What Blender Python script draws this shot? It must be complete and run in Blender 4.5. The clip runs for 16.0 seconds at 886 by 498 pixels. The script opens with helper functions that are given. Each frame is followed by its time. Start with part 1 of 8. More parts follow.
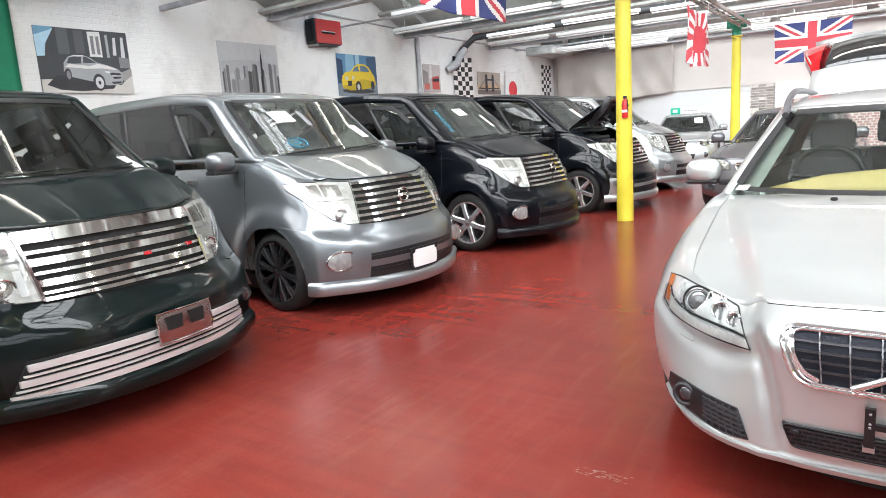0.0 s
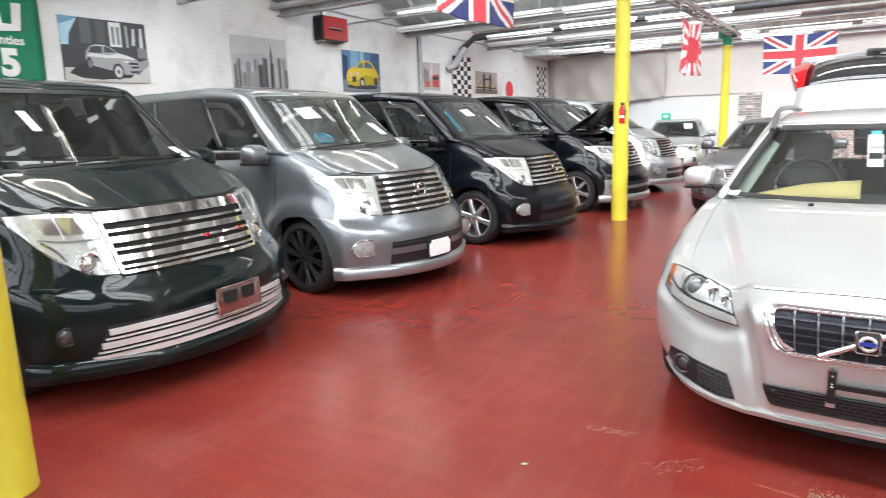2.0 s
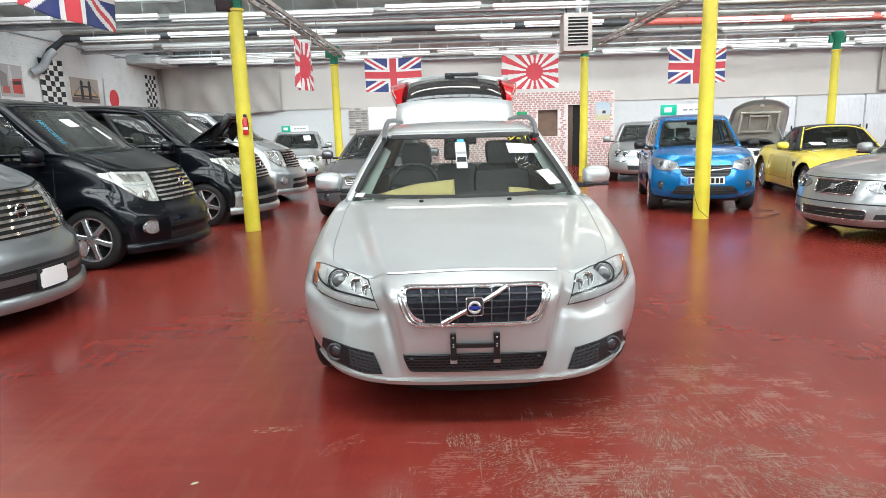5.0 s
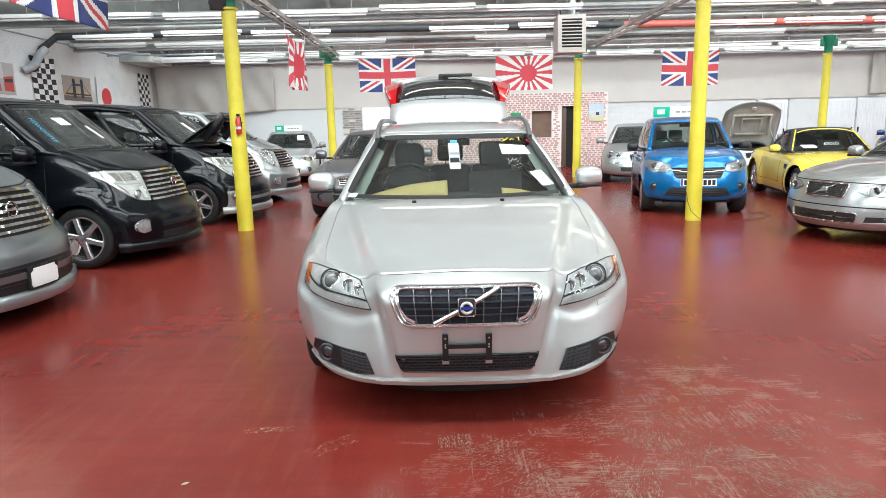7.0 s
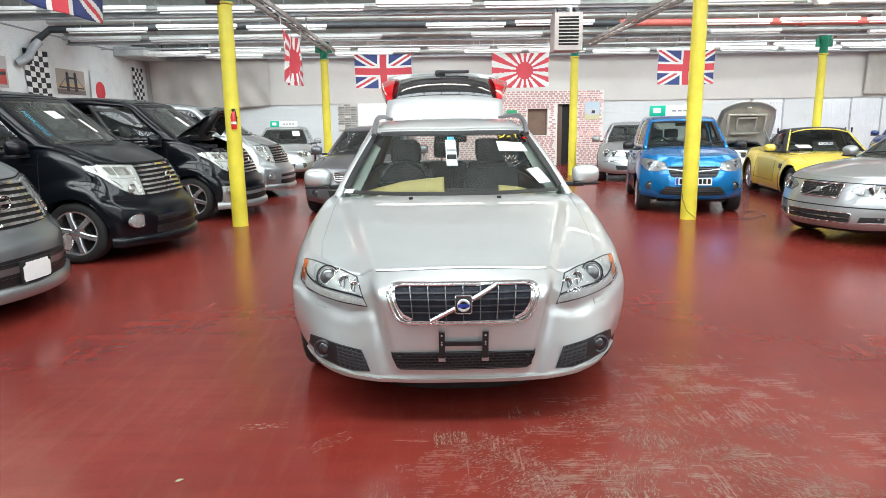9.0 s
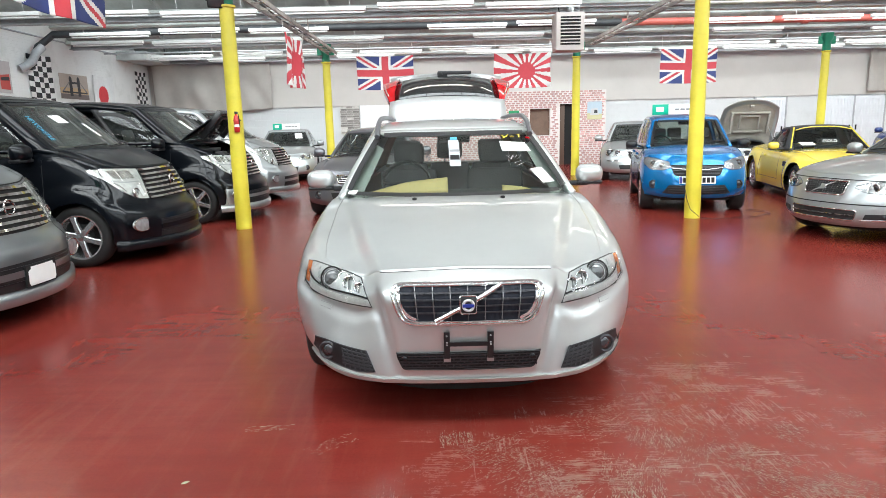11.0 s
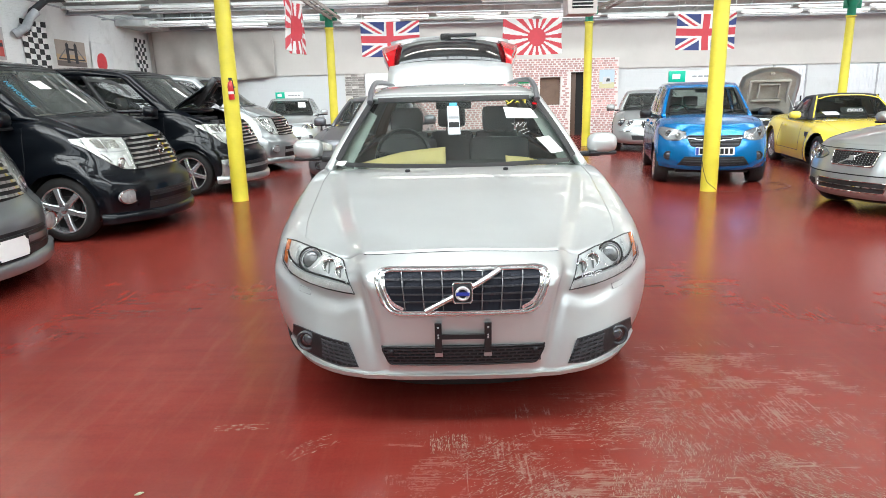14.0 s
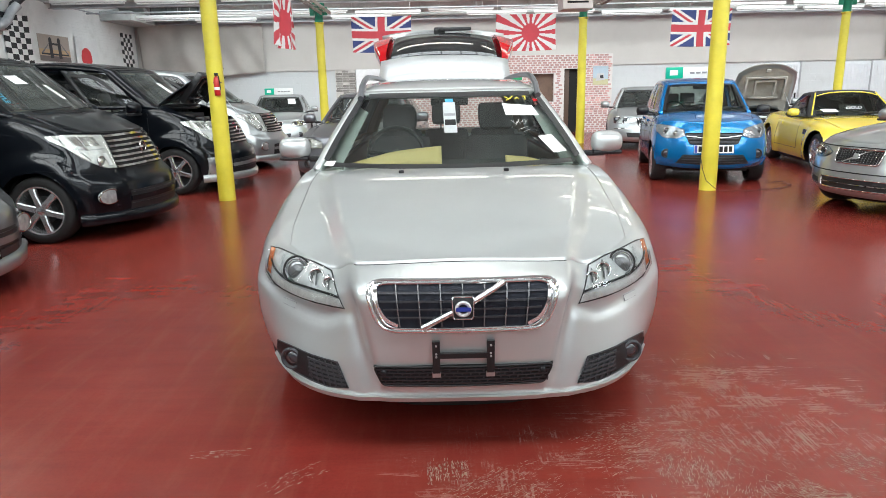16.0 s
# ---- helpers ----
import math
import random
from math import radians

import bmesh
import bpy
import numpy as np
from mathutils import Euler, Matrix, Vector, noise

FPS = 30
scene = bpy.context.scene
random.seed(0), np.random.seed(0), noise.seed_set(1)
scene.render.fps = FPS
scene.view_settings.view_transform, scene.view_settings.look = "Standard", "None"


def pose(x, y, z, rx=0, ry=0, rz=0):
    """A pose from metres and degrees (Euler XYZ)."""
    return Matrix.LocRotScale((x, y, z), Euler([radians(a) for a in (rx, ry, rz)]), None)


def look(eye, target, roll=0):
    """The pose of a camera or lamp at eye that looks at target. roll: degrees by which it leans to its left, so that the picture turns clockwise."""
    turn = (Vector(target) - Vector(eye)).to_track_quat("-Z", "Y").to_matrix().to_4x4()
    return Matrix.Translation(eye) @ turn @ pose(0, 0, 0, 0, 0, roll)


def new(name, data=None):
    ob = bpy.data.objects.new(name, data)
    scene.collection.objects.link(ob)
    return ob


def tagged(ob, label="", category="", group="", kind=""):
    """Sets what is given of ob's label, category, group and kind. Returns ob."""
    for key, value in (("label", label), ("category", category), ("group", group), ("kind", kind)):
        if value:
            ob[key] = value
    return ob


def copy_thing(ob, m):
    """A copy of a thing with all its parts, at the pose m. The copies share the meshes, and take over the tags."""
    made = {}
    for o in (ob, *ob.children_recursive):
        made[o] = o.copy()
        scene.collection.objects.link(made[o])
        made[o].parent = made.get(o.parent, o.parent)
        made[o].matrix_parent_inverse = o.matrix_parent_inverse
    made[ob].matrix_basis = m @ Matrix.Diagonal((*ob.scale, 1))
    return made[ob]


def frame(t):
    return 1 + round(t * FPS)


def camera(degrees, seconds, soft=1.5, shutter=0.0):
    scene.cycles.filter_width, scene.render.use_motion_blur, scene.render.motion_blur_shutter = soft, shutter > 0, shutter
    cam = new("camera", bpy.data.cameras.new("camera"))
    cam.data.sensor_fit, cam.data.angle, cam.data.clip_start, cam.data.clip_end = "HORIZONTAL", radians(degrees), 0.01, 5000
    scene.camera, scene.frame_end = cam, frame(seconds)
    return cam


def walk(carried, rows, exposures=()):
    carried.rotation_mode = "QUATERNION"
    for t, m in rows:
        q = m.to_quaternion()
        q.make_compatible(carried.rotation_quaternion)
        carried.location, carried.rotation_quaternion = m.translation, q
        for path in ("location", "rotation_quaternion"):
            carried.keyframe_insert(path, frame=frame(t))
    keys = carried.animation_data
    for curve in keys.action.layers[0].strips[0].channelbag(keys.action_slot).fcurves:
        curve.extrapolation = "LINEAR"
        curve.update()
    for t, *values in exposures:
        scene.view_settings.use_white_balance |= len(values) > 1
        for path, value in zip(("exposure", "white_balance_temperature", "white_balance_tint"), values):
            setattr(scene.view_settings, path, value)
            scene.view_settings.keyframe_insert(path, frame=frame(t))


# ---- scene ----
cam = camera(69.0, 16.0, soft=0.8, shutter=0.25)
PATH = [
    (0, (0.13, -0.141, 1.404), (-0.976, 1.485, 1.04), -3.7),
    (0.5, (0.102, -0.278, 1.42), (-1.047, 1.318, 1.055), -2.8),
    (1, (0.115, -0.369, 1.422), (-1.09, 1.186, 1.064), -3.2),
    (1.5, (0.166, -0.541, 1.435), (-1.039, 1.014, 1.076), -2.9),
    (2, (0.174, -0.67, 1.464), (-0.893, 0.979, 1.084), -1.8),
    (2.5, (0.118, -0.713, 1.432), (-0.526, 1.139, 1.036), -2.1),
    (3, (0.052, -0.8, 1.438), (-0.198, 1.141, 1.026), -1.5),
    (3.5, (0.073, -0.792, 1.44), (-0.065, 1.167, 1.062), -1.5),
    (4, (0.114, -0.79, 1.441), (0.046, 1.173, 1.061), -2.0),
    (4.5, (0.134, -0.8, 1.446), (0.102, 1.164, 1.07), -1.9),
    (7, (0.145, -0.807, 1.448), (0.149, 1.158, 1.074), -1.3),
    (7.5, (0.142, -0.804, 1.445), (0.15, 1.16, 1.068), -1.2),
    (8, (0.142, -0.801, 1.443), (0.153, 1.164, 1.072), -0.9),
    (8.5, (0.139, -0.801, 1.442), (0.151, 1.162, 1.056), -0.9),
    (9, (0.133, -0.794, 1.445), (0.154, 1.169, 1.062), -0.8),
    (11.5, (0.126, -0.788, 1.434), (0.135, 1.176, 1.055), -1.4),
    (12, (0.102, -0.758, 1.425), (0.121, 1.204, 1.037), -1.1),
    (12.5, (0.122, -0.684, 1.413), (0.151, 1.271, 0.995), -1.3),
    (13, (0.172, -0.561, 1.404), (0.173, 1.387, 0.954), -1.8),
    (13.5, (0.212, -0.483, 1.409), (0.197, 1.462, 0.945), -1.5),
    (14, (0.203, -0.417, 1.4), (0.184, 1.528, 0.935), -1.3),
    (14.5, (0.172, -0.288, 1.399), (0.17, 1.655, 0.924), -1.4),
    (15, (0.144, -0.201, 1.395), (0.159, 1.741, 0.919), -2.0),
    (15.5, (0.149, -0.19, 1.394), (0.175, 1.755, 0.928), -2.1),
    (16, (0.177, -0.175, 1.394), (0.184, 1.768, 0.919), -1.2),
]
walk(cam, [(t, look(eye, target, roll)) for t, eye, target, roll in PATH],
     exposures=((0.0, 0.38, 6500, 10), (2.0, 0.38, 6500, 10), (2.5, 0.30, 6450, 7), (3.0, -0.10, 6350, 5), (3.5, -0.38, 6350, 5), (4.0, -0.32, 6350, 5), (4.5, -0.08, 6350, 5), (7.0, -0.04, 6350, 5), (13.0, -0.02, 6350, 5), (14.0, 0.06, 6350, 5), (15.0, -0.12, 6350, 5), (16.0, -0.24, 6350, 5)))
# ==== camera end ====

from mathutils.bvhtree import BVHTree

# ================= world, lights =================
world = bpy.data.worlds.new("world")
scene.world = world
world.use_nodes = True
wn = world.node_tree
sky = wn.nodes.new("ShaderNodeTexSky")
sky.sky_type, sky.sun_disc = "NISHITA", False
sky.sun_elevation, sky.sun_rotation = radians(40), radians(200)
wn.nodes["Background"].inputs[1].default_value = 0.12
wn.links.new(sky.outputs[0], wn.nodes["Background"].inputs[0])

XL, XR, YF, YB = -9.4, 17.2, -11.965, 21.4      # inner faces of the hall's walls
EAVE = 3.75                                   # valley beams of the saw-tooth roof
GLAZED = 1.4                                  # run of a tooth's glazed slope
BAY = 4.125                                   # one tooth of the roof
TEETH = [YF + BAY * k for k in range(9)]
SKYLIGHT_POWER = 970.0


def skylight(y, share):
    lamp = bpy.data.lights.new("skylight", "AREA")
    lamp.shape, lamp.size, lamp.size_y = "RECTANGLE", XR - XL - 2.2, 1.85
    lamp.energy, lamp.color = SKYLIGHT_POWER * share, (0.95, 0.98, 1.0)
    ob = new("skylight", lamp)
    ob.matrix_world = look(((XL + XR) / 2 + 0.8, y + GLAZED / 2 - 0.05, EAVE + 0.73), ((XL + XR) / 2 + 0.8, y + GLAZED / 2 + 1.30, EAVE - 0.67))
    return ob


for yy in TEETH[:-1]:
    skylight(yy, 0.42 if yy < -5 else 0.36 if yy < -2 else 1.4 if yy < 2 else 1.03)

# ================= materials =================


def mat(name, color, rough=0.5, metal=0.0, coat=0.0, vary=0.0, scale=4.0, bump=0.0, bscale=60.0, spec=0.5, emit=0.0, alpha=1.0, random_obj=0.0, rvary=0.0):
    m = bpy.data.materials.new(name)
    m.use_nodes = True
    t, p = m.node_tree, m.node_tree.nodes["Principled BSDF"]
    p.inputs["Base Color"].default_value = (*color, 1)
    p.inputs["Roughness"].default_value = rough
    p.inputs["Metallic"].default_value = metal
    p.inputs["Coat Weight"].default_value = coat
    p.inputs["Coat Roughness"].default_value = 0.03
    p.inputs["Specular IOR Level"].default_value = spec
    m.diffuse_color = (*color, 1)
    if emit:
        p.inputs["Emission Color"].default_value = (*color, 1)
        p.inputs["Emission Strength"].default_value = emit
    co = None
    if vary or bump or rvary:
        tc = t.nodes.new("ShaderNodeTexCoord")
        co = tc.outputs["Object"]
    if vary or rvary:
        n1 = t.nodes.new("ShaderNodeTexNoise")
        n1.inputs["Scale"].default_value, n1.inputs["Detail"].default_value = scale, 6
        n1.inputs["Roughness"].default_value = 0.65
        t.links.new(co, n1.inputs["Vector"])
    if vary or random_obj:
        hs = t.nodes.new("ShaderNodeHueSaturation")
        hs.inputs["Color"].default_value = (*color, 1)
        src = None
        if vary:
            mr = t.nodes.new("ShaderNodeMapRange")
            mr.inputs[1].default_value, mr.inputs[2].default_value = 0.3, 0.7
            mr.inputs[3].default_value, mr.inputs[4].default_value = 1 - vary, 1 + vary
            t.links.new(n1.outputs[0], mr.inputs[0])
            src = mr.outputs[0]
        if random_obj:
            oi = t.nodes.new("ShaderNodeObjectInfo")
            mo = t.nodes.new("ShaderNodeMapRange")
            mo.inputs[3].default_value, mo.inputs[4].default_value = 1 - random_obj, 1 + random_obj
            t.links.new(oi.outputs["Random"], mo.inputs[0])
            if src:
                mm = t.nodes.new("ShaderNodeMath")
                mm.operation = "MULTIPLY"
                t.links.new(src, mm.inputs[0])
                t.links.new(mo.outputs[0], mm.inputs[1])
                src = mm.outputs[0]
            else:
                src = mo.outputs[0]
        t.links.new(src, hs.inputs["Value"])
        t.links.new(hs.outputs[0], p.inputs["Base Color"])
    if rvary:
        mr2 = t.nodes.new("ShaderNodeMapRange")
        mr2.inputs[1].default_value, mr2.inputs[2].default_value = 0.3, 0.7
        mr2.inputs[3].default_value, mr2.inputs[4].default_value = max(0.02, rough - rvary), rough + rvary
        t.links.new(n1.outputs[0], mr2.inputs[0])
        t.links.new(mr2.outputs[0], p.inputs["Roughness"])
    if bump:
        n2 = t.nodes.new("ShaderNodeTexNoise")
        n2.inputs["Scale"].default_value, n2.inputs["Detail"].default_value = bscale, 5
        t.links.new(co, n2.inputs["Vector"])
        b = t.nodes.new("ShaderNodeBump")
        b.inputs["Strength"].default_value, b.inputs["Distance"].default_value = bump, 0.01
        t.links.new(n2.outputs[0], b.inputs["Height"])
        t.links.new(b.outputs[0], p.inputs["Normal"])
    return m


def glass_mat(name, tint, gloss=1.0, dust=0.0):
    """A pane: see-through with a tint, and a mirror by Fresnel; dust sets a painted pale haze."""
    m = bpy.data.materials.new(name)
    m.use_nodes = True
    t = m.node_tree
    t.nodes.remove(t.nodes["Principled BSDF"])
    out = t.nodes["Material Output"]
    tr, gl, mix, fr = (t.nodes.new("ShaderNodeBsdf" + k) if k in ("Transparent", "Glossy") else t.nodes.new("Shader" + k) for k in ("Transparent", "Glossy", "NodeMixShader", "NodeFresnel"))
    tr.inputs[0].default_value = (*tint, 1)
    gl.inputs["Roughness"].default_value = 0.02
    gl.inputs[0].default_value = (gloss, gloss, gloss, 1)
    fr.inputs[0].default_value = 1.5
    t.links.new(fr.outputs[0], mix.inputs[0])
    t.links.new(tr.outputs[0], mix.inputs[1])
    t.links.new(gl.outputs[0], mix.inputs[2])
    # pale diffuse film: painted haze for the bright ceiling mirrored in the glass
    if dust:
        film, di, nz, mr = (t.nodes.new(k) for k in ("ShaderNodeMixShader", "ShaderNodeBsdfDiffuse", "ShaderNodeTexNoise", "ShaderNodeMapRange"))
        di.inputs[0].default_value = (0.62, 0.66, 0.62, 1)
        nz.inputs["Scale"].default_value = 3.0
        mr.inputs[1].default_value, mr.inputs[2].default_value, mr.inputs[3].default_value, mr.inputs[4].default_value = 0.3, 0.7, dust * 0.5, dust * 1.5
        t.links.new(nz.outputs[0], mr.inputs[0])
        t.links.new(mr.outputs[0], film.inputs[0])
        t.links.new(mix.outputs[0], film.inputs[1])
        t.links.new(di.outputs[0], film.inputs[2])
        t.links.new(film.outputs[0], out.inputs[0])
        return m
    t.links.new(mix.outputs[0], out.inputs[0])
    return m


def flake_paint(name, color, metal=0.6, rough=0.32):
    """Metallic car paint under clear lacquer, with faint dust."""
    m = mat(name, color, rough, metal, 1.0, 0.05, 1.3, 0.0)
    return m


M_SILVER = flake_paint("silver_paint", (0.55, 0.565, 0.558), 0.6, 0.33)
M_MIDSILVER = flake_paint("mid_silver_paint", (0.40, 0.42, 0.42), 0.7, 0.3)
M_GREYP = flake_paint("grey_paint", (0.205, 0.222, 0.235), 0.75, 0.30)
M_LIPGREY = flake_paint("lip_grey_paint", (0.30, 0.315, 0.325), 0.75, 0.30)
M_DGREYP = flake_paint("dark_grey_paint", (0.16, 0.16, 0.175), 0.6, 0.3)
M_BLACKP = mat("black_paint", (0.003, 0.004, 0.006), 0.3, 0.0, 0.6, 0.1, 2.0, spec=0.05)
M_GREENBLACK = mat("green_black_paint", (0.003, 0.008, 0.008), 0.3, 0.0, 0.65, 0.1, 2.0, spec=0.05)
M_BLUEP = flake_paint("blue_paint", (0.0, 0.19, 0.52), 0.55, 0.24)
M_NAVYP = flake_paint("navy_paint", (0.02, 0.05, 0.2), 0.4, 0.3)
M_YELLOWP = mat("yellow_paint_car", (0.80, 0.62, 0.07), 0.25, 0.0, 1.0, 0.03, 2.0)
M_CHROME = mat("chrome", (0.54, 0.53, 0.52), 0.08, 1.0)
M_BRIGHT = mat("bright_trim", (0.72, 0.72, 0.72), 0.3, 0.35, 0.3)
M_DCHROME = mat("dull_chrome", (0.6, 0.6, 0.6), 0.22, 1.0)
M_ALLOY = mat("alloy", (0.62, 0.62, 0.63), 0.24, 0.75)
M_DALLOY = mat("black_alloy", (0.09, 0.09, 0.095), 0.2, 0.85)
M_TYRE = mat("tyre_rubber", (0.014, 0.014, 0.014), 0.75, 0, 0, 0.2, 9, 0.25, 40)
M_BLACK = mat("black_plastic", (0.010, 0.010, 0.011), 0.45, 0, 0, 0.15, 8, 0.1, 150)
# near-black: shade painted into openings and under cars; also black parts and print
M_DARK = mat("black_and_shade", (0.006, 0.006, 0.006), 0.8)
M_MESH = mat("dark_mesh", (0.012, 0.012, 0.014), 0.4, 0.2)
M_NAVYMESH = mat("navy_mesh", (0.004, 0.006, 0.014), 0.75, 0.0)
M_LAMPB = mat("lamp_bowl", (0.72, 0.71, 0.67), 0.16, 0.8, 0.0, 0.35, 30, 0.9, 24)
M_CREAM = mat("lamp_cream", (0.72, 0.72, 0.69), 0.2, 0.4, 0.0, 0.25, 22, 0.5, 18)
M_SILVBOWL = mat("lamp_silver", (0.60, 0.61, 0.61), 0.2, 0.25, 0.0, 0.2, 26, 0.3, 26)
M_LAMPWHITE = mat("pale_lamp_plastic", (0.70, 0.71, 0.70), 0.22, 0.0, 0.5, 0.15, 30)
M_CLEARBOWL = mat("clear_lamp_bowl", (0.40, 0.41, 0.42), 0.16, 0.55, 0.0, 0.35, 18, 0.4, 30)
M_LAMPD = mat("lamp_reflector", (0.62, 0.61, 0.58), 0.12, 0.8)
M_LENS = mat("lamp_lens", (0.05, 0.053, 0.06), 0.05, 0.3, 1.0)
M_FOGGLASS = mat("fog_glass", (0.36, 0.37, 0.37), 0.18, 0.3, 0.6, 0.3, 20)
M_GREYLENS = mat("projector_glass", (0.16, 0.165, 0.17), 0.08, 0.4, 1.0)
M_ORANGE = mat("amber_lens", (0.60, 0.15, 0.02), 0.15, 0.1, 1.0)
M_RED = mat("red_lens", (0.42, 0.004, 0.008), 0.12, 0.0, 1.0)
M_GRILLEBAR = mat("grille_bar_grey", (0.05, 0.05, 0.056), 0.35, 0.4)
M_FOGMESH = mat("fog_mesh_grey", (0.045, 0.045, 0.05), 0.45, 0.2)
M_TRIM = mat("bright_chrome_trim", (0.82, 0.83, 0.83), 0.08, 0.9, 0.0)
M_BARGREY = mat("grille_bar_bright", (0.20, 0.205, 0.21), 0.25, 0.5)
M_TICKET = mat("ticket_card", (0.45, 0.47, 0.47), 0.6, 0, 0, 0.08, 30)
M_RAIL = mat("rail_grey", (0.16, 0.16, 0.17), 0.4, 0.6)
M_GLASS = glass_mat("clear_glass", (0.86, 0.9, 0.88))
M_COVER = glass_mat("lamp_glass", (0.95, 0.96, 0.95))
M_TINT = glass_mat("tinted_glass", (0.05, 0.055, 0.055))
M_LIGHTTINT = glass_mat("light_tint_glass", (0.38, 0.42, 0.40), 1.0, 0.02)
# the last value is the strength of the painted reflection haze
M_WS = glass_mat("windscreen_glass", (0.78, 0.86, 0.81), 0.7, 0.028)
M_WSHAZE = glass_mat("hazed_windscreen_glass", (0.82, 0.89, 0.85), 0.9, 0.05)
M_WSCLEAR = glass_mat("clean_windscreen_glass", (0.74, 0.82, 0.78), 0.7, 0.007)
M_INT = mat("dark_interior", (0.03, 0.03, 0.032), 0.7, 0, 0, 0.15, 6, 0.15, 120)
M_SEAT = mat("grey_seat_cloth", (0.10, 0.10, 0.105), 0.85, 0, 0, 0.2, 10, 0.3, 200)
M_VANSEAT = mat("pale_seat_cloth", (0.40, 0.40, 0.36), 0.85, 0, 0, 0.2, 10, 0.3, 200)
M_BEIGE = mat("beige_interior", (0.35, 0.30, 0.24), 0.75, 0, 0, 0.1, 6, 0.1, 120)
M_CARD = mat("yellow_card", (0.70, 0.52, 0.22), 0.7, 0, 0, 0.1, 5)
M_PAPER = mat("white_paper", (0.80, 0.80, 0.78), 0.7, 0, 0, 0.04, 5)
M_BLUEINK = mat("blue_marker", (0.06, 0.32, 0.46), 0.6)
M_WHITEINK = mat("white_marker", (0.8, 0.8, 0.78), 0.6)
M_YELLOWINK = mat("yellow_marker", (0.75, 0.62, 0.08), 0.6)
M_GREY = mat("grey_ink", (0.25, 0.25, 0.26), 0.7)
M_BADGEBLUE = mat("badge_blue", (0.03, 0.05, 0.30), 0.3, 0.2)

M_YPOST = mat("yellow_post_paint", (0.66, 0.57, 0.05), 0.4, 0, 0.2, 0.10, 3.5, 0.5, 9, rvary=0.1)
M_GPOST = mat("green_paint", (0.01, 0.20, 0.11), 0.45, 0, 0, 0.1, 6)
M_WHITE = mat("white_batten", (0.80, 0.80, 0.78), 0.4, 0, 0, 0.05, 3)
M_TUBE = mat("tube_light", (1.0, 0.95, 0.84), 0.4, emit=13.0)
M_STEEL = mat("painted_steel", (0.42, 0.43, 0.44), 0.5, 0.2, 0, 0.25, 3, 0.2, 30)
M_PIPE = mat("dark_pipe", (0.03, 0.033, 0.036), 0.55, 0.0, 0, 0.3, 4)
M_RPIPE = mat("red_pipe", (0.40, 0.09, 0.07), 0.45, 0, 0, 0.2, 4)
M_GALV = mat("galvanised", (0.5, 0.52, 0.53), 0.35, 0.8, 0, 0.2, 5)
M_WOOD = mat("old_board", (0.45, 0.35, 0.22), 0.7, 0, 0, 0.3, 5)

# ================= mesh tools =================


def link_mesh(name, verts, faces, material, parent=None, label="", smooth=True):
    me = bpy.data.meshes.new(name)
    me.from_pydata([tuple(v) for v in verts], [], [tuple(f) for f in faces])
    me.materials.append(material)
    if smooth:
        me.polygons.foreach_set("use_smooth", [True] * len(me.polygons))
        me.set_sharp_from_angle(angle=radians(38))
    me.update()
    ob = new(name, me)
    if parent is not None:
        ob.parent = parent
    if label:
        tagged(ob, label)
    return ob


def part(name, bm, material, parent=None, label="", smooth=True):
    me = bpy.data.meshes.new(name)
    bm.normal_update()
    bm.to_mesh(me)
    bm.free()
    me.materials.append(material)
    if smooth:
        me.polygons.foreach_set("use_smooth", [True] * len(me.polygons))
        me.set_sharp_from_angle(angle=radians(38))
    ob = new(name, me)
    if parent is not None:
        ob.parent = parent
    if label:
        tagged(ob, label)
    return ob


def add_box(bm, lo, hi, bevel=0.0, m=None):
    """A box into bm, bevelled, moved by m."""
    r = bmesh.ops.create_cube(bm, size=1.0)
    vs = r["verts"]
    for v in vs:
        v.co = Vector([lo[i] + (v.co[i] + 0.5) * (hi[i] - lo[i]) for i in range(3)])
    if bevel:
        es = {e for v in vs for e in v.link_edges}
        r = bmesh.ops.bevel(bm, geom=list(es), offset=bevel, segments=2, profile=0.6, affect="EDGES")
        vs = list({v for f in r["faces"] for v in f.verts} | {v for v in vs if v.is_valid})
    if m is not None:
        for v in vs:
            v.co = m @ v.co
    return bm


def box(name, lo, hi, material, parent=None, label="", bevel=0.0, m=None):
    bm = bmesh.new()
    add_box(bm, lo, hi, bevel, m)
    return part(name, bm, material, parent, label)


def add_lathe(verts, faces, prof, n, centre, axis="x"):
    """Turns a profile of (radius, offset) pairs round an axis."""
    base = len(verts)
    for r, o in prof:
        for k in range(n):
            a = 2 * math.pi * k / n
            p, q = r * math.cos(a), r * math.sin(a)
            d = {"x": (o, p, q), "y": (p, o, q), "z": (p, q, o)}[axis]
            verts.append((centre[0] + d[0], centre[1] + d[1], centre[2] + d[2]))
    for i in range(len(prof) - 1):
        for k in range(n):
            a, b = base + i * n + k, base + i * n + (k + 1) % n
            faces.append((a, b, b + n, a + n))


def lathe(name, prof, n, centre, material, parent=None, label="", axis="z"):
    v, f = [], []
    add_lathe(v, f, prof, n, centre, axis)
    ob = link_mesh(name, v, f, material, parent, label)
    return ob


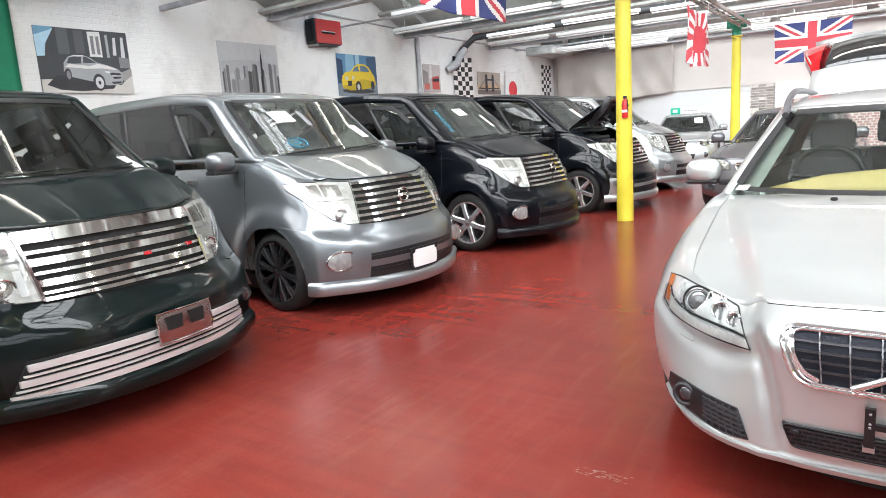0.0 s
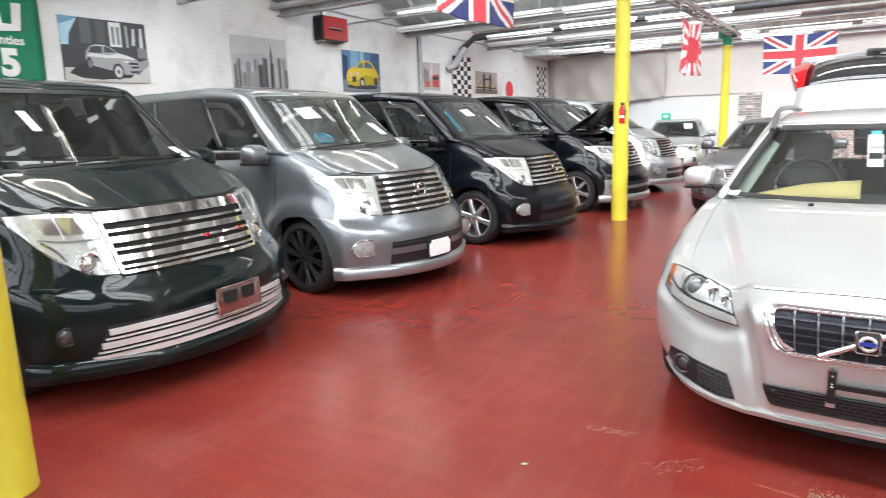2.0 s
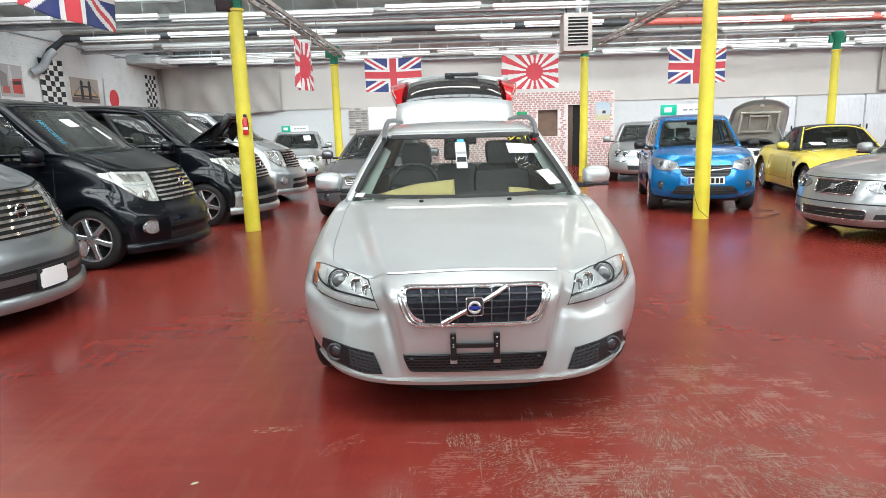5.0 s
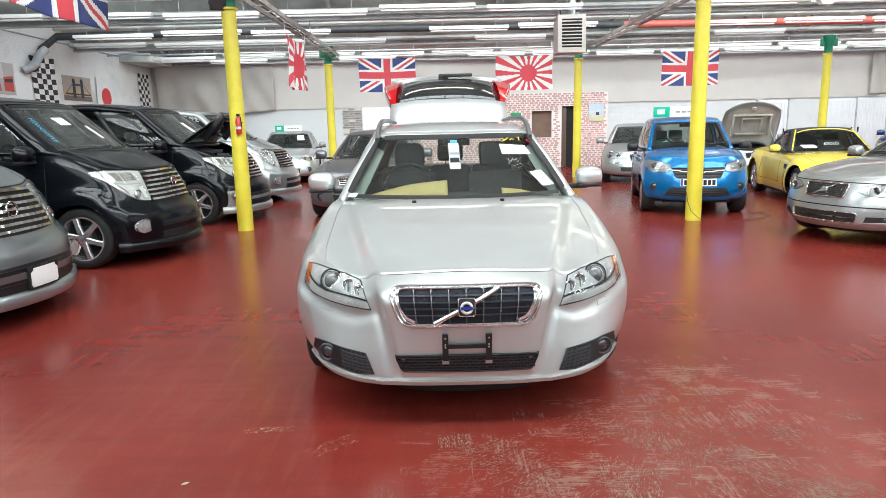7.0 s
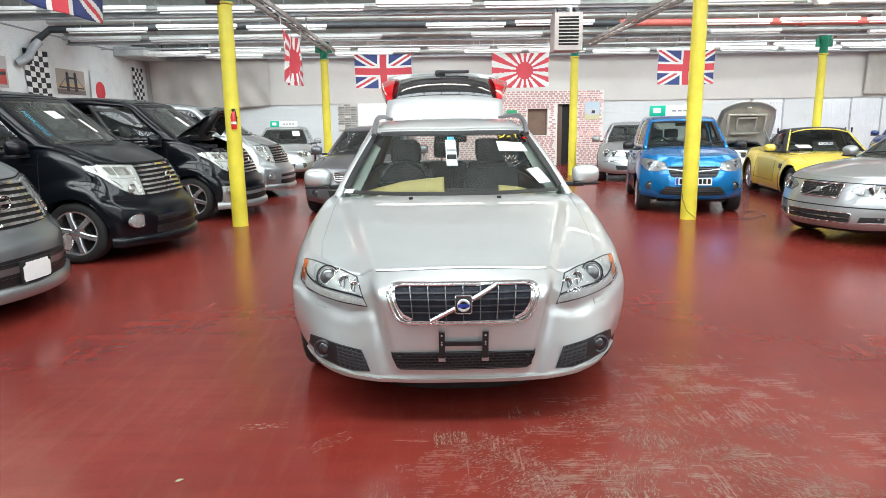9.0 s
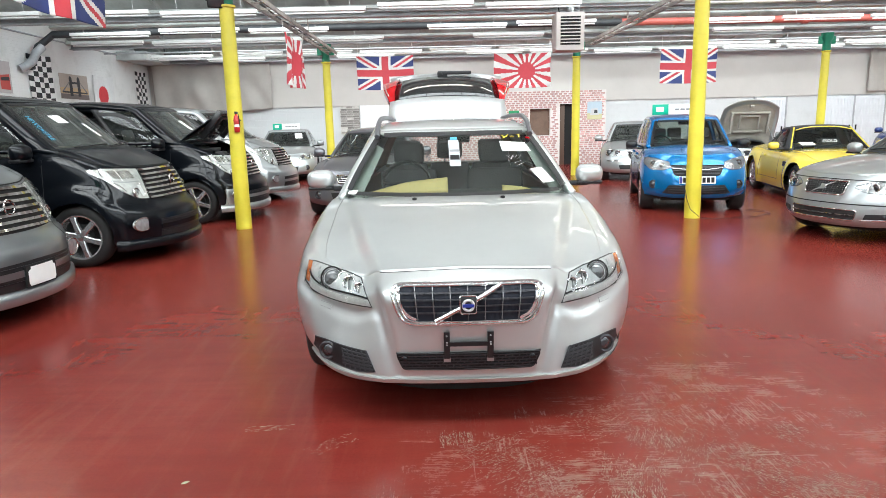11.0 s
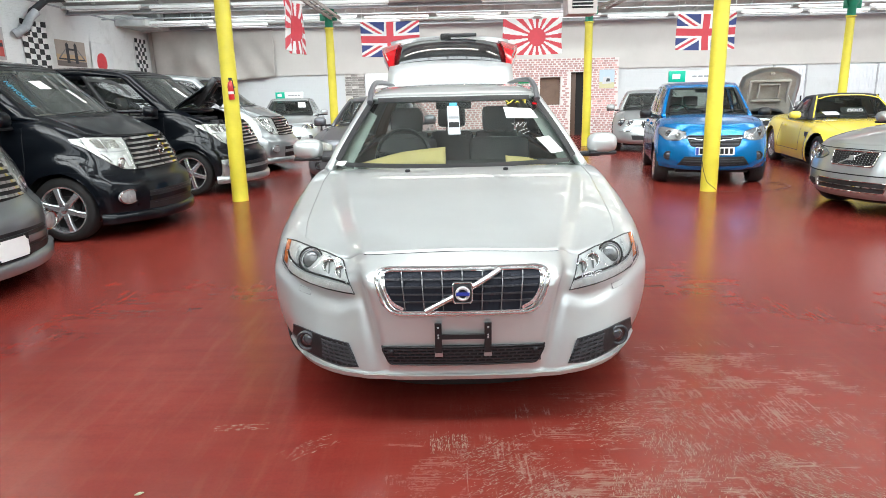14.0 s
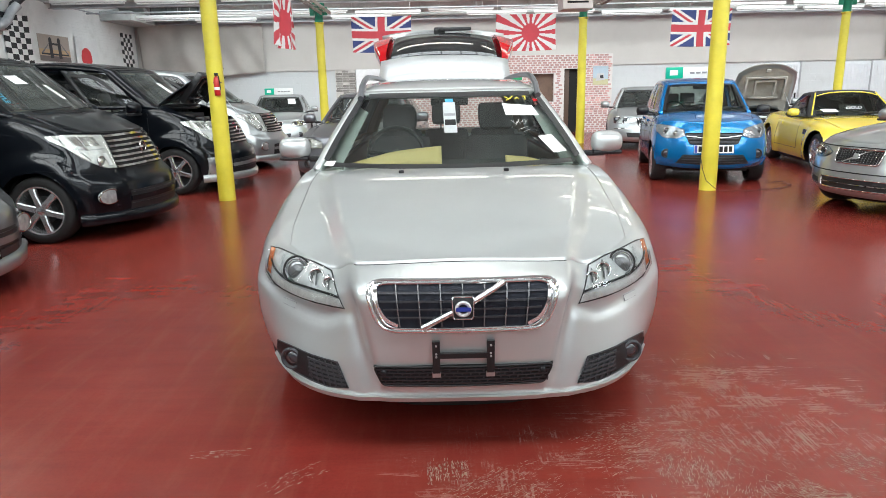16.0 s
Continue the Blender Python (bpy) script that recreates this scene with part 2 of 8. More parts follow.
def tube_geo(verts, faces, pts, r, n=8, closed=False):
    pts = [Vector(p) for p in pts]
    base, N = len(verts), len(pts)
    up = Vector((0.13, 0.21, 0.97))
    for i, p in enumerate(pts):
        a = pts[(i - 1) % N] if (closed or i) else p
        b = pts[(i + 1) % N] if (closed or i < N - 1) else p
        d = (b - a).normalized()
        u = d.cross(up)
        if u.length < 1e-3:
            u = d.cross(Vector((1, 0, 0)))
        u.normalize()
        w = u.cross(d)
        for k in range(n):
            t = 2 * math.pi * k / n
            verts.append(p + r * (math.cos(t) * u + math.sin(t) * w))
    for i in range(N if closed else N - 1):
        j = (i + 1) % N
        for k in range(n):
            l = (k + 1) % n
            faces.append((base + i * n + k, base + i * n + l, base + j * n + l, base + j * n + k))
    if not closed:
        faces.append(tuple(base + k for k in range(n))[::-1])
        faces.append(tuple(base + (N - 1) * n + k for k in range(n)))


def tube(name, pts, r, material, parent=None, label="", n=8, closed=False):
    v, f = [], []
    tube_geo(v, f, pts, r, n, closed)
    return link_mesh(name, v, f, material, parent, label)


def text_mesh(name, body, size, material, parent, m, align="CENTER", bold=0.0):
    cu = bpy.data.curves.new(name, "FONT")
    cu.body, cu.size, cu.align_x, cu.align_y, cu.extrude = body, size, align, "CENTER", 0.001
    cu.offset = bold
    tmp = new(name, cu)
    me = bpy.data.meshes.new_from_object(tmp.evaluated_get(bpy.context.evaluated_depsgraph_get()))
    bpy.data.objects.remove(tmp)
    me.materials.clear()
    me.materials.append(material)
    me.transform(m)
    ob = new(name, me)
    ob.parent = parent
    return ob


def curve(*pts):
    """A smooth monotone curve through (x, y) pairs."""
    xs, ys = np.array([p[0] for p in pts], float), np.array([p[1] for p in pts], float)
    d = np.diff(ys) / np.diff(xs)
    s = np.zeros(len(xs))
    s[0], s[-1] = d[0], d[-1]
    for i in range(1, len(xs) - 1):
        s[i] = 0 if d[i - 1] * d[i] <= 0 else 2 * d[i - 1] * d[i] / (d[i - 1] + d[i])

    def f(x):
        x = min(max(x, xs[0]), xs[-1])
        i = min(int(np.searchsorted(xs, x, "right")) - 1, len(xs) - 2)
        h = xs[i + 1] - xs[i]
        t = (x - xs[i]) / h
        return float(ys[i] * (1 + 2 * t) * (1 - t) ** 2 + s[i] * h * t * (1 - t) ** 2 + ys[i + 1] * t * t * (3 - 2 * t) - s[i + 1] * h * t * t * (1 - t))
    return f


def sstep(a, b, x):
    t = min(max((x - a) / (b - a), 0.0), 1.0)
    return t * t * (3 - 2 * t)


def spread(lo, hi, n, *must):
    """n even steps from lo to hi, pulled so that the values in must are among them."""
    v = np.linspace(lo, hi, n)
    for q in must:
        k = 1 + int(np.argmin(np.abs(v[1:-1] - q)))
        v[k] = q
    return sorted(v)


class Shell:
    """A box of quads, bent by fn(a, b, c): a across (-1..1), b from front to rear (0..1), c upward (0..1). No floor."""

    def __init__(self, A, B, C, fn, soften=2, crisp=False):
        self.A, self.B, self.C = A, B, C
        na, nb, nc = len(A), len(B), len(C)
        idx, self.co, self.key = {}, [], []

        def vid(i, j, k):
            if (i, j, k) not in idx:
                idx[i, j, k] = len(self.co)
                self.co.append(Vector(fn(A[i], B[j], C[k])))
                self.key.append((i, j, k))
            return idx[i, j, k]
        self.faces, self.side, self.mid = [], [], []

        def add(side, keys):
            self.faces.append([vid(*q) for q in keys])
            self.side.append(side)
            self.mid.append(tuple(sum(arr[q[d]] for q in keys) / 4 for d, arr in enumerate((A, B, C))))
        for i in range(na - 1):
            for k in range(nc - 1):
                add("front", [(i, 0, k), (i + 1, 0, k), (i + 1, 0, k + 1), (i, 0, k + 1)])
                add("rear", [(i, nb - 1, k), (i, nb - 1, k + 1), (i + 1, nb - 1, k + 1), (i + 1, nb - 1, k)])
            for j in range(nb - 1):
                add("top", [(i, j, nc - 1), (i + 1, j, nc - 1), (i + 1, j + 1, nc - 1), (i, j + 1, nc - 1)])
        for j in range(nb - 1):
            for k in range(nc - 1):
                add("left", [(0, j, k), (0, j, k + 1), (0, j + 1, k + 1), (0, j + 1, k)])
                add("right", [(na - 1, j, k), (na - 1, j + 1, k), (na - 1, j + 1, k + 1), (na - 1, j, k + 1)])
        nbr = [set() for _ in self.co]
        for f in self.faces:
            for p, q in zip(f, f[1:] + f[:1]):
                nbr[p].add(q)
                nbr[q].add(p)
        for _ in range(soften):
            self.co = [c if self.key[n][2] == 0 or (crisp and self.key[n][1] == 0 and self.key[n][2] == nc - 1) else c.lerp(sum((self.co[q] for q in nbr[n]), Vector()) / len(nbr[n]), 0.5) for n, c in enumerate(self.co)]
        self.keep = [True] * len(self.faces)

    def tree(self):
        return BVHTree.FromPolygons(self.co, self.faces)

    def arch(self, y, z, r):
        """Cuts a round wheel arch through both flanks."""
        for n, f in enumerate(self.faces):
            if self.side[n] in ("left", "right") and all((self.co[v].y - y) ** 2 + (self.co[v].z - z) ** 2 < r * r for v in f):
                self.keep[n] = False
        for v, k in enumerate(self.key):
            if k[0] in (0, len(self.A) - 1):
                d = math.hypot(self.co[v].y - y, self.co[v].z - z)
                if 1e-4 < d < r:
                    self.co[v].y = y + (self.co[v].y - y) * r / d
                    self.co[v].z = max(self.co[v].z, z + (self.co[v].z - z) * r / d) if self.key[v][2] else self.co[v].z

    def take(self, test):
        """Faces that pass test(side, a, b, c), taken out of the shell."""
        got = [n for n in range(len(self.faces)) if self.keep[n] and test(self.side[n], *self.mid[n])]
        for n in got:
            self.keep[n] = False
        return [self.faces[n] for n in got]

    def mesh(self, name, faces, material, parent, label="", thick=0.0, lift=0.0):
        used = sorted({v for f in faces for v in f})
        ren = {v: n for n, v in enumerate(used)}
        ob = link_mesh(name, [self.co[v] for v in used], [[ren[v] for v in f] for f in faces], material, parent, label)
        if lift:
            ns = [v.normal.copy() for v in ob.data.vertices]
            for v, q in zip(ob.data.vertices, ns):
                v.co += lift * q
        if thick:
            s = ob.modifiers.new("thickness", "SOLIDIFY")
            s.thickness, s.offset = thick, -1
        return ob

    def rest(self):
        return [f for n, f in enumerate(self.faces) if self.keep[n]]


class Skin:
    """Lays patches and strips onto a car body, seen from the front, the side or above."""

    def __init__(self, tree, length):
        self.t, self.L = tree, length

    def on(self, view, u, w, off, s=1):
        if view == "front":
            o, d = Vector((u, -1.5, w)), Vector((0, 1, 0))
        elif view == "rear":
            o, d = Vector((u, self.L + 1.5, w)), Vector((0, -1, 0))
        elif view == "side":
            o, d = Vector((s * 3, u, w)), Vector((-s, 0, 0))
        else:
            o, d = Vector((u, w, 4)), Vector((0, 0, -1))
        p, n, _, _ = self.t.ray_cast(o, d)
        if p is None:
            p, n, _, _ = self.t.find_nearest(o + d * (1.6 if view in ("front", "rear") else 2.2))
        if n.dot(d) > 0:
            n = -n
        return p + off * (n * 0.6 - d * 0.4).normalized()

    def patch(self, name, view, top, bot, material, parent, label="", n=14, m=6, off=0.004, thick=0.02, s=1, smooth_edge=True):
        def sample(pl):
            pl = [Vector((*p, 0)) for p in pl]
            dist = [0.0]
            for a, b in zip(pl, pl[1:]):
                dist.append(dist[-1] + (b - a).length)
            if smooth_edge and len(pl) > 2:
                fx, fy = curve(*[(d, p.x) for d, p in zip(dist, pl)]), curve(*[(d, p.y) for d, p in zip(dist, pl)])
            else:
                fx, fy = (lambda d: float(np.interp(d, dist, [p.x for p in pl]))), (lambda d: float(np.interp(d, dist, [p.y for p in pl])))
            return [(fx(dist[-1] * k / n), fy(dist[-1] * k / n)) for k in range(n + 1)]
        ts, bs = sample(top), sample(bot)
        vs, back, fs = [], [], []
        for j in range(m + 1):
            for i in range(n + 1):
                u = ts[i][0] + (bs[i][0] - ts[i][0]) * j / m
                w = ts[i][1] + (bs[i][1] - ts[i][1]) * j / m
                vs.append(self.on(view, u, w, off, s))
        rim = [i for i in range(n + 1)] + [j * (n + 1) + n for j in range(1, m + 1)] + [m * (n + 1) + i for i in range(n - 1, -1, -1)] + [j * (n + 1) for j in range(m - 1, 0, -1)]
        for j in range(m):
            for i in range(n):
                a = j * (n + 1) + i
                fs.append((a, a + 1, a + n + 2, a + n + 1))
        push = {"front": Vector((0, thick, 0)), "rear": Vector((0, -thick, 0)), "side": Vector((-s * thick, 0, 0)), "top": Vector((0, 0, -thick))}[view]
        b0 = len(vs)
        vs += [vs[r] + push for r in rim]
        for k in range(len(rim)):
            l = (k + 1) % len(rim)
            fs.append((rim[k], b0 + k, b0 + l, rim[l]))
        ob = link_mesh(name, vs, fs, material, parent, label)
        bm = bmesh.new()
        bm.from_mesh(ob.data)
        bmesh.ops.recalc_face_normals(bm, faces=bm.faces)
        bm.to_mesh(ob.data)
        bm.free()
        return ob

    def strip(self, name, view, pts, width, material, parent, label="", n=12, off=0.006, thick=0.02, s=1):
        q = [Vector(p) for p in pts]
        up, dn = [], []
        for i, p in enumerate(q):
            d = (q[min(i + 1, len(q) - 1)] - q[max(i - 1, 0)]).normalized()
            e = Vector((-d.y, d.x)) * width / 2
            up.append(tuple(p + e))
            dn.append(tuple(p - e))
        return self.patch(name, view, up, dn, material, parent, label, n, 1, off, thick, s)

    def ring(self, name, view, pts, r, material, parent, label="", off=0.006, s=1):
        v3 = []
        N = len(pts)
        for i in range(N):
            a, b = Vector(pts[i]), Vector(pts[(i + 1) % N])
            steps = max(1, int((b - a).length / 0.04))
            for k in range(steps):
                p = a.lerp(b, k / steps)
                v3.append(self.on(view, p.x, p.y, off, s))
        return tube(name, v3, r, material, parent, label, 8, True)


class Flat(Skin):
    """Like Skin, for panels whose frame stays even: follows the body's middle line and bends back gently to both sides."""

    bend = 0.16

    def on(self, view, u, w, off, s=1):
        p = Skin.on(self, "front", 0.0, w, 0.0)
        return Vector((u, p.y + self.bend * u * u - off, w))


def rounded(pts, r, n=4):
    """Polygon corners cut round."""
    out, N = [], len(pts)
    for i in range(N):
        p, a, b = Vector(pts[i]), Vector(pts[i - 1]), Vector(pts[(i + 1) % N])
        u, w = (a - p), (b - p)
        ru, rw = min(r, u.length * 0.45), min(r, w.length * 0.45)
        s, e = p + u.normalized() * ru, p + w.normalized() * rw
        for k in range(n + 1):
            t = k / n
            out.append(tuple(s * (1 - t) ** 2 + p * 2 * t * (1 - t) + e * t * t))
    return out

# ================= cars =================


def wheel(parent, x, y, r, style, side, width=0.215):
    """A wheel whose outer face lies at x; side is +1 or -1."""
    s = side
    rim_r = r * (0.78 if style == "ten" else 0.72)
    v, f = [], []
    add_lathe(v, f, [(0.0, -0.07 * s), (rim_r * 0.55, -0.07 * s), (rim_r * 0.55, -0.10 * s), (rim_r * 0.98, -0.11 * s), (rim_r * 0.98, -0.19 * s)], 28, (x, y, r))
    # the shade behind the spokes is put into this disc's colour
    w = link_mesh("wheel", v, f, M_DARK, parent, "near-black disc with the shade of the wheel well behind the spokes painted in")
    v, f = [], []
    add_lathe(v, f, [(rim_r, -0.012 * s), (rim_r + 0.012, 0.0), (r * 0.80, 0.004 * s), (r * 0.92, -0.002 * s), (r * 0.975, -0.018 * s), (r, -0.045 * s), (r * 0.999, -width * s * 0.5), (r, (0.045 - width) * s), (r * 0.97, (0.015 - width) * s), (rim_r, -width * s)], 36, (x, y, r))
    link_mesh("tyre", v, f, M_TYRE, w, "black rubber tyre")
    v, f = [], []
    add_lathe(v, f, [(rim_r + 0.004, -0.015 * s), (rim_r, 0.0), (rim_r - 0.014, -0.004 * s), (rim_r - 0.022, -0.03 * s), (rim_r - 0.03, -0.12 * s)], 36, (x, y, r))
    add_lathe(v, f, [(0.0, -0.004 * s), (0.032, -0.006 * s), (0.058, -0.016 * s), (0.075, -0.045 * s), (0.08, -0.08 * s)], 20, (x, y, r))
    n, w0, w1, split = {"six": (6, 0.034, 0.026, 0), "five": (5, 0.05, 0.045, 0), "ten": (10, 0.016, 0.011, 1), "seven": (7, 0.03, 0.028, 0), "cap": (9, 0.045, 0.05, 0)}[style]
    for k in range(n):
        for off in ((-0.07, 0.07) if split else (0.0,)):
            a0, a1 = 2 * math.pi * (k + 0.25) / n, 2 * math.pi * (k + 0.25) / n + off * 1.4
            b0 = len(v)
            for rr, aa, hw, o in ((0.04, a0, w0, -0.012), (rim_r * 0.6, (a0 + a1) / 2, (w0 + w1) / 2 * 0.9, -0.006), (rim_r - 0.012, a1, w1 * 1.2, -0.012)):
                d, e = (math.cos(aa), math.sin(aa)), (-math.sin(aa), math.cos(aa))
                for q, oo in ((-1, o), (-0.7, o + 0.008), (0.7, o + 0.008), (1, o), (1, o - 0.035), (-1, o - 0.035)):
                    v.append((x + oo * s, y + rr * d[0] + q * hw * e[0], r + rr * d[1] + q * hw * e[1]))
            for i in range(2):
                for q in range(6):
                    a, b = b0 + i * 6 + q, b0 + i * 6 + (q + 1) % 6
                    f.append((a, b, b + 6, a + 6))
    black = style == "ten"
    rim = link_mesh("rim", v, f, M_DALLOY if black else M_ALLOY, w, "black multi-spoke alloy rim" if black else "silver spoked alloy rim")
    bm = bmesh.new()
    bm.from_mesh(rim.data)
    bmesh.ops.recalc_face_normals(bm, faces=bm.faces)
    bm.to_mesh(rim.data)
    bm.free()
    return w


def seat(parent, x, y, z, material, w=0.5, recline=14, headrest=True):
    bm = bmesh.new()
    add_box(bm, (-w / 2, 0, 0.0), (w / 2, 0.5, 0.16), 0.05)
    tilt = pose(0, 0.44, 0.1, -recline)
    add_box(bm, (-w / 2, 0, 0.0), (w / 2, 0.14, 0.60), 0.055, tilt)
    if headrest:
        add_box(bm, (-0.13, 0.02, 0.64), (0.13, 0.12, 0.83), 0.045, tilt)
        for q in (-0.05, 0.05):
            add_box(bm, (q - 0.008, 0.05, 0.58), (q + 0.008, 0.066, 0.66), 0, tilt)
    bmesh.ops.translate(bm, verts=bm.verts, vec=(x, y, z))
    return part("seat", bm, material, parent, "upholstered seat with headrest")


def make_car(name, label, category, sp):
    """A car at the origin, nose toward -y, from its curves. Returns the thing and what is needed to add to it."""
    root = new(name)
    tagged(root, label, category)
    root.empty_display_size = 0.3
    L, W = sp["L"], sp["W"] / 2
    top, fprof, rprof, side, zb = sp["top"], sp["fprof"], sp["rprof"], sp["side"], sp.get("zb", 0.2)
    df, pf, dr = sp["df"], sp.get("pf", 2.6), sp.get("dr", 0.18)
    plan = sp.get("plan", curve((0, 0.93), (0.05, 0.985), (0.12, 1.0), (0.85, 1.0), (1, 0.93)))
    crown, ridge = sp.get("crown", 0.05), sp.get("ridge")
    drop = sp.get("drop", 0.0)
    flare = sp.get("flare", 0.0)

    def body_fn(a, b, c):
        yf = fprof(c) + df * abs(a) ** pf
        if "nose" in sp:
            nw = sp["nose_w"](c)
            yf -= sp["nose"](c) * sstep(nw + 0.056, nw - 0.006, abs(a))
            yf -= 0.017 * sstep(nw + 0.03, nw + 0.10, abs(a)) * sstep(0.70, 0.61, c) * sstep(0.0, 0.12, c)
            yf -= 0.03 * sstep(0.55, 0.9, abs(a)) * sstep(0.93, 1.0, c)
            yf -= 0.6 * (df * abs(a) ** pf - 0.47 * abs(a) ** 5) * sstep(0.72, 0.26, c)
        yr = L - rprof(c) - dr * abs(a) ** 3
        y = yf + b * (yr - yf)
        ye = fprof(1.0) + df * abs(a) ** pf
        ys = y - df * abs(a) ** pf * sp.get("level", 0.0) * sstep(1.0, 0.5, abs(a)) * sstep(1.0, 0.0, y - ye)
        zt = top(ys) - (crown + drop * sstep(1.35, 0.45, y)) * abs(a) ** sp.get("round", 3.5)
        if ridge:
            zt += ridge(a, y)
        z0 = zb + sp.get("lift", 0.0) * abs(a) ** sp.get("lift_power", 4) * sstep(0.06, 0.0, b)
        z = z0 + c * (zt - z0)
        x = a * W * plan(b) * side(c)
        for wy in (sp["wf"], sp["wr"]):
            d = math.hypot(y - wy, z - sp["r"])
            x += math.copysign(flare, a) * sstep(0.60, 0.44, d) * abs(a) ** 6 if flare else 0
        return x, y, z
    body = Shell(spread(-1, 1, sp.get("na", 45)), [t for t in np.concatenate([np.linspace(0, 0.3, sp.get("nb", 26)), np.linspace(0.3, 1, 40)[1:]])], sp.get("C", list(np.linspace(0, 1, 17))), body_fn, sp.get("soften", 2), sp.get("crisp", False))
    skin = Skin(body.tree(), L)
    mid = lambda f: sum((body.co[v] for v in f), Vector()) / 4
    cab = sp["cab"]
    body.arch(sp["wf"], sp["r"], sp["r"] + sp.get("gap", 0.045))
    body.arch(sp["wr"], sp["r"], sp["r"] + sp.get("gap", 0.045))
    ymid = [mid(f) for f in body.faces]
    hy0, hy1, ha = sp["hood"]
    hood_ids = [n for n in range(len(body.faces)) if body.keep[n] and body.side[n] == "top" and hy0 < ymid[n].y < hy1 + 0.3 * abs(body.mid[n][0]) ** 2 and abs(body.mid[n][0]) < ha]
    for n in hood_ids:
        body.keep[n] = False
    for n in range(len(body.faces)):
        if body.side[n] == "top" and cab["y0"] + 0.16 + cab.get("bow", 0.16) * body.mid[n][0] ** 2 < ymid[n].y < cab["y1"] - 0.05 and abs(body.mid[n][0]) < 0.86:
            body.keep[n] = False
    doors = []
    for y0, y1 in sp.get("doors", ()):
        for sd in ("left", "right"):
            ids = [n for n in range(len(body.faces)) if body.keep[n] and body.side[n] == sd and y0 < ymid[n].y < y1 and body.mid[n][2] > 0.12]
            for n in ids:
                body.keep[n] = False
            doors.append([body.faces[n] for n in ids])
    paint = sp["paint"]
    body.mesh("body", body.rest(), paint, root)
    hood = body.mesh("bonnet", [body.faces[n] for n in hood_ids], paint, root, sp.get("hood_label", ""), 0.012, sp.get("hood_lift", 0.004))
    for fs in doors:
        if fs:
            body.mesh("door", fs, paint, root, "", 0.0, 0.001)
    for y0, y1 in sp.get("doors", ()):
        for s in (-1, 1):
            zt = top((y0 + y1) / 2) - 0.05
            for yy in (y0, y1):
                skin.strip("door_gap", "side", [(yy, zt), (yy, 0.33)], 0.007, M_DARK, root, "", 8, 0.0025, 0.004, s)
            skin.strip("door_gap", "side", [(y0, 0.33), (y1, 0.33)], 0.007, M_DARK, root, "", 8, 0.0025, 0.004, s)
            yh = y1 - 0.16 if sp.get("slide") is None or y0 < 1.7 else y0 + 0.16
            skin.strip("door_handle", "side", [(yh - 0.10, zt - 0.10), (yh + 0.08, zt - 0.10)], 0.032, sp.get("handle", paint), root, "", 6, 0.025, 0.02, s)
    # cabin
    zc, wb, wt, bow = cab["z"], cab["wb"], cab["wt"], cab.get("bow", 0.16)
    roof, rc = cab["roof"], cab.get("crown", 0.035)
    cplan = curve((0, cab.get("nose", 0.94)), (0.25, 1.0), (0.8, 1.0), (1, 0.93))

    def cab_fn(a, b, c):
        f0, r0 = cab["y0"] + bow * a * a, cab["y1"] - 0.08 * a * a
        f1, r1 = cab["ft"] + bow * 0.55 * a * a, cab["rt"] - 0.08 * a * a
        y0, y1 = f0 + (f1 - f0) * c ** 0.93, r0 + (r1 - r0) * c
        y = y0 + b * (y1 - y0)
        zt = roof(f1 + b * (r1 - f1)) - rc * abs(a) ** 2.5
        return a * (wb + (wt - wb) * c ** 1.25) * cplan(b), y, zc + c * (zt - zc)
    wins, (c0, c1) = sp["wins"], cab.get("win_c", (0.10, 0.88))
    ws_a = cab.get("ws_a", 0.91)
    A = spread(-1, 1, 25, -ws_a, ws_a)
    B = spread(0, 1, 41, *[q for w in wins for q in w])
    C = spread(0, 1, 15, c0, c1, 0.94)
    green = Shell(A, B, C, cab_fn, 2)
    front = green.take(lambda s, a, b, c: s == "front" and abs(a) < ws_a and 0.03 < c < 0.94)
    rear = green.take(lambda s, a, b, c: s == "rear" and abs(a) < ws_a and c0 < c < 0.92)
    panes = [green.take(lambda s, a, b, c: s == sd and w[0] < b < w[1] and c0 < c < c1) for w in wins for sd in ("left", "right")]
    trims = [green.take(lambda s, a, b, c: s == sd and p[1] < b < q[0] and c0 < c < c1) for p, q in zip(wins, wins[1:]) for sd in ("left", "right")]
    rooff = green.take(lambda s, a, b, c: s == "top" and abs(a) < 0.9)
    for q in (green.mesh("pillar_frame", green.rest(), sp.get("pillar_paint", paint), root, "", 0.035), green.mesh("roof", rooff, sp.get("roof_paint", paint), root, "", 0.035)):
        q.data.materials.append(M_BEIGE)
        q.modifiers[0].material_offset = 1
    for fs in trims:
        green.mesh("pillar_trim", fs, M_BLACK, root, "", 0.03, 0.002)
    green.mesh("windscreen", front, sp.get("ws", M_WS), root, "clear glass windscreen")
    if rear and not sp.get("no_rear"):
        green.mesh("rear_window", rear, sp.get("tint", M_TINT), root, "dark rear glass")
    for n, fs in enumerate(panes):
        green.mesh("side_window", fs, (sp.get("tint", M_TINT) if n > 1 else sp.get("front_tint", M_GLASS)), root, "glass side window")
    cskin = Skin(green.tree(), L)
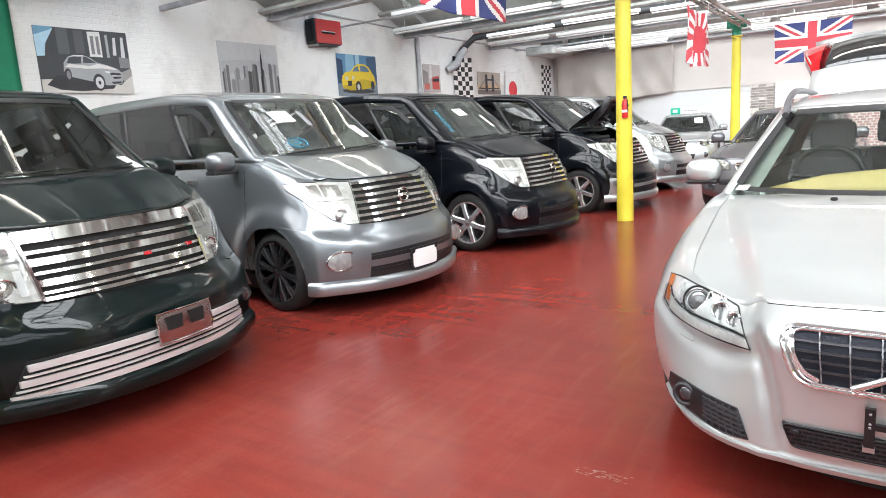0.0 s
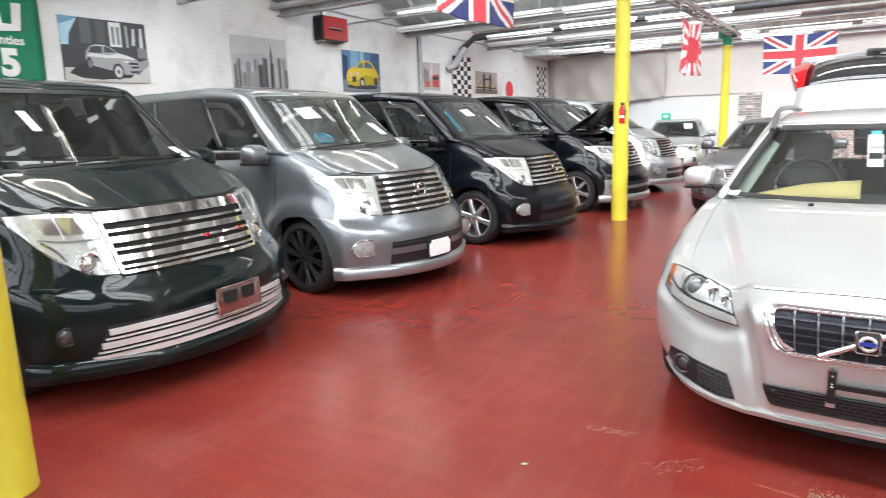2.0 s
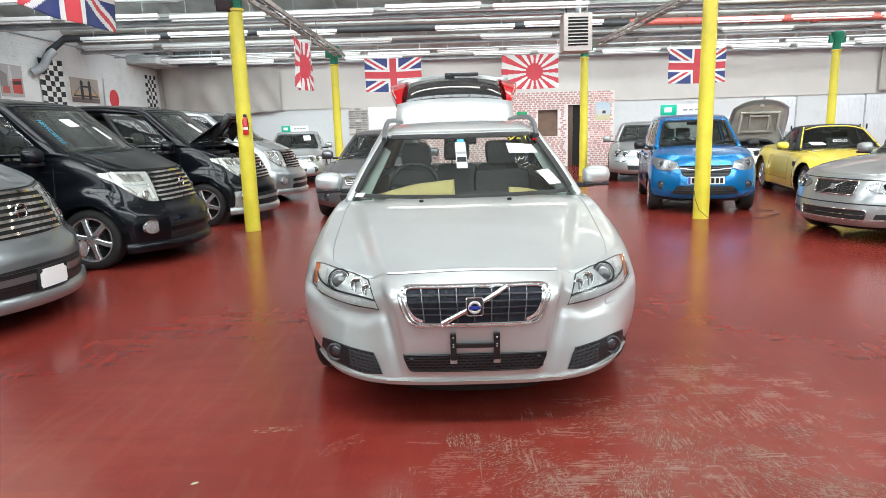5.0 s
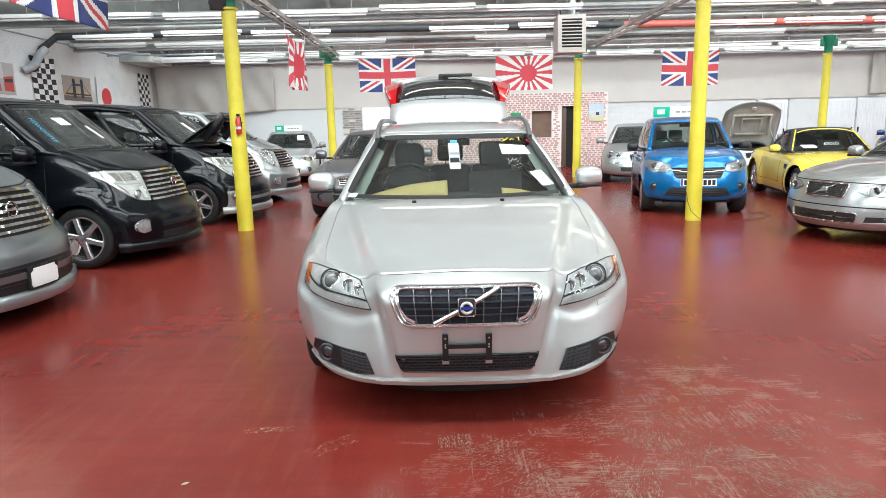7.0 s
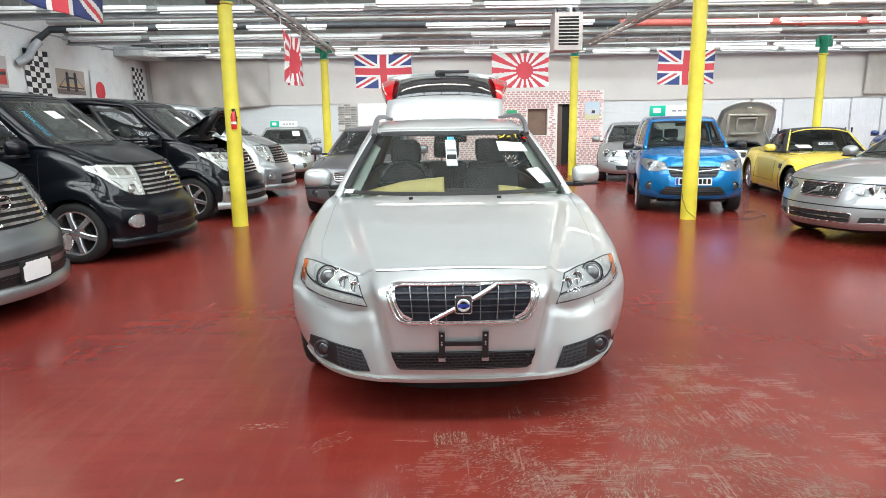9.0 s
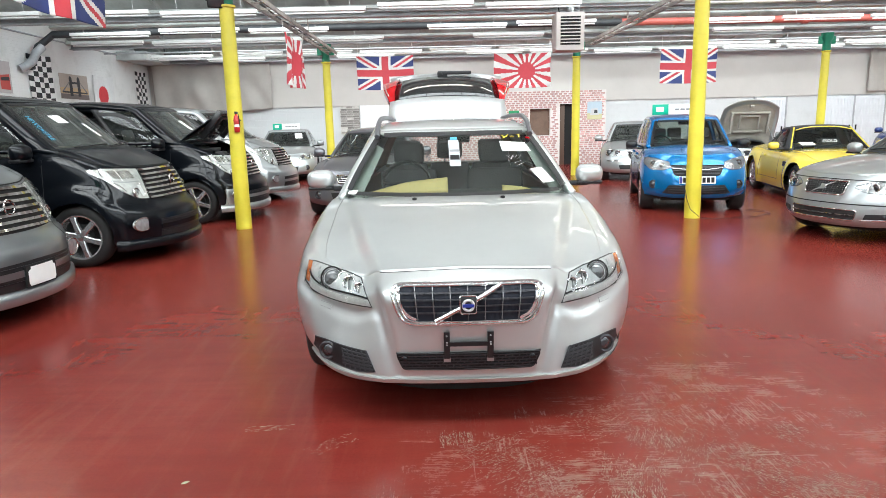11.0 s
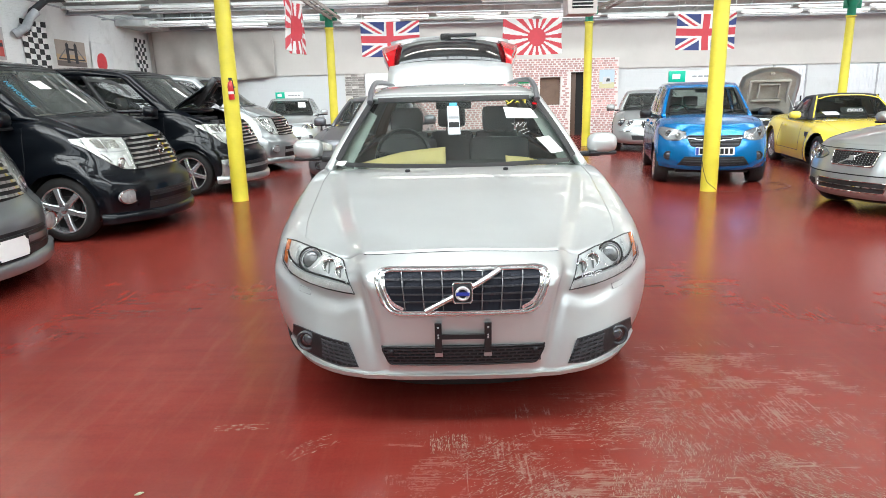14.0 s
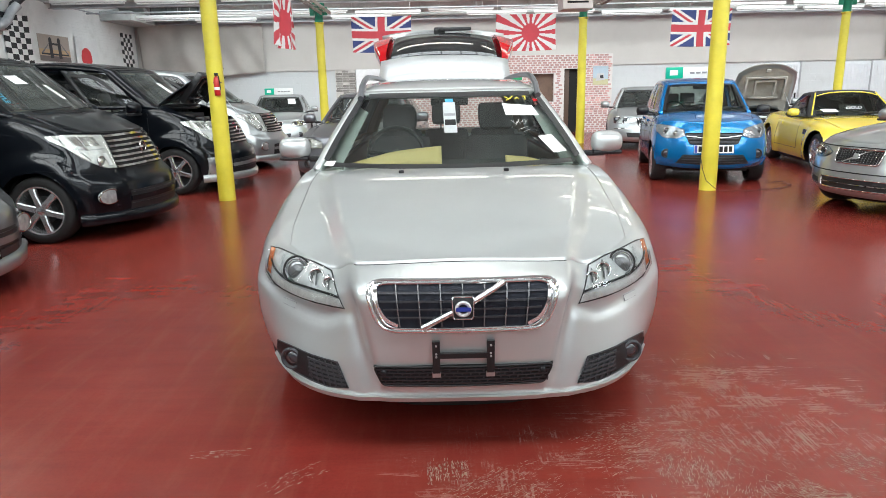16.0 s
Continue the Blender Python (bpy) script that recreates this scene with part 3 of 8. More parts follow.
    if sp.get("band", True):
        for s in (-1, 1):
            cskin.strip("glass_band", "front", [(q[0], q[2]) for q in (cab_fn(s * (ws_a - 0.03), 0, c) for c in np.linspace(0.09, 0.93, 7))], 0.04, M_BLACK, root, "black printed edge of the glass", 14, 0.002, 0.002)
        for c, wd in ((0.05, 0.02), (0.915, 0.03)):
            cskin.strip("glass_band", "front", [(q[0], q[2]) for q in (cab_fn(a, 0, c) for a in np.linspace(0.09 - ws_a, ws_a - 0.09, 9))], wd, M_BLACK, root, "black printed edge of the glass", 18, 0.002, 0.002)
    # inside
    belt = top((cab["y0"] + cab["y1"]) / 2)
    inn = sp.get("interior", M_INT)
    bm = bmesh.new()
    add_box(bm, (-W + 0.10, cab["y0"] + 0.35, 0.30), (W - 0.10, cab["y1"] - 0.12, 0.36))
    for s in (-1, 1):
        add_box(bm, (s * (W - 0.13) - 0.02, cab["y0"] + 0.45, 0.34), (s * (W - 0.13) + 0.02, cab["y1"] - 0.12, belt - 0.10))
    part("cabin_lining", bm, inn, root)
    bm = bmesh.new()
    hd = min(W - 0.14, wb - 0.19)
    add_box(bm, (-hd, cab["y0"] + 0.24, 0.5), (hd, cab["y0"] + 0.80, belt - 0.045), 0.05)
    add_box(bm, (0.10 - hd, cab["y0"] + 0.06, belt - 0.12), (hd - 0.10, cab["y0"] + 0.5, belt - 0.06), 0.02)
    part("dashboard", bm, M_INT, root)
    v, f = [], []
    wy, wz = cab["y0"] + 0.98, belt - 0.03
    pts = [(-0.36 + 0.185 * math.cos(t), wy + 0.06 * math.sin(t), wz + 0.175 * math.sin(t)) for t in np.linspace(0, 2 * math.pi, 24, endpoint=False)]
    tube_geo(v, f, pts, 0.015, 8, True)
    for t in (0.1, 1.35 * math.pi, 1.65 * math.pi, math.pi - 0.1):
        tube_geo(v, f, [(-0.36, wy, wz), (-0.36 + 0.18 * math.cos(t), wy + 0.06 * math.sin(t), wz + 0.17 * math.sin(t))], 0.016, 6)
    tube_geo(v, f, [(-0.36, wy - 0.28, wz - 0.1), (-0.36, wy + 0.01, wz)], 0.04, 8)
    link_mesh("steering_wheel", v, f, M_BLACK, root, "black steering wheel")
    for row, yy in enumerate(sp["seats"]):
        for x in ((-0.37, 0.37) if row == 0 else (-0.42, 0.0, 0.42)):
            seat(root, x, yy, belt - 0.62, sp.get("seat", M_SEAT), 0.48 if row == 0 else 0.4)
    cm = cskin.on("front", 0.0, zc + 0.86 * (roof(cab["ft"]) - zc), 0.0)
    box("rear_view_mirror", (-0.12, cm.y + 0.10, cm.z - 0.045), (0.12, cm.y + 0.13, cm.z + 0.025), M_BLACK, root, "", 0.012)
    # underside and wheels
    # near-black trays added low to block light and deepen the shade below
    v, f = [], []
    for i in range(13):
        a = (i / 6 - 1) * 0.93
        yn = fprof(0.0) + df * abs(a) ** pf + sp.get("tray_in", 0.15)
        for yy in (yn, max(yn + 0.02, sp["wf"] - sp["r"] - 0.06)):
            v += [(a * W * 0.74, yy, zb - sp.get("tray", 0.05)), (a * W * 0.74, yy, zb + 0.05)]
    for i in range(12):
        o = 4 * i
        f += [(o, o + 4, o + 6, o + 2), (o + 1, o + 3, o + 7, o + 5), (o, o + 1, o + 5, o + 4), (o + 2, o + 6, o + 7, o + 3)]
    f += [(0, 2, 3, 1), (48, 49, 51, 50)]
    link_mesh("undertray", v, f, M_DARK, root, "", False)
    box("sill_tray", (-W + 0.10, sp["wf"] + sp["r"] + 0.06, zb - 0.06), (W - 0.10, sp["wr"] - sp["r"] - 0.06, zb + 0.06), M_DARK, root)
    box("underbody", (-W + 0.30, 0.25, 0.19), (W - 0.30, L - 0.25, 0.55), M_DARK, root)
    for wy in (sp["wf"], sp["wr"]):
        for s in (-1, 1):
            wheel(root, s * sp["wx"], wy, sp["r"], sp["rim"], s)
            v, f = [], []
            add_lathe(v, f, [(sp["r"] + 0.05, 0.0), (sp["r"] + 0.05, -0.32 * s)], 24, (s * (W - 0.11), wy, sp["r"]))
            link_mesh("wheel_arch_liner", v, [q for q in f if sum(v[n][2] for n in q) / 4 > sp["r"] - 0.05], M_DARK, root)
    # door mirrors
    if "mirror" in sp:
        mx, my, mz, ms = sp["mirror"]
        for s in (-1, 1):
            bm = bmesh.new()
            bmesh.ops.create_icosphere(bm, subdivisions=3, radius=1)
            for q in bm.verts:
                x, y, z = q.co
                y = y * (0.55 if y > 0 else 1.0)
                q.co = Vector((s * (mx + 0.115 * ms * math.copysign(abs(x) ** 0.7, x)), my + 0.10 * ms * y, mz + 0.082 * ms * math.copysign(abs(z) ** 0.7, z)))
            mir = part("door_mirror", bm, sp.get("mirror_paint", paint), root)
            box("mirror_base", (s * (mx - 0.16 * ms) - 0.05, my - 0.03, mz - 0.10 * ms), (s * (mx - 0.12 * ms) + 0.09, my + 0.03, mz - 0.06 * ms), M_BLACK, mir, "black mirror foot", 0.012)
            box("mirror_lower", (s * mx - 0.105 * ms, my - 0.07 * ms, mz - 0.088 * ms), (s * mx + 0.105 * ms, my + 0.045 * ms, mz - 0.055 * ms), M_BLACK, mir, "", 0.015)
    # wipers
    for x0, x1 in ((-0.55, 0.05), (0.02, 0.62)) if sp.get("wipers", True) else ():
        pts = [skin_pt for skin_pt in (cskin.on("front", x0 + (x1 - x0) * t, zc + 0.035 + (cab.get("wiper", 0.05)) * t, 0.018) for t in np.linspace(0, 1, 8))]
        tube("wiper", pts, 0.007, M_BLACK, root, "black windscreen wiper", 6)
    return root, body, skin, cskin, hood


def disc_on(sk, name, view, u, w, r, material, parent, label="", off=0.006, s=1, dome=0.3, face=2.5, wide=1.0):
    """A round lens standing a little proud of the body."""
    p = sk.on(view, u, w, off, s)
    d = (sk.on(view, u, w, off + 0.05, s) - p).normalized()
    d = (d + {"front": Vector((0, -1, 0)), "rear": Vector((0, 1, 0)), "side": Vector((s, 0, 0)), "top": Vector((0, 0, 1))}[view] * face).normalized()
    q = d.to_track_quat("Z", "Y").to_matrix()
    v, f = [], []
    add_lathe(v, f, [(r, -0.03), (r, 0.0), (r * 0.85, r * dome * 0.5), (r * 0.5, r * dome * 0.85), (0.001, r * dome)], 24, (0, 0, 0), "z")
    return link_mesh(name, [p + q @ Vector((c[0] * wide, c[1], c[2])) for c in v], f, material, parent, label)


def torus_on(sk, name, view, u, w, r, r2, material, parent, label="", off=0.006, s=1, face=2.5, wide=1.0):
    p = sk.on(view, u, w, off, s)
    d = (sk.on(view, u, w, off + 0.05, s) - p).normalized()
    d = (d + {"front": Vector((0, -1, 0)), "rear": Vector((0, 1, 0)), "side": Vector((s, 0, 0)), "top": Vector((0, 0, 1))}[view] * face).normalized()
    q = d.to_track_quat("Z", "Y").to_matrix()
    return tube(name, [p + q @ Vector((wide * r * math.cos(t), r * math.sin(t), 0)) for t in np.linspace(0, 2 * math.pi, 28, endpoint=False)], r2, material, parent, label, 8, True)


def flip(pts):
    return [(-x, z) for x, z in pts]


def headlight(sk, root, top, bot, lamps, amber=None, bowl=None, cover=True, face=2.5):
    """A pair of headlights: bowl, round lamps, clear cover."""
    for s in (-1, 1):
        f = (lambda p: p) if s > 0 else flip
        h = sk.patch("headlight", "front", f(top), f(bot), bowl or M_LAMPB, root, "clear headlight with chromed reflector", 14, 7, 0.003)
        for u, w, r, kind in lamps:
            torus_on(sk, "lamp_ring", "front", s * u, w, r, r * (0.09 if kind == 2 else 0.16), M_BARGREY if kind == 2 else M_CHROME, h, "chrome ring", 0.010, 1, face)
            disc_on(sk, "projector_lens", "front", s * u, w, r * 0.86, (M_GREYLENS if kind == 2 else M_LENS) if kind else M_LAMPD, h, "", 0.006, 1, 0.3, face)
        if amber:
            sk.patch("indicator", "front", f(amber[0]), f(amber[1]), M_ORANGE, h, "amber indicator lens", 6, 5, 0.007)
        if cover:
            sk.patch("lamp_cover", "front", f(top), f(bot), M_COVER, h, "clear plastic lens", 14, 7, 0.018, 0.004)
        edge = list(f(top)) + list(f(bot))[::-1]
        sk.ring("lamp_seal", "front", edge, 0.0032, M_BLACK, h, "", 0.004)


def estate_spec():
    top = curve((-0.05, 0.722), (0.0, 0.741), (0.05, 0.757), (0.10, 0.773), (0.30, 0.834), (0.7, 0.930), (1.15, 1.0), (1.6, 1.0), (3.6, 1.03), (4.5, 1.04), (4.82, 0.96))
    crease = curve((0.0, 0.468), (0.12, 0.475), (0.5, 0.560), (1.1, 0.715), (1.5, 0.80))

    def ridge(a, y):
        d = abs(a) * 0.93 - crease(y)
        fall = 0.034 * sstep(-0.012, 0.085, d) + 0.13 * max(d, 0.0)
        return -fall * sstep(1.45, 0.85, y) - 0.010 * a * a - 0.022 * (min(abs(a), 0.6) / 0.52) ** 2 * sstep(0.42, 0.08, y)
    return dict(L=4.82, W=1.86, top=top, ridge=ridge, nose=curve((0, 0.0), (0.12, 0.012), (0.3, 0.045), (0.45, 0.062), (0.7, 0.078), (0.88, 0.080), (0.94, 0.076), (1, 0.022)),
                nose_w=curve((0, 0.36), (0.3, 0.370), (0.42, 0.378), (0.62, 0.400), (0.80, 0.432), (0.92, 0.470), (1, 0.505)), level=1.0, crisp=True, hood_lift=0.0, na=161, nb=46, C=[float(q) for q in np.concatenate([np.linspace(0, 0.7, 22), np.linspace(0.7, 1, 15)[1:]])],
                soften=1, fprof=curve((0, 0.07), (0.07, 0.015), (0.3, 0.03), (0.6, 0.042), (0.84, 0.045), (0.90, 0.056), (0.95, 0.080), (1, 0.108)), rprof=curve((0, 0.06), (0.3, 0), (0.6, 0.02), (1, 0.08)),
                side=curve((0, 0.925), (0.12, 0.955), (0.4, 0.99), (0.62, 1.0), (0.8, 0.98), (0.92, 0.95), (1, 0.90)), zb=0.208, df=0.50, pf=3.0, crown=0.030, round=4.0, flare=0.012, tray=0.08, tray_in=0.10, lift=0.080, lift_power=9,
                plan=curve((0, 0.965), (0.05, 0.995), (0.12, 1.0), (0.85, 1.0), (1, 0.93)), wf=0.95, wr=3.77, r=0.325, wx=0.905, rim="five", hood=(-1, 1.16, 0.90),
                cab=dict(y0=1.10, y1=4.72, ft=1.98, rt=4.32, z=0.985, wb=0.845, wt=0.625, ws_a=0.945, bow=0.30, roof=curve((1.9, 1.395), (2.3, 1.46), (2.9, 1.495), (3.7, 1.475), (4.4, 1.41)), wiper=0.04),
                wins=[(0.06, 0.33), (0.36, 0.60), (0.63, 0.88)], no_rear=True, ws=M_WSCLEAR, wipers=False, interior=M_BEIGE, doors=[(1.42, 2.45), (2.45, 3.38)], seats=[2.1, 3.05], paint=M_SILVER, mirror=(0.955, 1.72, 1.075, 0.84))


def van_spec(paint):
    top = curve((0, 0.93), (0.20, 0.995), (0.345, 1.052), (0.6, 1.152), (0.85, 1.242), (1.05, 1.290), (1.3, 1.285), (1.6, 1.22), (4.6, 1.18), (4.8, 1.12))

    crease = curve((0.3, 0.615), (0.6, 0.680), (1.1, 0.79), (1.5, 0.82))

    def ridge(a, y):
        d = abs(a) * 0.90 - crease(y)
        return -(0.022 * sstep(-0.006, 0.05, d) + 0.14 * max(d, 0.0)) * sstep(1.6, 1.1, y)
    return dict(L=4.80, W=1.80, top=top, ridge=ridge, soften=1, level=0.75, crisp=True, na=81, nb=40, C=[float(q) for q in np.linspace(0, 1, 37)], fprof=curve((0, 0.08), (0.05, 0.03), (0.3, 0.025), (0.46, 0.035), (0.53, 0.055), (0.575, 0.115), (0.82, 0.222), (0.95, 0.290), (1, 0.335)), rprof=curve((0, 0.05), (0.3, 0), (0.6, 0.02), (1, 0.05)),
                side=curve((0, 0.955), (0.12, 0.985), (0.35, 1.0), (0.7, 0.985), (0.9, 0.96), (1, 0.925)), drop=0.0, round=3.0, zb=0.20, df=0.33, pf=2.3, crown=0.025, flare=0.036, lift=0.03,
                wf=0.86, wr=3.81, r=0.335, wx=0.885, rim="six", hood=(0.10, 0.86, 0.84),
                cab=dict(y0=0.86, y1=4.77, ft=1.62, rt=4.60, z=1.24, wb=0.865, wt=0.765, bow=0.20, roof=curve((1.5, 1.79), (1.9, 1.87), (2.6, 1.925), (3.6, 1.925), (4.4, 1.89), (4.8, 1.82)), win_c=(0.06, 0.84), ws_a=0.90, wiper=0.03),
                wins=[(0.05, 0.235), (0.26, 0.56), (0.59, 0.93)], doors=[(1.18, 2.15), (2.2, 3.25)], slide=True, seats=[1.75, 2.75, 3.7], paint=paint, ws=M_WSHAZE, tint=M_TINT, front_tint=M_LIGHTTINT, seat=M_VANSEAT, interior=M_VANSEAT, mirror=(0.99, 1.32, 1.25, 1.12), handle=M_CHROME)

# ================= the hall =================


def floor_material():
    m = mat("red_floor_paint", (0.30, 0.022, 0.018), 0.22, 0.0, 0.0)
    t, p = m.node_tree, m.node_tree.nodes["Principled BSDF"]
    tc = t.nodes.new("ShaderNodeTexCoord")

    def noise_node(scale, detail=6, rough=0.6, stretch=None, turn=0.0):
        n = t.nodes.new("ShaderNodeTexNoise")
        n.inputs["Scale"].default_value, n.inputs["Detail"].default_value, n.inputs["Roughness"].default_value = scale, detail, rough
        if stretch:
            mp = t.nodes.new("ShaderNodeMapping")
            mp.inputs["Scale"].default_value, mp.inputs["Rotation"].default_value = stretch, (0, 0, radians(turn))
            t.links.new(tc.outputs["Object"], mp.inputs[0])
            t.links.new(mp.outputs[0], n.inputs["Vector"])
        else:
            t.links.new(tc.outputs["Object"], n.inputs["Vector"])
        return n.outputs[0]

    def ramp(src, lo, hi, a=0.0, b=1.0):
        r = t.nodes.new("ShaderNodeMapRange")
        r.inputs[1].default_value, r.inputs[2].default_value, r.inputs[3].default_value, r.inputs[4].default_value = lo, hi, a, b
        t.links.new(src, r.inputs[0])
        return r.outputs[0]

    def calc(op, a, b):
        n = t.nodes.new("ShaderNodeMath")
        n.operation = op
        for k, q in enumerate((a, b)):
            if isinstance(q, (int, float)):
                n.inputs[k].default_value = q
            else:
                t.links.new(q, n.inputs[k])
        return n.outputs[0]

    def mix(fac, a, b):
        n = t.nodes.new("ShaderNodeMix")
        n.data_type = "RGBA"
        t.links.new(fac, n.inputs[0])
        for k, q in ((6, a), (7, b)):
            if isinstance(q, tuple):
                n.inputs[k].default_value = (*q, 1)
            else:
                t.links.new(q, n.inputs[k])
        return n.outputs[2]

    def near(x, y, r0, r1):
        v = t.nodes.new("ShaderNodeVectorMath")
        v.operation = "DISTANCE"
        v.inputs[1].default_value = (x, y, 0)
        t.links.new(tc.outputs["Object"], v.inputs[0])
        return ramp(v.outputs["Value"], r0, r1, 1.0, 0.0)
    big = noise_node(0.45, 4)
    fine = noise_node(9, 8, 0.7)
    col = mix(ramp(big, 0.35, 0.68), (0.160, 0.0185, 0.014), (0.242, 0.039, 0.027))
    col = mix(ramp(fine, 0.45, 0.75, 0, 0.35), col, (0.20, 0.015, 0.013))
    col = mix(ramp(noise_node(1.0, 7, 0.65, (1.2, 9, 1), 35), 0.42, 0.66, 0, 0.32), col, (0.11, 0.016, 0.013))
    col = mix(ramp(noise_node(1.0, 7, 0.65, (12, 1.5, 1), 12), 0.50, 0.70, 0, 0.22), col, (0.24, 0.07, 0.045))
    grit = noise_node(70, 3, 0.7)
    col = mix(ramp(grit, 0.45, 0.75, 0, 0.22), col, (0.09, 0.012, 0.010))
    p.inputs["Specular IOR Level"].default_value = 0.27
    # worn tyre and trolley scuffs, down to the grey-green screed
    scuff_a = ramp(noise_node(1.0, 9, 0.72, (2.2, 26, 1), 58), 0.575, 0.64)
    scuff_b = ramp(noise_node(1.0, 9, 0.72, (30, 2.6, 1), 20), 0.60, 0.66)
    spots = ramp(noise_node(3.2, 3, 0.5), 0.50, 0.60)
    zone = calc("MAXIMUM", near(0.9, 1.45, 0.35, 1.25), calc("MAXIMUM", near(1.6, 2.4, 0.15, 0.8), calc("MULTIPLY", near(2.3, 1.5, 0.2, 0.9), 0.8)))
    wear = calc("MULTIPLY", calc("MULTIPLY", calc("MAXIMUM", scuff_a, scuff_b), spots), calc("ADD", calc("MULTIPLY", zone, 0.85), 0.0))
    smudge = calc("MULTIPLY", calc("MULTIPLY", ramp(noise_node(4.5, 6, 0.7), 0.46, 0.62), zone), 0.62)
    which = ramp(noise_node(1.7, 2, 0.4), 0.47, 0.53)
    hatch = calc("ADD", calc("MULTIPLY", ramp(noise_node(1.0, 5, 0.6, (5, 95, 1), -40), 0.48, 0.62), which), calc("MULTIPLY", ramp(noise_node(1.0, 5, 0.6, (95, 6, 1), -12), 0.50, 0.62), calc("SUBTRACT", 1.0, which)))
    hatch = calc("MAXIMUM", hatch, calc("MULTIPLY", ramp(noise_node(48, 5, 0.75), 0.50, 0.60), 0.75))
    wear = calc("MAXIMUM", wear, calc("MULTIPLY", smudge, hatch))
    col = mix(wear, col, (0.30, 0.27, 0.20))
    t.links.new(col, p.inputs["Base Color"])
    rough = calc("ADD", ramp(noise_node(0.9, 2, 0.5), 0.3, 0.7, 0.205, 0.262), calc("MULTIPLY", wear, 0.4))
    t.links.new(rough, p.inputs["Roughness"])
    b = t.nodes.new("ShaderNodeBump")
    b.inputs["Strength"].default_value, b.inputs["Distance"].default_value = 0.06, 0.01
    t.links.new(noise_node(2.2, 2), b.inputs["Height"])
    t.links.new(b.outputs[0], p.inputs["Normal"])
    return m


def wall_material(name, color, dirt, bw=0.225, bh=0.075, groove=0.35, grime=0.5):
    """Painted masonry: courses as relief, flaking and dirt."""
    m = mat(name, color, 0.6)
    t, p = m.node_tree, m.node_tree.nodes["Principled BSDF"]
    geo = t.nodes.new("ShaderNodeNewGeometry")
    sep = t.nodes.new("ShaderNodeSeparateXYZ")
    t.links.new(geo.outputs["Position"], sep.inputs[0])
    add = t.nodes.new("ShaderNodeMath")
    t.links.new(sep.outputs[0], add.inputs[0])
    t.links.new(sep.outputs[1], add.inputs[1])
    com = t.nodes.new("ShaderNodeCombineXYZ")
    t.links.new(add.outputs[0], com.inputs[0])
    t.links.new(sep.outputs[2], com.inputs[1])
    br = t.nodes.new("ShaderNodeTexBrick")
    br.inputs["Scale"].default_value = 1.0
    br.inputs["Brick Width"].default_value, br.inputs["Row Height"].default_value = bw, bh
    br.inputs["Mortar Size"].default_value, br.inputs["Mortar Smooth"].default_value = 0.006, 0.6
    t.links.new(com.outputs[0], br.inputs["Vector"])
    n1, n2 = t.nodes.new("ShaderNodeTexNoise"), t.nodes.new("ShaderNodeTexNoise")
    n1.inputs["Scale"].default_value, n1.inputs["Detail"].default_value, n1.inputs["Roughness"].default_value = 0.9, 8, 0.68
    n2.inputs["Scale"].default_value, n2.inputs["Detail"].default_value = 14, 6
    for n in (n1, n2):
        t.links.new(geo.outputs["Position"], n.inputs["Vector"])
    r = t.nodes.new("ShaderNodeMapRange")
    r.inputs[1].default_value, r.inputs[2].default_value, r.inputs[4].default_value = 0.52, 0.78, grime
    t.links.new(n1.outputs[0], r.inputs[0])
    mx = t.nodes.new("ShaderNodeMix")
    mx.data_type = "RGBA"
    mx.inputs[6].default_value, mx.inputs[7].default_value = (*color, 1), (*dirt, 1)
    t.links.new(r.outputs[0], mx.inputs[0])
    t.links.new(mx.outputs[2], p.inputs["Base Color"])
    h = t.nodes.new("ShaderNodeMath")
    h.operation = "MULTIPLY_ADD"
    h.inputs[1].default_value = -1.0
    t.links.new(br.outputs["Fac"], h.inputs[0])
    t.links.new(n2.outputs[0], h.inputs[2])
    b = t.nodes.new("ShaderNodeBump")
    b.inputs["Strength"].default_value, b.inputs["Distance"].default_value = groove, 0.012
    t.links.new(h.outputs[0], b.inputs["Height"])
    t.links.new(b.outputs[0], p.inputs["Normal"])
    return m


M_FLOOR = floor_material()
M_WALL = wall_material("white_painted_brick", (0.78, 0.78, 0.76), (0.38, 0.37, 0.34), groove=0.42, grime=0.6)
M_BLOCK = wall_material("white_painted_block", (0.60, 0.62, 0.62), (0.42, 0.43, 0.41), 0.44, 0.215)
M_BEIGE_WALL = mat("beige_board", (0.57, 0.545, 0.51), 0.8, 0, 0, 0.06, 0.6, 0.15, 20)
M_CLOTH = mat("beige_sheet", (0.44, 0.415, 0.38), 0.9, 0, 0, 0.08, 1.5, 0.2, 60)
M_BOARD = mat("roof_boarding", (0.47, 0.49, 0.47), 0.7, 0, 0, 0.35, 1.2, 0.3, 18)

st = lambda ob, label, cat: tagged(ob, label, cat, kind="structure")

bm = bmesh.new()
add_box(bm, (XL - 0.3, YF - 0.3, -0.2), (XR + 0.3, YB + 0.3, 0.0))
st(part("floor", bm, M_FLOOR, None, smooth=False), "glossy red painted concrete floor with scuffs", "floor")
TOPZ = EAVE + 1.6
st(box("wall_west", (XL - 0.3, YF - 0.3, 0), (XL, YB + 0.3, TOPZ), M_WALL), "white painted brick wall with stains", "wall")
st(box("wall_east", (XR, YF - 0.3, 0), (XR + 0.3, YB + 0.3, TOPZ), M_WALL), "white painted brick wall", "wall")
st(box("wall_south", (XL, YF - 0.3, 0), (XR, YF, TOPZ), M_WALL), "white painted brick wall", "wall")
st(box("wall_north", (XL, YB, 0), (XR, YB + 0.3, TOPZ), M_BLOCK), "white painted blockwork wall behind the cars", "wall")
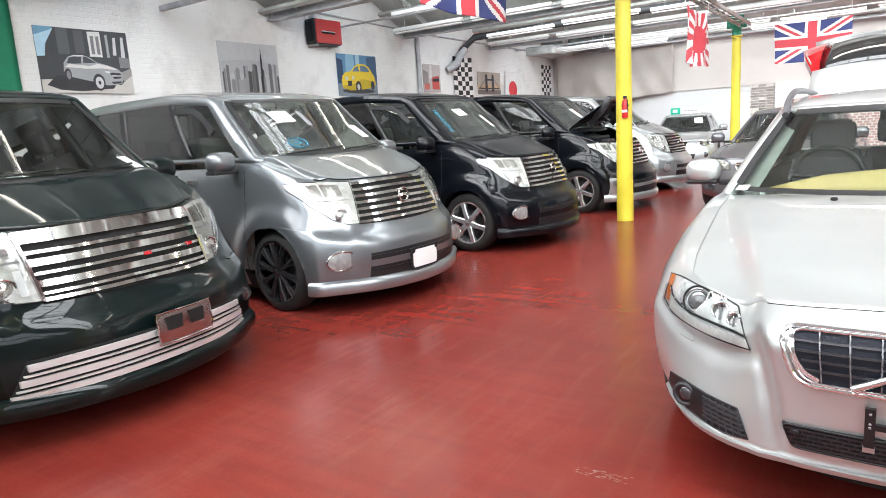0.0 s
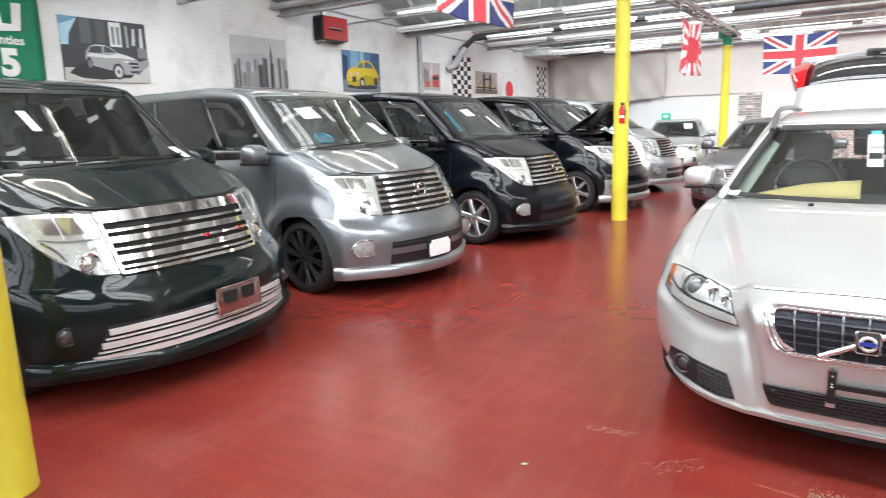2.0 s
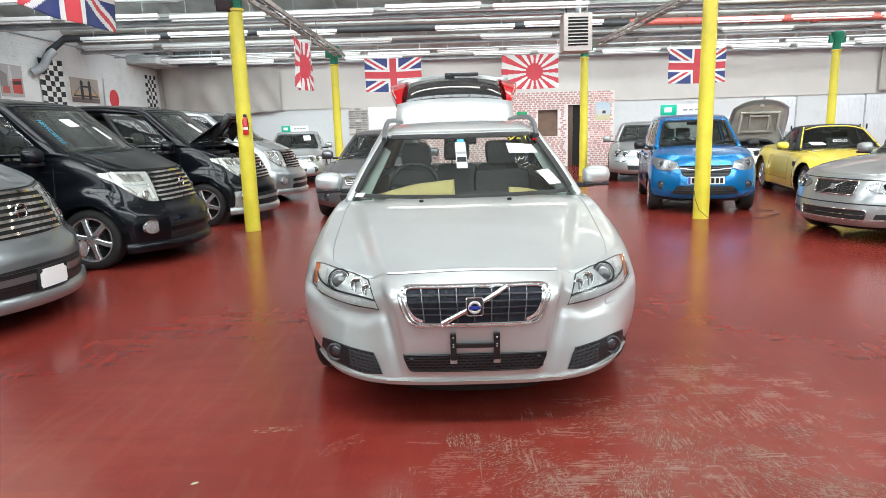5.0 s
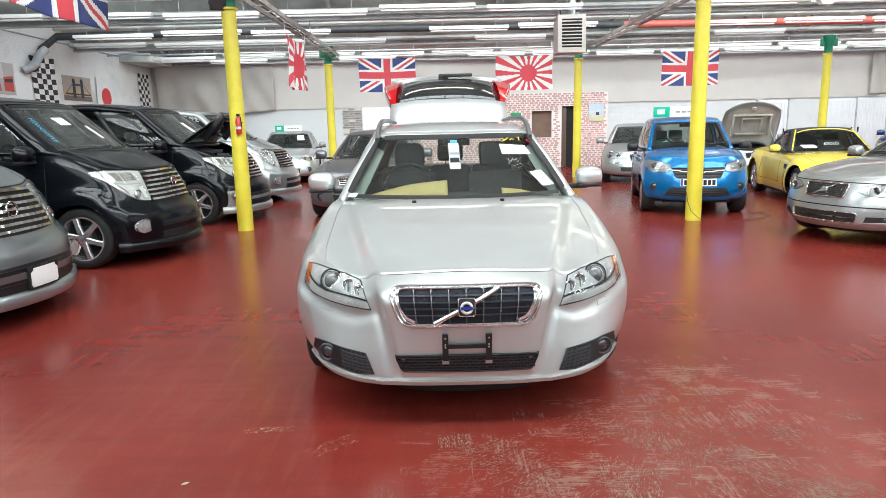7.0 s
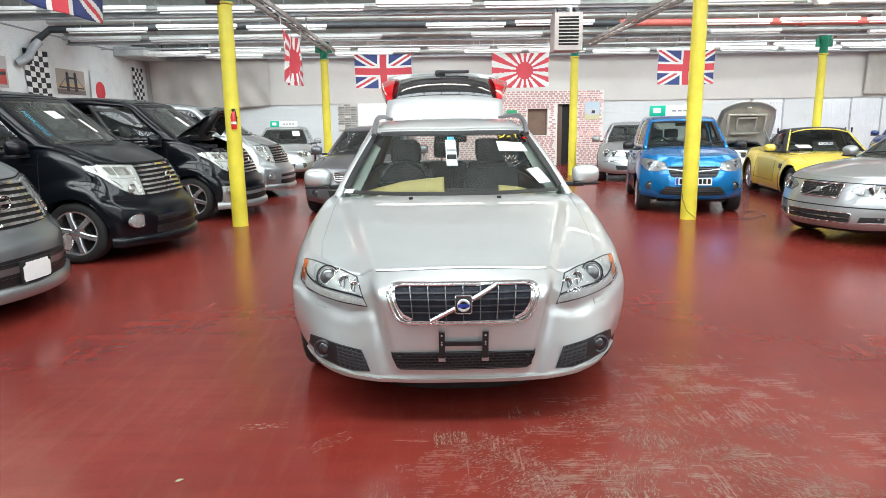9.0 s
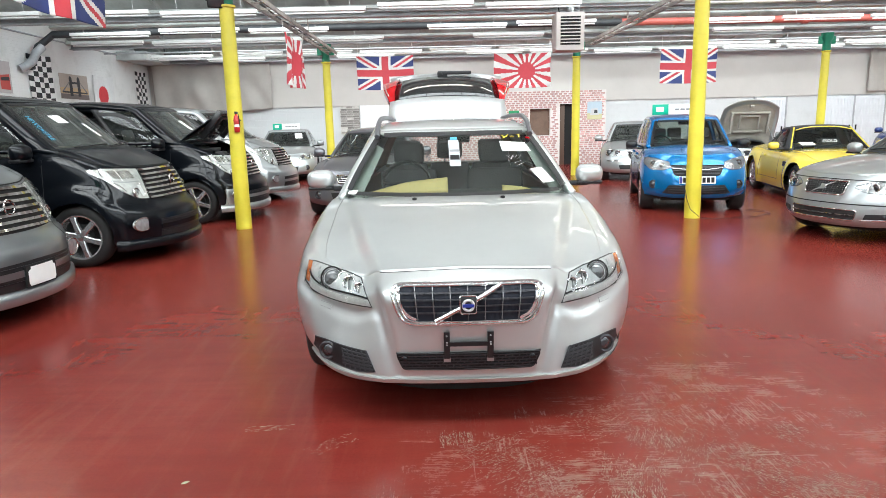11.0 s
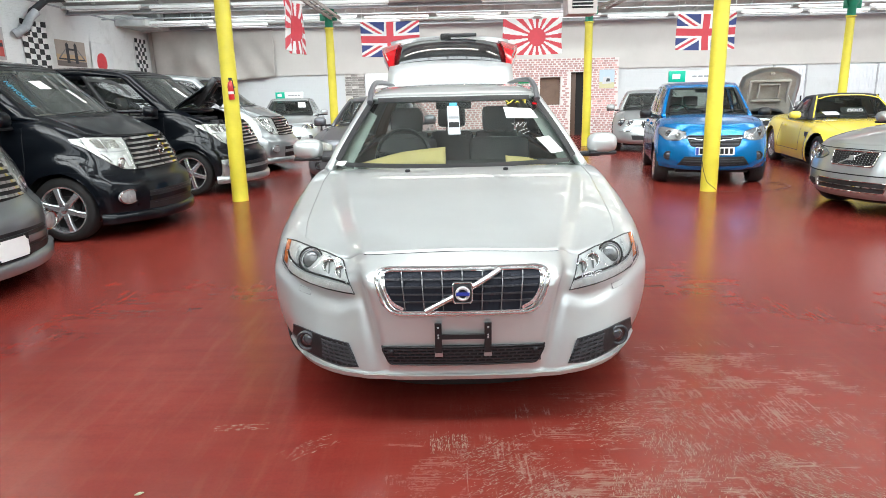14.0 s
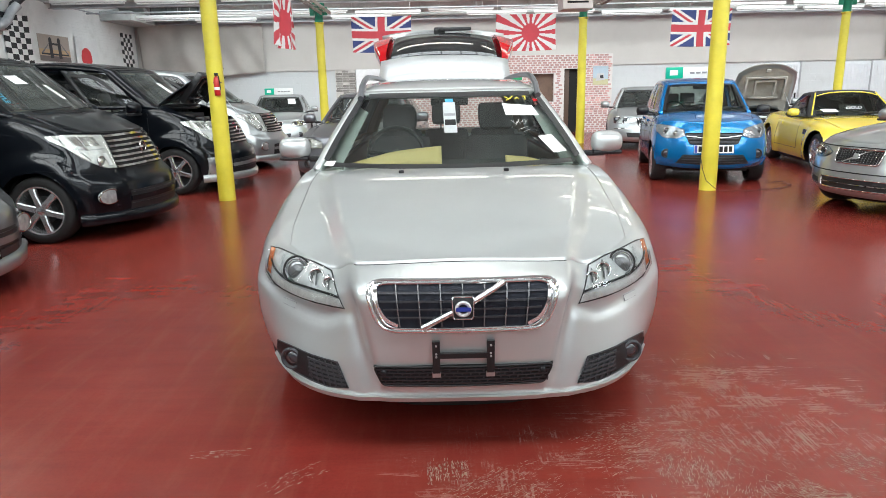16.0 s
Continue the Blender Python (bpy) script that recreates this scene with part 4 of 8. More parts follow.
# upper lining of the far wall
st(box("trim_1", (XL + 0.05, YB - 0.05, 2.12), (XR - 0.02, YB, EAVE + 0.3), M_BEIGE_WALL), "beige boarded upper lining of the far wall", "wall lining")


def saw_tooth(y0):
    """One tooth of the roof: a glazed slope and a boarded slope, both with thickness."""
    vs, fs = [], []
    y1, zr, ym = y0 + BAY, EAVE + 1.35, y0 + GLAZED
    prof = [(ym, zr), (y1, EAVE), (y1, EAVE + 0.08), (ym + 0.02, zr + 0.08)]
    for x in (XL, XR):
        vs += [(x, y, z) for y, z in prof]
    for k in range(4):
        l = (k + 1) % 4
        fs.append((k, l, 4 + l, 4 + k))
    fs += [(3, 2, 1, 0), (4, 5, 6, 7)]
    return vs, fs


vs, fs = [], []
for k, y0 in enumerate(TEETH[:-1]):
    v, f = saw_tooth(y0)
    fs += [[q + len(vs) for q in g] for g in f]
    vs += v
# rafters, purlins and glazing bars, all of the ceiling's own mesh
bm = bmesh.new()
for y0 in TEETH[:-1]:
    a = math.atan2(1.35, BAY - GLAZED)
    m = Matrix.Translation((0, y0 + GLAZED, EAVE + 1.35)) @ Matrix.Rotation(-a, 4, "X")
    ln = math.hypot(1.35, BAY - GLAZED)
    x = XL + 0.8
    while x < XR:
        add_box(bm, (x - 0.03, 0.0, -0.11), (x + 0.03, ln, 0.0), 0, m)
        x += 1.66
    for q in (0.2, 0.45, 0.7, 0.93):
        add_box(bm, (XL, q * ln - 0.04, -0.17), (XR, q * ln + 0.04, -0.1), 0, m)
    g = Matrix.Translation((0, y0, EAVE)) @ Matrix.Rotation(math.atan2(1.35, GLAZED), 4, "X")
    x = XL + 0.3
    while x < XR:
        add_box(bm, (x - 0.018, 0, -0.02), (x + 0.018, math.hypot(1.35, GLAZED), 0.03), 0, g)
        x += 0.62
    add_box(bm, (XL, 0.94, -0.03), (XR, 1.0, 0.03), 0, g)
me = bpy.data.meshes.new("rafters")
bm.to_mesh(me)
bm.free()
base = len(vs)
vs += [tuple(v.co) for v in me.vertices]
fs += [[q + base for q in p.vertices] for p in me.polygons]
bpy.data.meshes.remove(me)
ceiling = link_mesh("ceiling", vs, fs, M_BOARD, None, "", False)
st(ceiling, "white boarded saw-tooth roof with rafters and purlins", "ceiling")
# end closing of the roof teeth outside
st(box("trim_2", (XL - 0.3, YF - 0.3, TOPZ), (XL, YB + 0.3, TOPZ + 0.1), M_STEEL), "wall coping", "coping")

# valley beams over the posts
for k, y0 in enumerate(TEETH):
    if y0 > YB:
        continue
    bm = bmesh.new()
    add_box(bm, (XL, y0 - 0.10, EAVE - 0.02), (XR, y0 + 0.10, EAVE + 0.01))
    add_box(bm, (XL, y0 - 0.012, EAVE - 0.15), (XR, y0 + 0.012, EAVE - 0.02))
    add_box(bm, (XL, y0 - 0.10, EAVE - 0.17), (XR, y0 + 0.10, EAVE - 0.15))
    st(part("beam", bm, M_STEEL, None), "grey painted steel valley beam", "beam")

POST_X, POST_Y = [-2.75, 3.885, 10.52], [0.41, 8.66, 16.91]


def post():
    root = new("post")
    tagged(root, "yellow painted round iron post with a green capital", "post", "posts of the hall", "structure")
    v, f = [], []
    prof = [(0.0, 0.0), (0.113, 0.0), (0.114, 0.01)]
    for k in range(13):
        z = 0.02 + 3.07 * k / 12
        prof.append((0.112 - 0.012 * k / 12 + 0.0015 * math.sin(k * 2.1), z))
    prof += [(0.125, 3.10), (0.125, 3.13), (0.0, 3.13)]
    add_lathe(v, f, prof, 28, (0, 0, 0), "z")
    link_mesh("shaft", v, f, M_YPOST, root, "chipped yellow paint shaft")
    v, f = [], []
    add_lathe(v, f, [(0.0, 3.13), (0.10, 3.13), (0.10, 3.36), (0.155, 3.44), (0.155, EAVE - 0.17), (0.0, EAVE - 0.17)], 24, (0, 0, 0), "z")
    cap = link_mesh("capital", v, f, M_GPOST, root, "green painted capital")
    for s in (-1, 1):
        box("bracket", (s * 0.16 - 0.06, -0.03, 3.30), (s * 0.16 + 0.06, 0.03, 3.50), M_GPOST, root, "green bracket", 0.01)
    return root


p0 = post()
p0.location = (POST_X[0], POST_Y[0], 0)
for px_ in POST_X:
    for py_ in POST_Y:
        if (px_, py_) != (POST_X[0], POST_Y[0]):
            copy_thing(p0, pose(px_, py_, 0))

# ================= the parked cars =================


def saloon_spec(paint, **kw):
    sp = dict(L=4.6, W=1.80, top=curve((0, 0.66), (0.1, 0.72), (0.4, 0.80), (1.2, 0.94), (1.6, 0.95), (3.6, 0.97), (4.2, 0.98), (4.6, 0.90)),
              fprof=curve((0, 0.06), (0.12, 0.0), (0.4, 0.01), (0.75, 0.06), (1, 0.14)), rprof=curve((0, 0.06), (0.3, 0), (0.7, 0.03), (1, 0.1)),
              side=curve((0, 0.955), (0.12, 0.985), (0.4, 1.0), (0.7, 0.985), (0.9, 0.955), (1, 0.90)), zb=0.2, df=0.36, pf=2.4, crown=0.06, flare=0.01, lift=0.03,
              wf=0.80, wr=3.52, r=0.32, wx=0.885, rim="seven", hood=(0.12, 1.22, 0.84),
              cab=dict(y0=1.20, y1=4.05, ft=2.0, rt=3.35, z=0.935, wb=0.78, wt=0.58, bow=0.24, roof=curve((1.9, 1.33), (2.3, 1.405), (2.8, 1.425), (3.4, 1.36), (4.0, 1.2))),
              wins=[(0.05, 0.42), (0.46, 0.86)], doors=[(1.35, 2.4), (2.4, 3.25)], seats=[2.0, 2.75], paint=paint, mirror=(0.96, 1.62, 1.0, 0.9))
    sp.update(kw)
    return sp


def place(root, x, y, turn):
    root.matrix_world = pose(x, y, 0, 0, 0, turn)


CARS = {}
hero = make_car("estate_car", "silver estate car with raised tailgate and no number plate", "car", estate_spec())
place(hero[0], 0.253, 2.10, 0)

vans = []
for args, at in ((("minivan", "dark green-black minivan with wide chrome grille bars", M_GREENBLACK), (-3.0, 1.775, 92)),
                 (("minivan", "dark grey minivan with black alloy wheels and a white blank plate", M_GREYP), (-3.0, 4.19, 85)),
                 (("minivan", "glossy black minivan with writing on its windscreen", M_BLACKP), (-2.84, 6.92, 88)),
                 (("minivan", "black minivan with its bonnet open", M_BLACKP), (-2.75, 10.05, 88)),
                 (("minivan", "silver minivan in the row along the wall", M_MIDSILVER), (-2.85, 12.95, 88))):
    sp = van_spec(args[2])
    if args[2] is M_GREENBLACK:
        sp.update(W=1.87, wx=0.915, seat=M_SEAT, ws=M_WSCLEAR)
    if args[2] is M_GREYP:
        sp["rim"] = "ten"
    vans.append(make_car(args[0], args[1], "minivan", sp))
    place(vans[-1][0], *at)

hatch = saloon_spec(M_BLUEP, L=3.6, W=1.60, top=curve((0, 0.80), (0.1, 0.86), (0.4, 0.94), (0.9, 1.02), (1.3, 1.0), (3.3, 1.02), (3.6, 1.0)), zb=0.24,
                    wf=0.70, wr=3.12, r=0.285, wx=0.785, rim="cap", hood=(0.12, 0.92, 0.84), df=0.34,
                    cab=dict(y0=0.86, y1=3.52, ft=1.55, rt=3.30, z=0.995, wb=0.72, wt=0.57, bow=0.20, roof=curve((1.5, 1.44), (1.9, 1.52), (2.5, 1.54), (3.3, 1.46))),
                    wins=[(0.06, 0.40), (0.44, 0.78)], doors=[(1.05, 2.0), (2.0, 2.8)], seats=[1.55, 2.35], mirror=(0.90, 1.30, 1.03, 0.85), mirror_paint=M_BLACK, ws=M_WSCLEAR, tint=M_LIGHTTINT)
CARS["hatch"] = make_car("hatchback", "bright blue small hatchback with a number plate", "car", hatch)
place(CARS["hatch"][0], 4.07, 8.97, -13)
CARS["signed"] = make_car("saloon_car", "silver saloon car with a warranty sign on its roof", "car", saloon_spec(M_MIDSILVER))
place(CARS["signed"][0], -4.0, 16.6, 8)
CARS["grey"] = make_car("saloon_car", "dark grey saloon car behind the silver estate", "car", saloon_spec(M_DGREYP))
place(CARS["grey"][0], -1.15, 9.3, -4)
CARS["quad"] = make_car("saloon_car", "silver saloon car with four round headlights", "car", saloon_spec(M_MIDSILVER))
place(CARS["quad"][0], 4.85, 14.4, -15)
CARS["open"] = make_car("saloon_car", "silver saloon car with its bonnet raised", "car", saloon_spec(M_MIDSILVER))
place(CARS["open"][0], 7.45, 13.9, -8)
old = saloon_spec(M_MIDSILVER, L=4.7, top=curve((0, 0.70), (0.1, 0.76), (0.4, 0.83), (1.2, 0.95), (1.6, 0.97), (4.3, 1.0), (4.7, 0.95)),
                  cab=dict(y0=1.22, y1=4.55, ft=2.0, rt=4.3, z=0.95, wb=0.78, wt=0.62, bow=0.22, roof=curve((1.9, 1.37), (2.3, 1.44), (3.0, 1.46), (4.4, 1.42))), wins=[(0.05, 0.34), (0.37, 0.62), (0.65, 0.9)])
CARS["old"] = make_car("estate_car", "older silver estate car with a square chrome grille", "car", old)
place(CARS["old"][0], 4.58, 6.68, -73)
CARS["navy"] = make_car("hatchback", "dark blue hatchback at the far wall", "car", dict(hatch, paint=M_NAVYP, mirror_paint=M_NAVYP))
place(CARS["navy"][0], 11.6, 15.2, -50)
zs = saloon_spec(M_YELLOWP, L=4.05, W=1.74, top=curve((0, 0.55), (0.12, 0.64), (0.5, 0.75), (1.3, 0.86), (1.7, 0.86), (3.0, 0.88), (3.6, 0.90), (4.05, 0.80)), zb=0.18, df=0.42, pf=2.2,
                 wf=0.76, wr=3.2, r=0.315, wx=0.85, rim="seven", hood=(0.12, 1.40, 0.8), flare=0.035,
                 cab=dict(y0=1.50, y1=3.05, ft=2.05, rt=2.72, z=0.85, wb=0.72, wt=0.52, bow=0.14, roof=curve((1.9, 1.23), (2.2, 1.28), (2.6, 1.26), (3, 1.1))),
                 wins=[(0.10, 0.72)], doors=[(1.62, 2.72)], seats=[2.1], mirror=(0.90, 1.80, 0.92, 0.85), roof_paint=M_INT, pillar_paint=M_INT, ws=M_WSCLEAR, tint=M_LIGHTTINT, band=False)
CARS["z"] = make_car("roadster", "yellow two-seat roadster with black soft top", "car", zs)
place(CARS["z"][0], 6.86, 9.22, -11)

# ================= faces of the cars =================


def square_badge(sk, root, x, z):
    b = sk.patch("badge", "front", [(x - 0.038, z + 0.040), (x + 0.038, z + 0.040)], [(x - 0.035, z - 0.038), (x + 0.035, z - 0.038)], M_BLACK, root, "square dark badge with a chrome ring and blue bar", 4, 4, 0.040, 0.03)
    sk.ring("badge_rim", "front", rounded([(x - 0.039, z + 0.041), (x + 0.039, z + 0.041), (x + 0.036, z - 0.039), (x - 0.036, z - 0.039)], 0.01), 0.0028, M_TRIM, b, "", 0.043)
    torus_on(sk, "badge_ring", "front", x, z, 0.024, 0.0065, M_BRIGHT, b, "", 0.046)
    sk.patch("badge_bar", "front", [(x - 0.027, z + 0.007), (x + 0.027, z + 0.007)], [(x - 0.027, z - 0.007), (x + 0.027, z - 0.007)], M_BADGEBLUE, b, "blue bar", 2, 2, 0.054, 0.01)


def ribs(sk, root, name, x0, x1, z0, z1, n, material, width=0.012, off=0.012, taper=0.0, thick=0.02):
    for k in range(n):
        t = k / max(1, n - 1)
        z, sh = z0 + (z1 - z0) * t, taper * (1 - t)
        sk.strip(name, "front", [(x0 + sh, z), ((x0 + x1) / 2, z), (x1 - sh, z)], width, material, root, "", 12, off, thick)


# ---- silver estate ----
root, body, sk, ck, hood = hero
headlight(sk, root, [(0.515, 0.703), (0.60, 0.722), (0.70, 0.736), (0.775, 0.742), (0.826, 0.738)], [(0.456, 0.582), (0.58, 0.584), (0.70, 0.592), (0.79, 0.604), (0.842, 0.640)],
          [(0.673, 0.684, 0.047, 2)], ([(0.800, 0.739), (0.824, 0.737)], [(0.812, 0.640), (0.838, 0.650)]), M_SILVBOWL, True, 0.5)
for s in (-1, 1):
    f = (lambda p: p) if s > 0 else flip
    torus_on(sk, "lamp_shroud", "front", s * 0.673, 0.684, 0.057, 0.0045, M_DARK, root, "dark ring round the projector", 0.008, 1, 0.5)
    sk.patch("lamp_shelf", "front", f([(0.472, 0.614), (0.60, 0.620), (0.74, 0.632), (0.80, 0.650)]), f([(0.462, 0.586), (0.60, 0.588), (0.74, 0.600), (0.81, 0.618)]), M_LAMPWHITE, root, "clear lower reflector", 10, 2, 0.007)
    for u, w, r in ((0.578, 0.676, 0.030), (0.522, 0.662, 0.023)):
        torus_on(sk, "reflector_rim", "front", s * u, w, r, 0.0045, M_TRIM, root, "chrome rim of the inner reflector", 0.008, 1, 0.5)
        disc_on(sk, "lamp_reflector", "front", s * u, w, r * 0.95, M_LAMPD, root, "bright inner reflector", 0.006, 1, -0.35, 0.5)
        sk.strip("reflector_fin", "front", [(s * u, w + r), (s * (u - 0.004), w - r)], 0.005, M_BARGREY, root, "", 4, 0.015)
    sk.strip("lamp_bezel", "front", f([(0.745, 0.725), (0.752, 0.690), (0.738, 0.655), (0.68, 0.634)]), 0.010, M_TRIM, root, "chrome bezel beside the projector", 14, 0.008)
    sk.strip("lamp_trim", "front", f([(0.477, 0.624), (0.606, 0.632), (0.709, 0.640), (0.79, 0.668), (0.812, 0.70)]), 0.006, M_DARK, root, "dark strip in the headlight", 12, 0.010)
    sk.patch("washer_cap", "front", f([(0.672, 0.562), (0.735, 0.566)]), f([(0.677, 0.539), (0.738, 0.545)]), M_SILVER, root, "painted washer cap", 4, 3, 0.004)
    sk.ring("washer_gap", "front", f([(0.672, 0.562), (0.735, 0.566), (0.738, 0.545), (0.677, 0.539)]), 0.0014, M_GREY, root, "", 0.003)
nc_ = len(body.C) - 1
edge_ = sorted((n for n, k in enumerate(body.key) if k[1] == 0 and k[2] == nc_ and abs(body.A[k[0]]) < 0.52), key=lambda n: body.co[n].x)
tube("bonnet_gap", [body.co[n] + Vector((0, -0.0015, -0.0005)) for n in edge_], 0.0015, M_DARK, root, "dark gap along the bonnet's front edge", 6)
outer = rounded([(-0.356, 0.720), (0.356, 0.720), (0.338, 0.625), (0.296, 0.537), (-0.296, 0.537), (-0.338, 0.625)], 0.065, 6)
gk = Flat(body.tree(), 4.8)
for q in (-1, 1):
    gk.strip("grille_cheek", "front", [(q * 0.322, 0.708), (q * 0.318, 0.655), (q * 0.285, 0.585), (q * 0.24, 0.558)], 0.014, M_TRIM, root, "broad chrome cheek inside the grille frame", 14, 0.014)
g = gk.patch("grille", "front", [(-0.335, 0.708), (0, 0.713), (0.335, 0.708)], [(-0.275, 0.545), (0, 0.542), (0.275, 0.545)], M_NAVYMESH, root, "black honeycomb grille", 20, 8, 0.004)
ribs(gk, g, "grille_bar", -0.318, 0.318, 0.589, 0.681, 4, M_GRILLEBAR, 0.0065, 0.012, 0.040)
for k in range(7):
    t = (k - 3) / 3.0
    gk.strip("grille_bar", "front", [(t * 0.245, 0.708), (t * 0.232, 0.550)], 0.0045, M_BARGREY, g, "", 8, 0.016, 0.02)
gk.ring("grille_frame", "front", outer, 0.0078, M_TRIM, g, "polished chrome frame", 0.012)
gk.ring("grille_frame_inner", "front", [(x * 0.945, 0.634 + (z - 0.634) * 0.90) for x, z in outer], 0.005, M_TRIM, g, "", 0.012)
tube("diagonal_bar", [gk.on("front", -0.150 + 0.30 * t, 0.555 + 0.158 * t, 0.024) for t in np.linspace(0, 1, 8)], 0.0115, M_TRIM, g, "chrome diagonal bar", 12)
square_badge(gk, g, 0.0, 0.634)
lo = gk.patch("lower_grille", "front", [(-0.340, 0.390), (0, 0.394), (0.340, 0.390)], [(-0.308, 0.306), (0, 0.302), (0.308, 0.306)], M_DARK, root, "black mesh lower grille", 18, 5, 0.012)
gk.ring("intake_rim", "front", rounded([(-0.340, 0.390), (0.340, 0.390), (0.308, 0.306), (-0.308, 0.306)], 0.02), 0.004, M_BLACK, lo, "", 0.014)
for q in (-0.300, 0.300):
    disc_on(gk, "parking_sensor", "front", q, 0.366, 0.012, M_MESH, lo, "", 0.022)
for k in range(5):
    z = 0.378 - 0.0155 * k
    x = 0.330 - 0.005 * k
    gk.strip("mesh_bar", "front", [(-x, z), (0, z + 0.002), (x, z)], 0.0055, M_GRILLEBAR, lo, "", 12, 0.018)
for k in range(4):
    for n in range(20):
        x = -0.312 + 0.0325 * n + (0.016 if k % 2 else 0.0)
        gk.strip("mesh_bar", "front", [(x, 0.378 - 0.0155 * k), (x - 0.002, 0.3625 - 0.0155 * k)], 0.005, M_GRILLEBAR, lo, "", 1, 0.017, 0.01)
for s in (-1, 1):
    f = (lambda p: p) if s > 0 else flip
    fo = sk.patch("fog_light_surround", "front", f([(0.487, 0.378), (0.60, 0.386), (0.70, 0.394), (0.770, 0.388)]), f([(0.446, 0.282), (0.53, 0.274), (0.69, 0.292), (0.785, 0.335)]), M_BLACK, root, "black fog light recess with mesh", 12, 5, 0.005)
    for k in range(5):
        z0 = 0.358 - 0.0165 * k
        sk.strip("mesh_bar", "front", f([(0.478 - 0.006 * k, z0), (0.61, z0 + 0.012)]), 0.007, M_FOGMESH, fo, "", 6, 0.012, 0.012)
    for k in range(6):
        x = 0.475 + 0.025 * k
        sk.strip("mesh_bar", "front", f([(x + 0.012, 0.374), (x - 0.006, 0.282)]), 0.006, M_FOGMESH, fo, "", 4, 0.011, 0.012)
    sk.ring("fog_frame", "front", f([(0.487, 0.378), (0.60, 0.386), (0.70, 0.394), (0.770, 0.388), (0.785, 0.335), (0.69, 0.292), (0.53, 0.274), (0.446, 0.282)]), 0.003, M_GRILLEBAR, fo, "", 0.006)
    torus_on(sk, "fog_ring", "front", s * 0.690, 0.346, 0.040, 0.008, M_FOGMESH, fo, "", 0.012, 1, 0.6)
    disc_on(sk, "fog_lens", "front", s * 0.684, 0.352, 0.026, M_LENS, fo, "clear fog lamp", 0.012, 1, 0.3, 0.6)
lipz = lambda x: 0.246 + 0.018 * abs(x / 0.84) ** 3 + 0.035 * abs(x / 0.84) ** 9
sk.strip("bumper_lip", "front", [(x, lipz(x)) for x in np.linspace(-0.81, 0.81, 19)], 0.016, M_SILVER, root, "", 40, 0.016, 0.03)
sk.strip("bumper_lip", "front", [(x, lipz(x) - 0.026) for x in np.linspace(-0.80, 0.80, 19)], 0.016, M_SILVER, root, "", 40, 0.012, 0.03)
pb = sk.strip("plate_bracket", "front", [(-0.09, 0.442), (0.09, 0.442)], 0.020, M_BLACK, root, "black number plate bracket", 4, 0.026, 0.014)
for s in (-1, 1):
    sk.strip("bracket_arm", "front", [(s * 0.101, 0.502), (s * 0.101, 0.372)], 0.028, M_BLACK, pb, "", 5, 0.028, 0.016)
    sk.strip("bracket_foot", "front", [(s * 0.101, 0.372), (s * 0.101, 0.355)], 0.032, M_GALV, pb, "bare metal foot", 2, 0.028, 0.03)
    for z in (0.485, 0.452, 0.440):
        disc_on(sk, "bracket_screw", "front", s * 0.101, z, 0.004, M_GALV, pb, "", 0.030)
    disc_on(Skin(body.tree(), 4.8), "washer_nozzle", "top", s * 0.27, 1.04, 0.014, M_BLACK, root, "black washer nozzle", 0.010)
    # roof rails
    tube("roof_rail", [(s * 0.57, 1.98, 1.36), (s * 0.57, 2.10, 1.435), (s * 0.568, 2.25, 1.475)] + [(s * 0.565, y, 1.485 + 0.022 * math.sin((y - 2.0) / 2.3 * math.pi)) for y in np.linspace(2.4, 4.0, 8)] + [(s * 0.58, 4.15, 1.49), (s * 0.58, 4.28, 1.40)], 0.019, M_RAIL, root, "grey roof rail")
# raised tailgate
gate = new("tailgate")
prof = [(4.32, 1.45), (4.31, 1.50), (4.33, 1.57), (4.38, 1.645), (4.46, 1.71)]
prof2 = [(4.46, 1.71), (4.58, 1.80), (4.72, 1.885), (4.88, 1.955), (5.02, 2.00)]
prof3 = [(5.02, 1.99), (5.20, 1.96), (5.38, 1.90), (5.42, 1.84)]


def gate_panel(name, pr, hw0, hw1, material, parent, label, thick, n=14):
    v, f = [], []
    for j, (y, z) in enumerate(pr):
        hw = hw0 + (hw1 - hw0) * j / (len(pr) - 1)
        for i in range(n + 1):
            a = 2 * i / n - 1
            v.append((a * hw, y + 0.05 * a * a + 0.04 * abs(a) ** 8, z - 0.045 * abs(a) ** 2.5))
    for j in range(len(pr) - 1):
        for i in range(n):
            q = j * (n + 1) + i
            f.append((q, q + 1, q + n + 2, q + n + 1))
    ob = link_mesh(name, v, f, material, parent, label)
    m = ob.modifiers.new("thickness", "SOLIDIFY")
    m.thickness, m.offset = thick, 1
    return ob


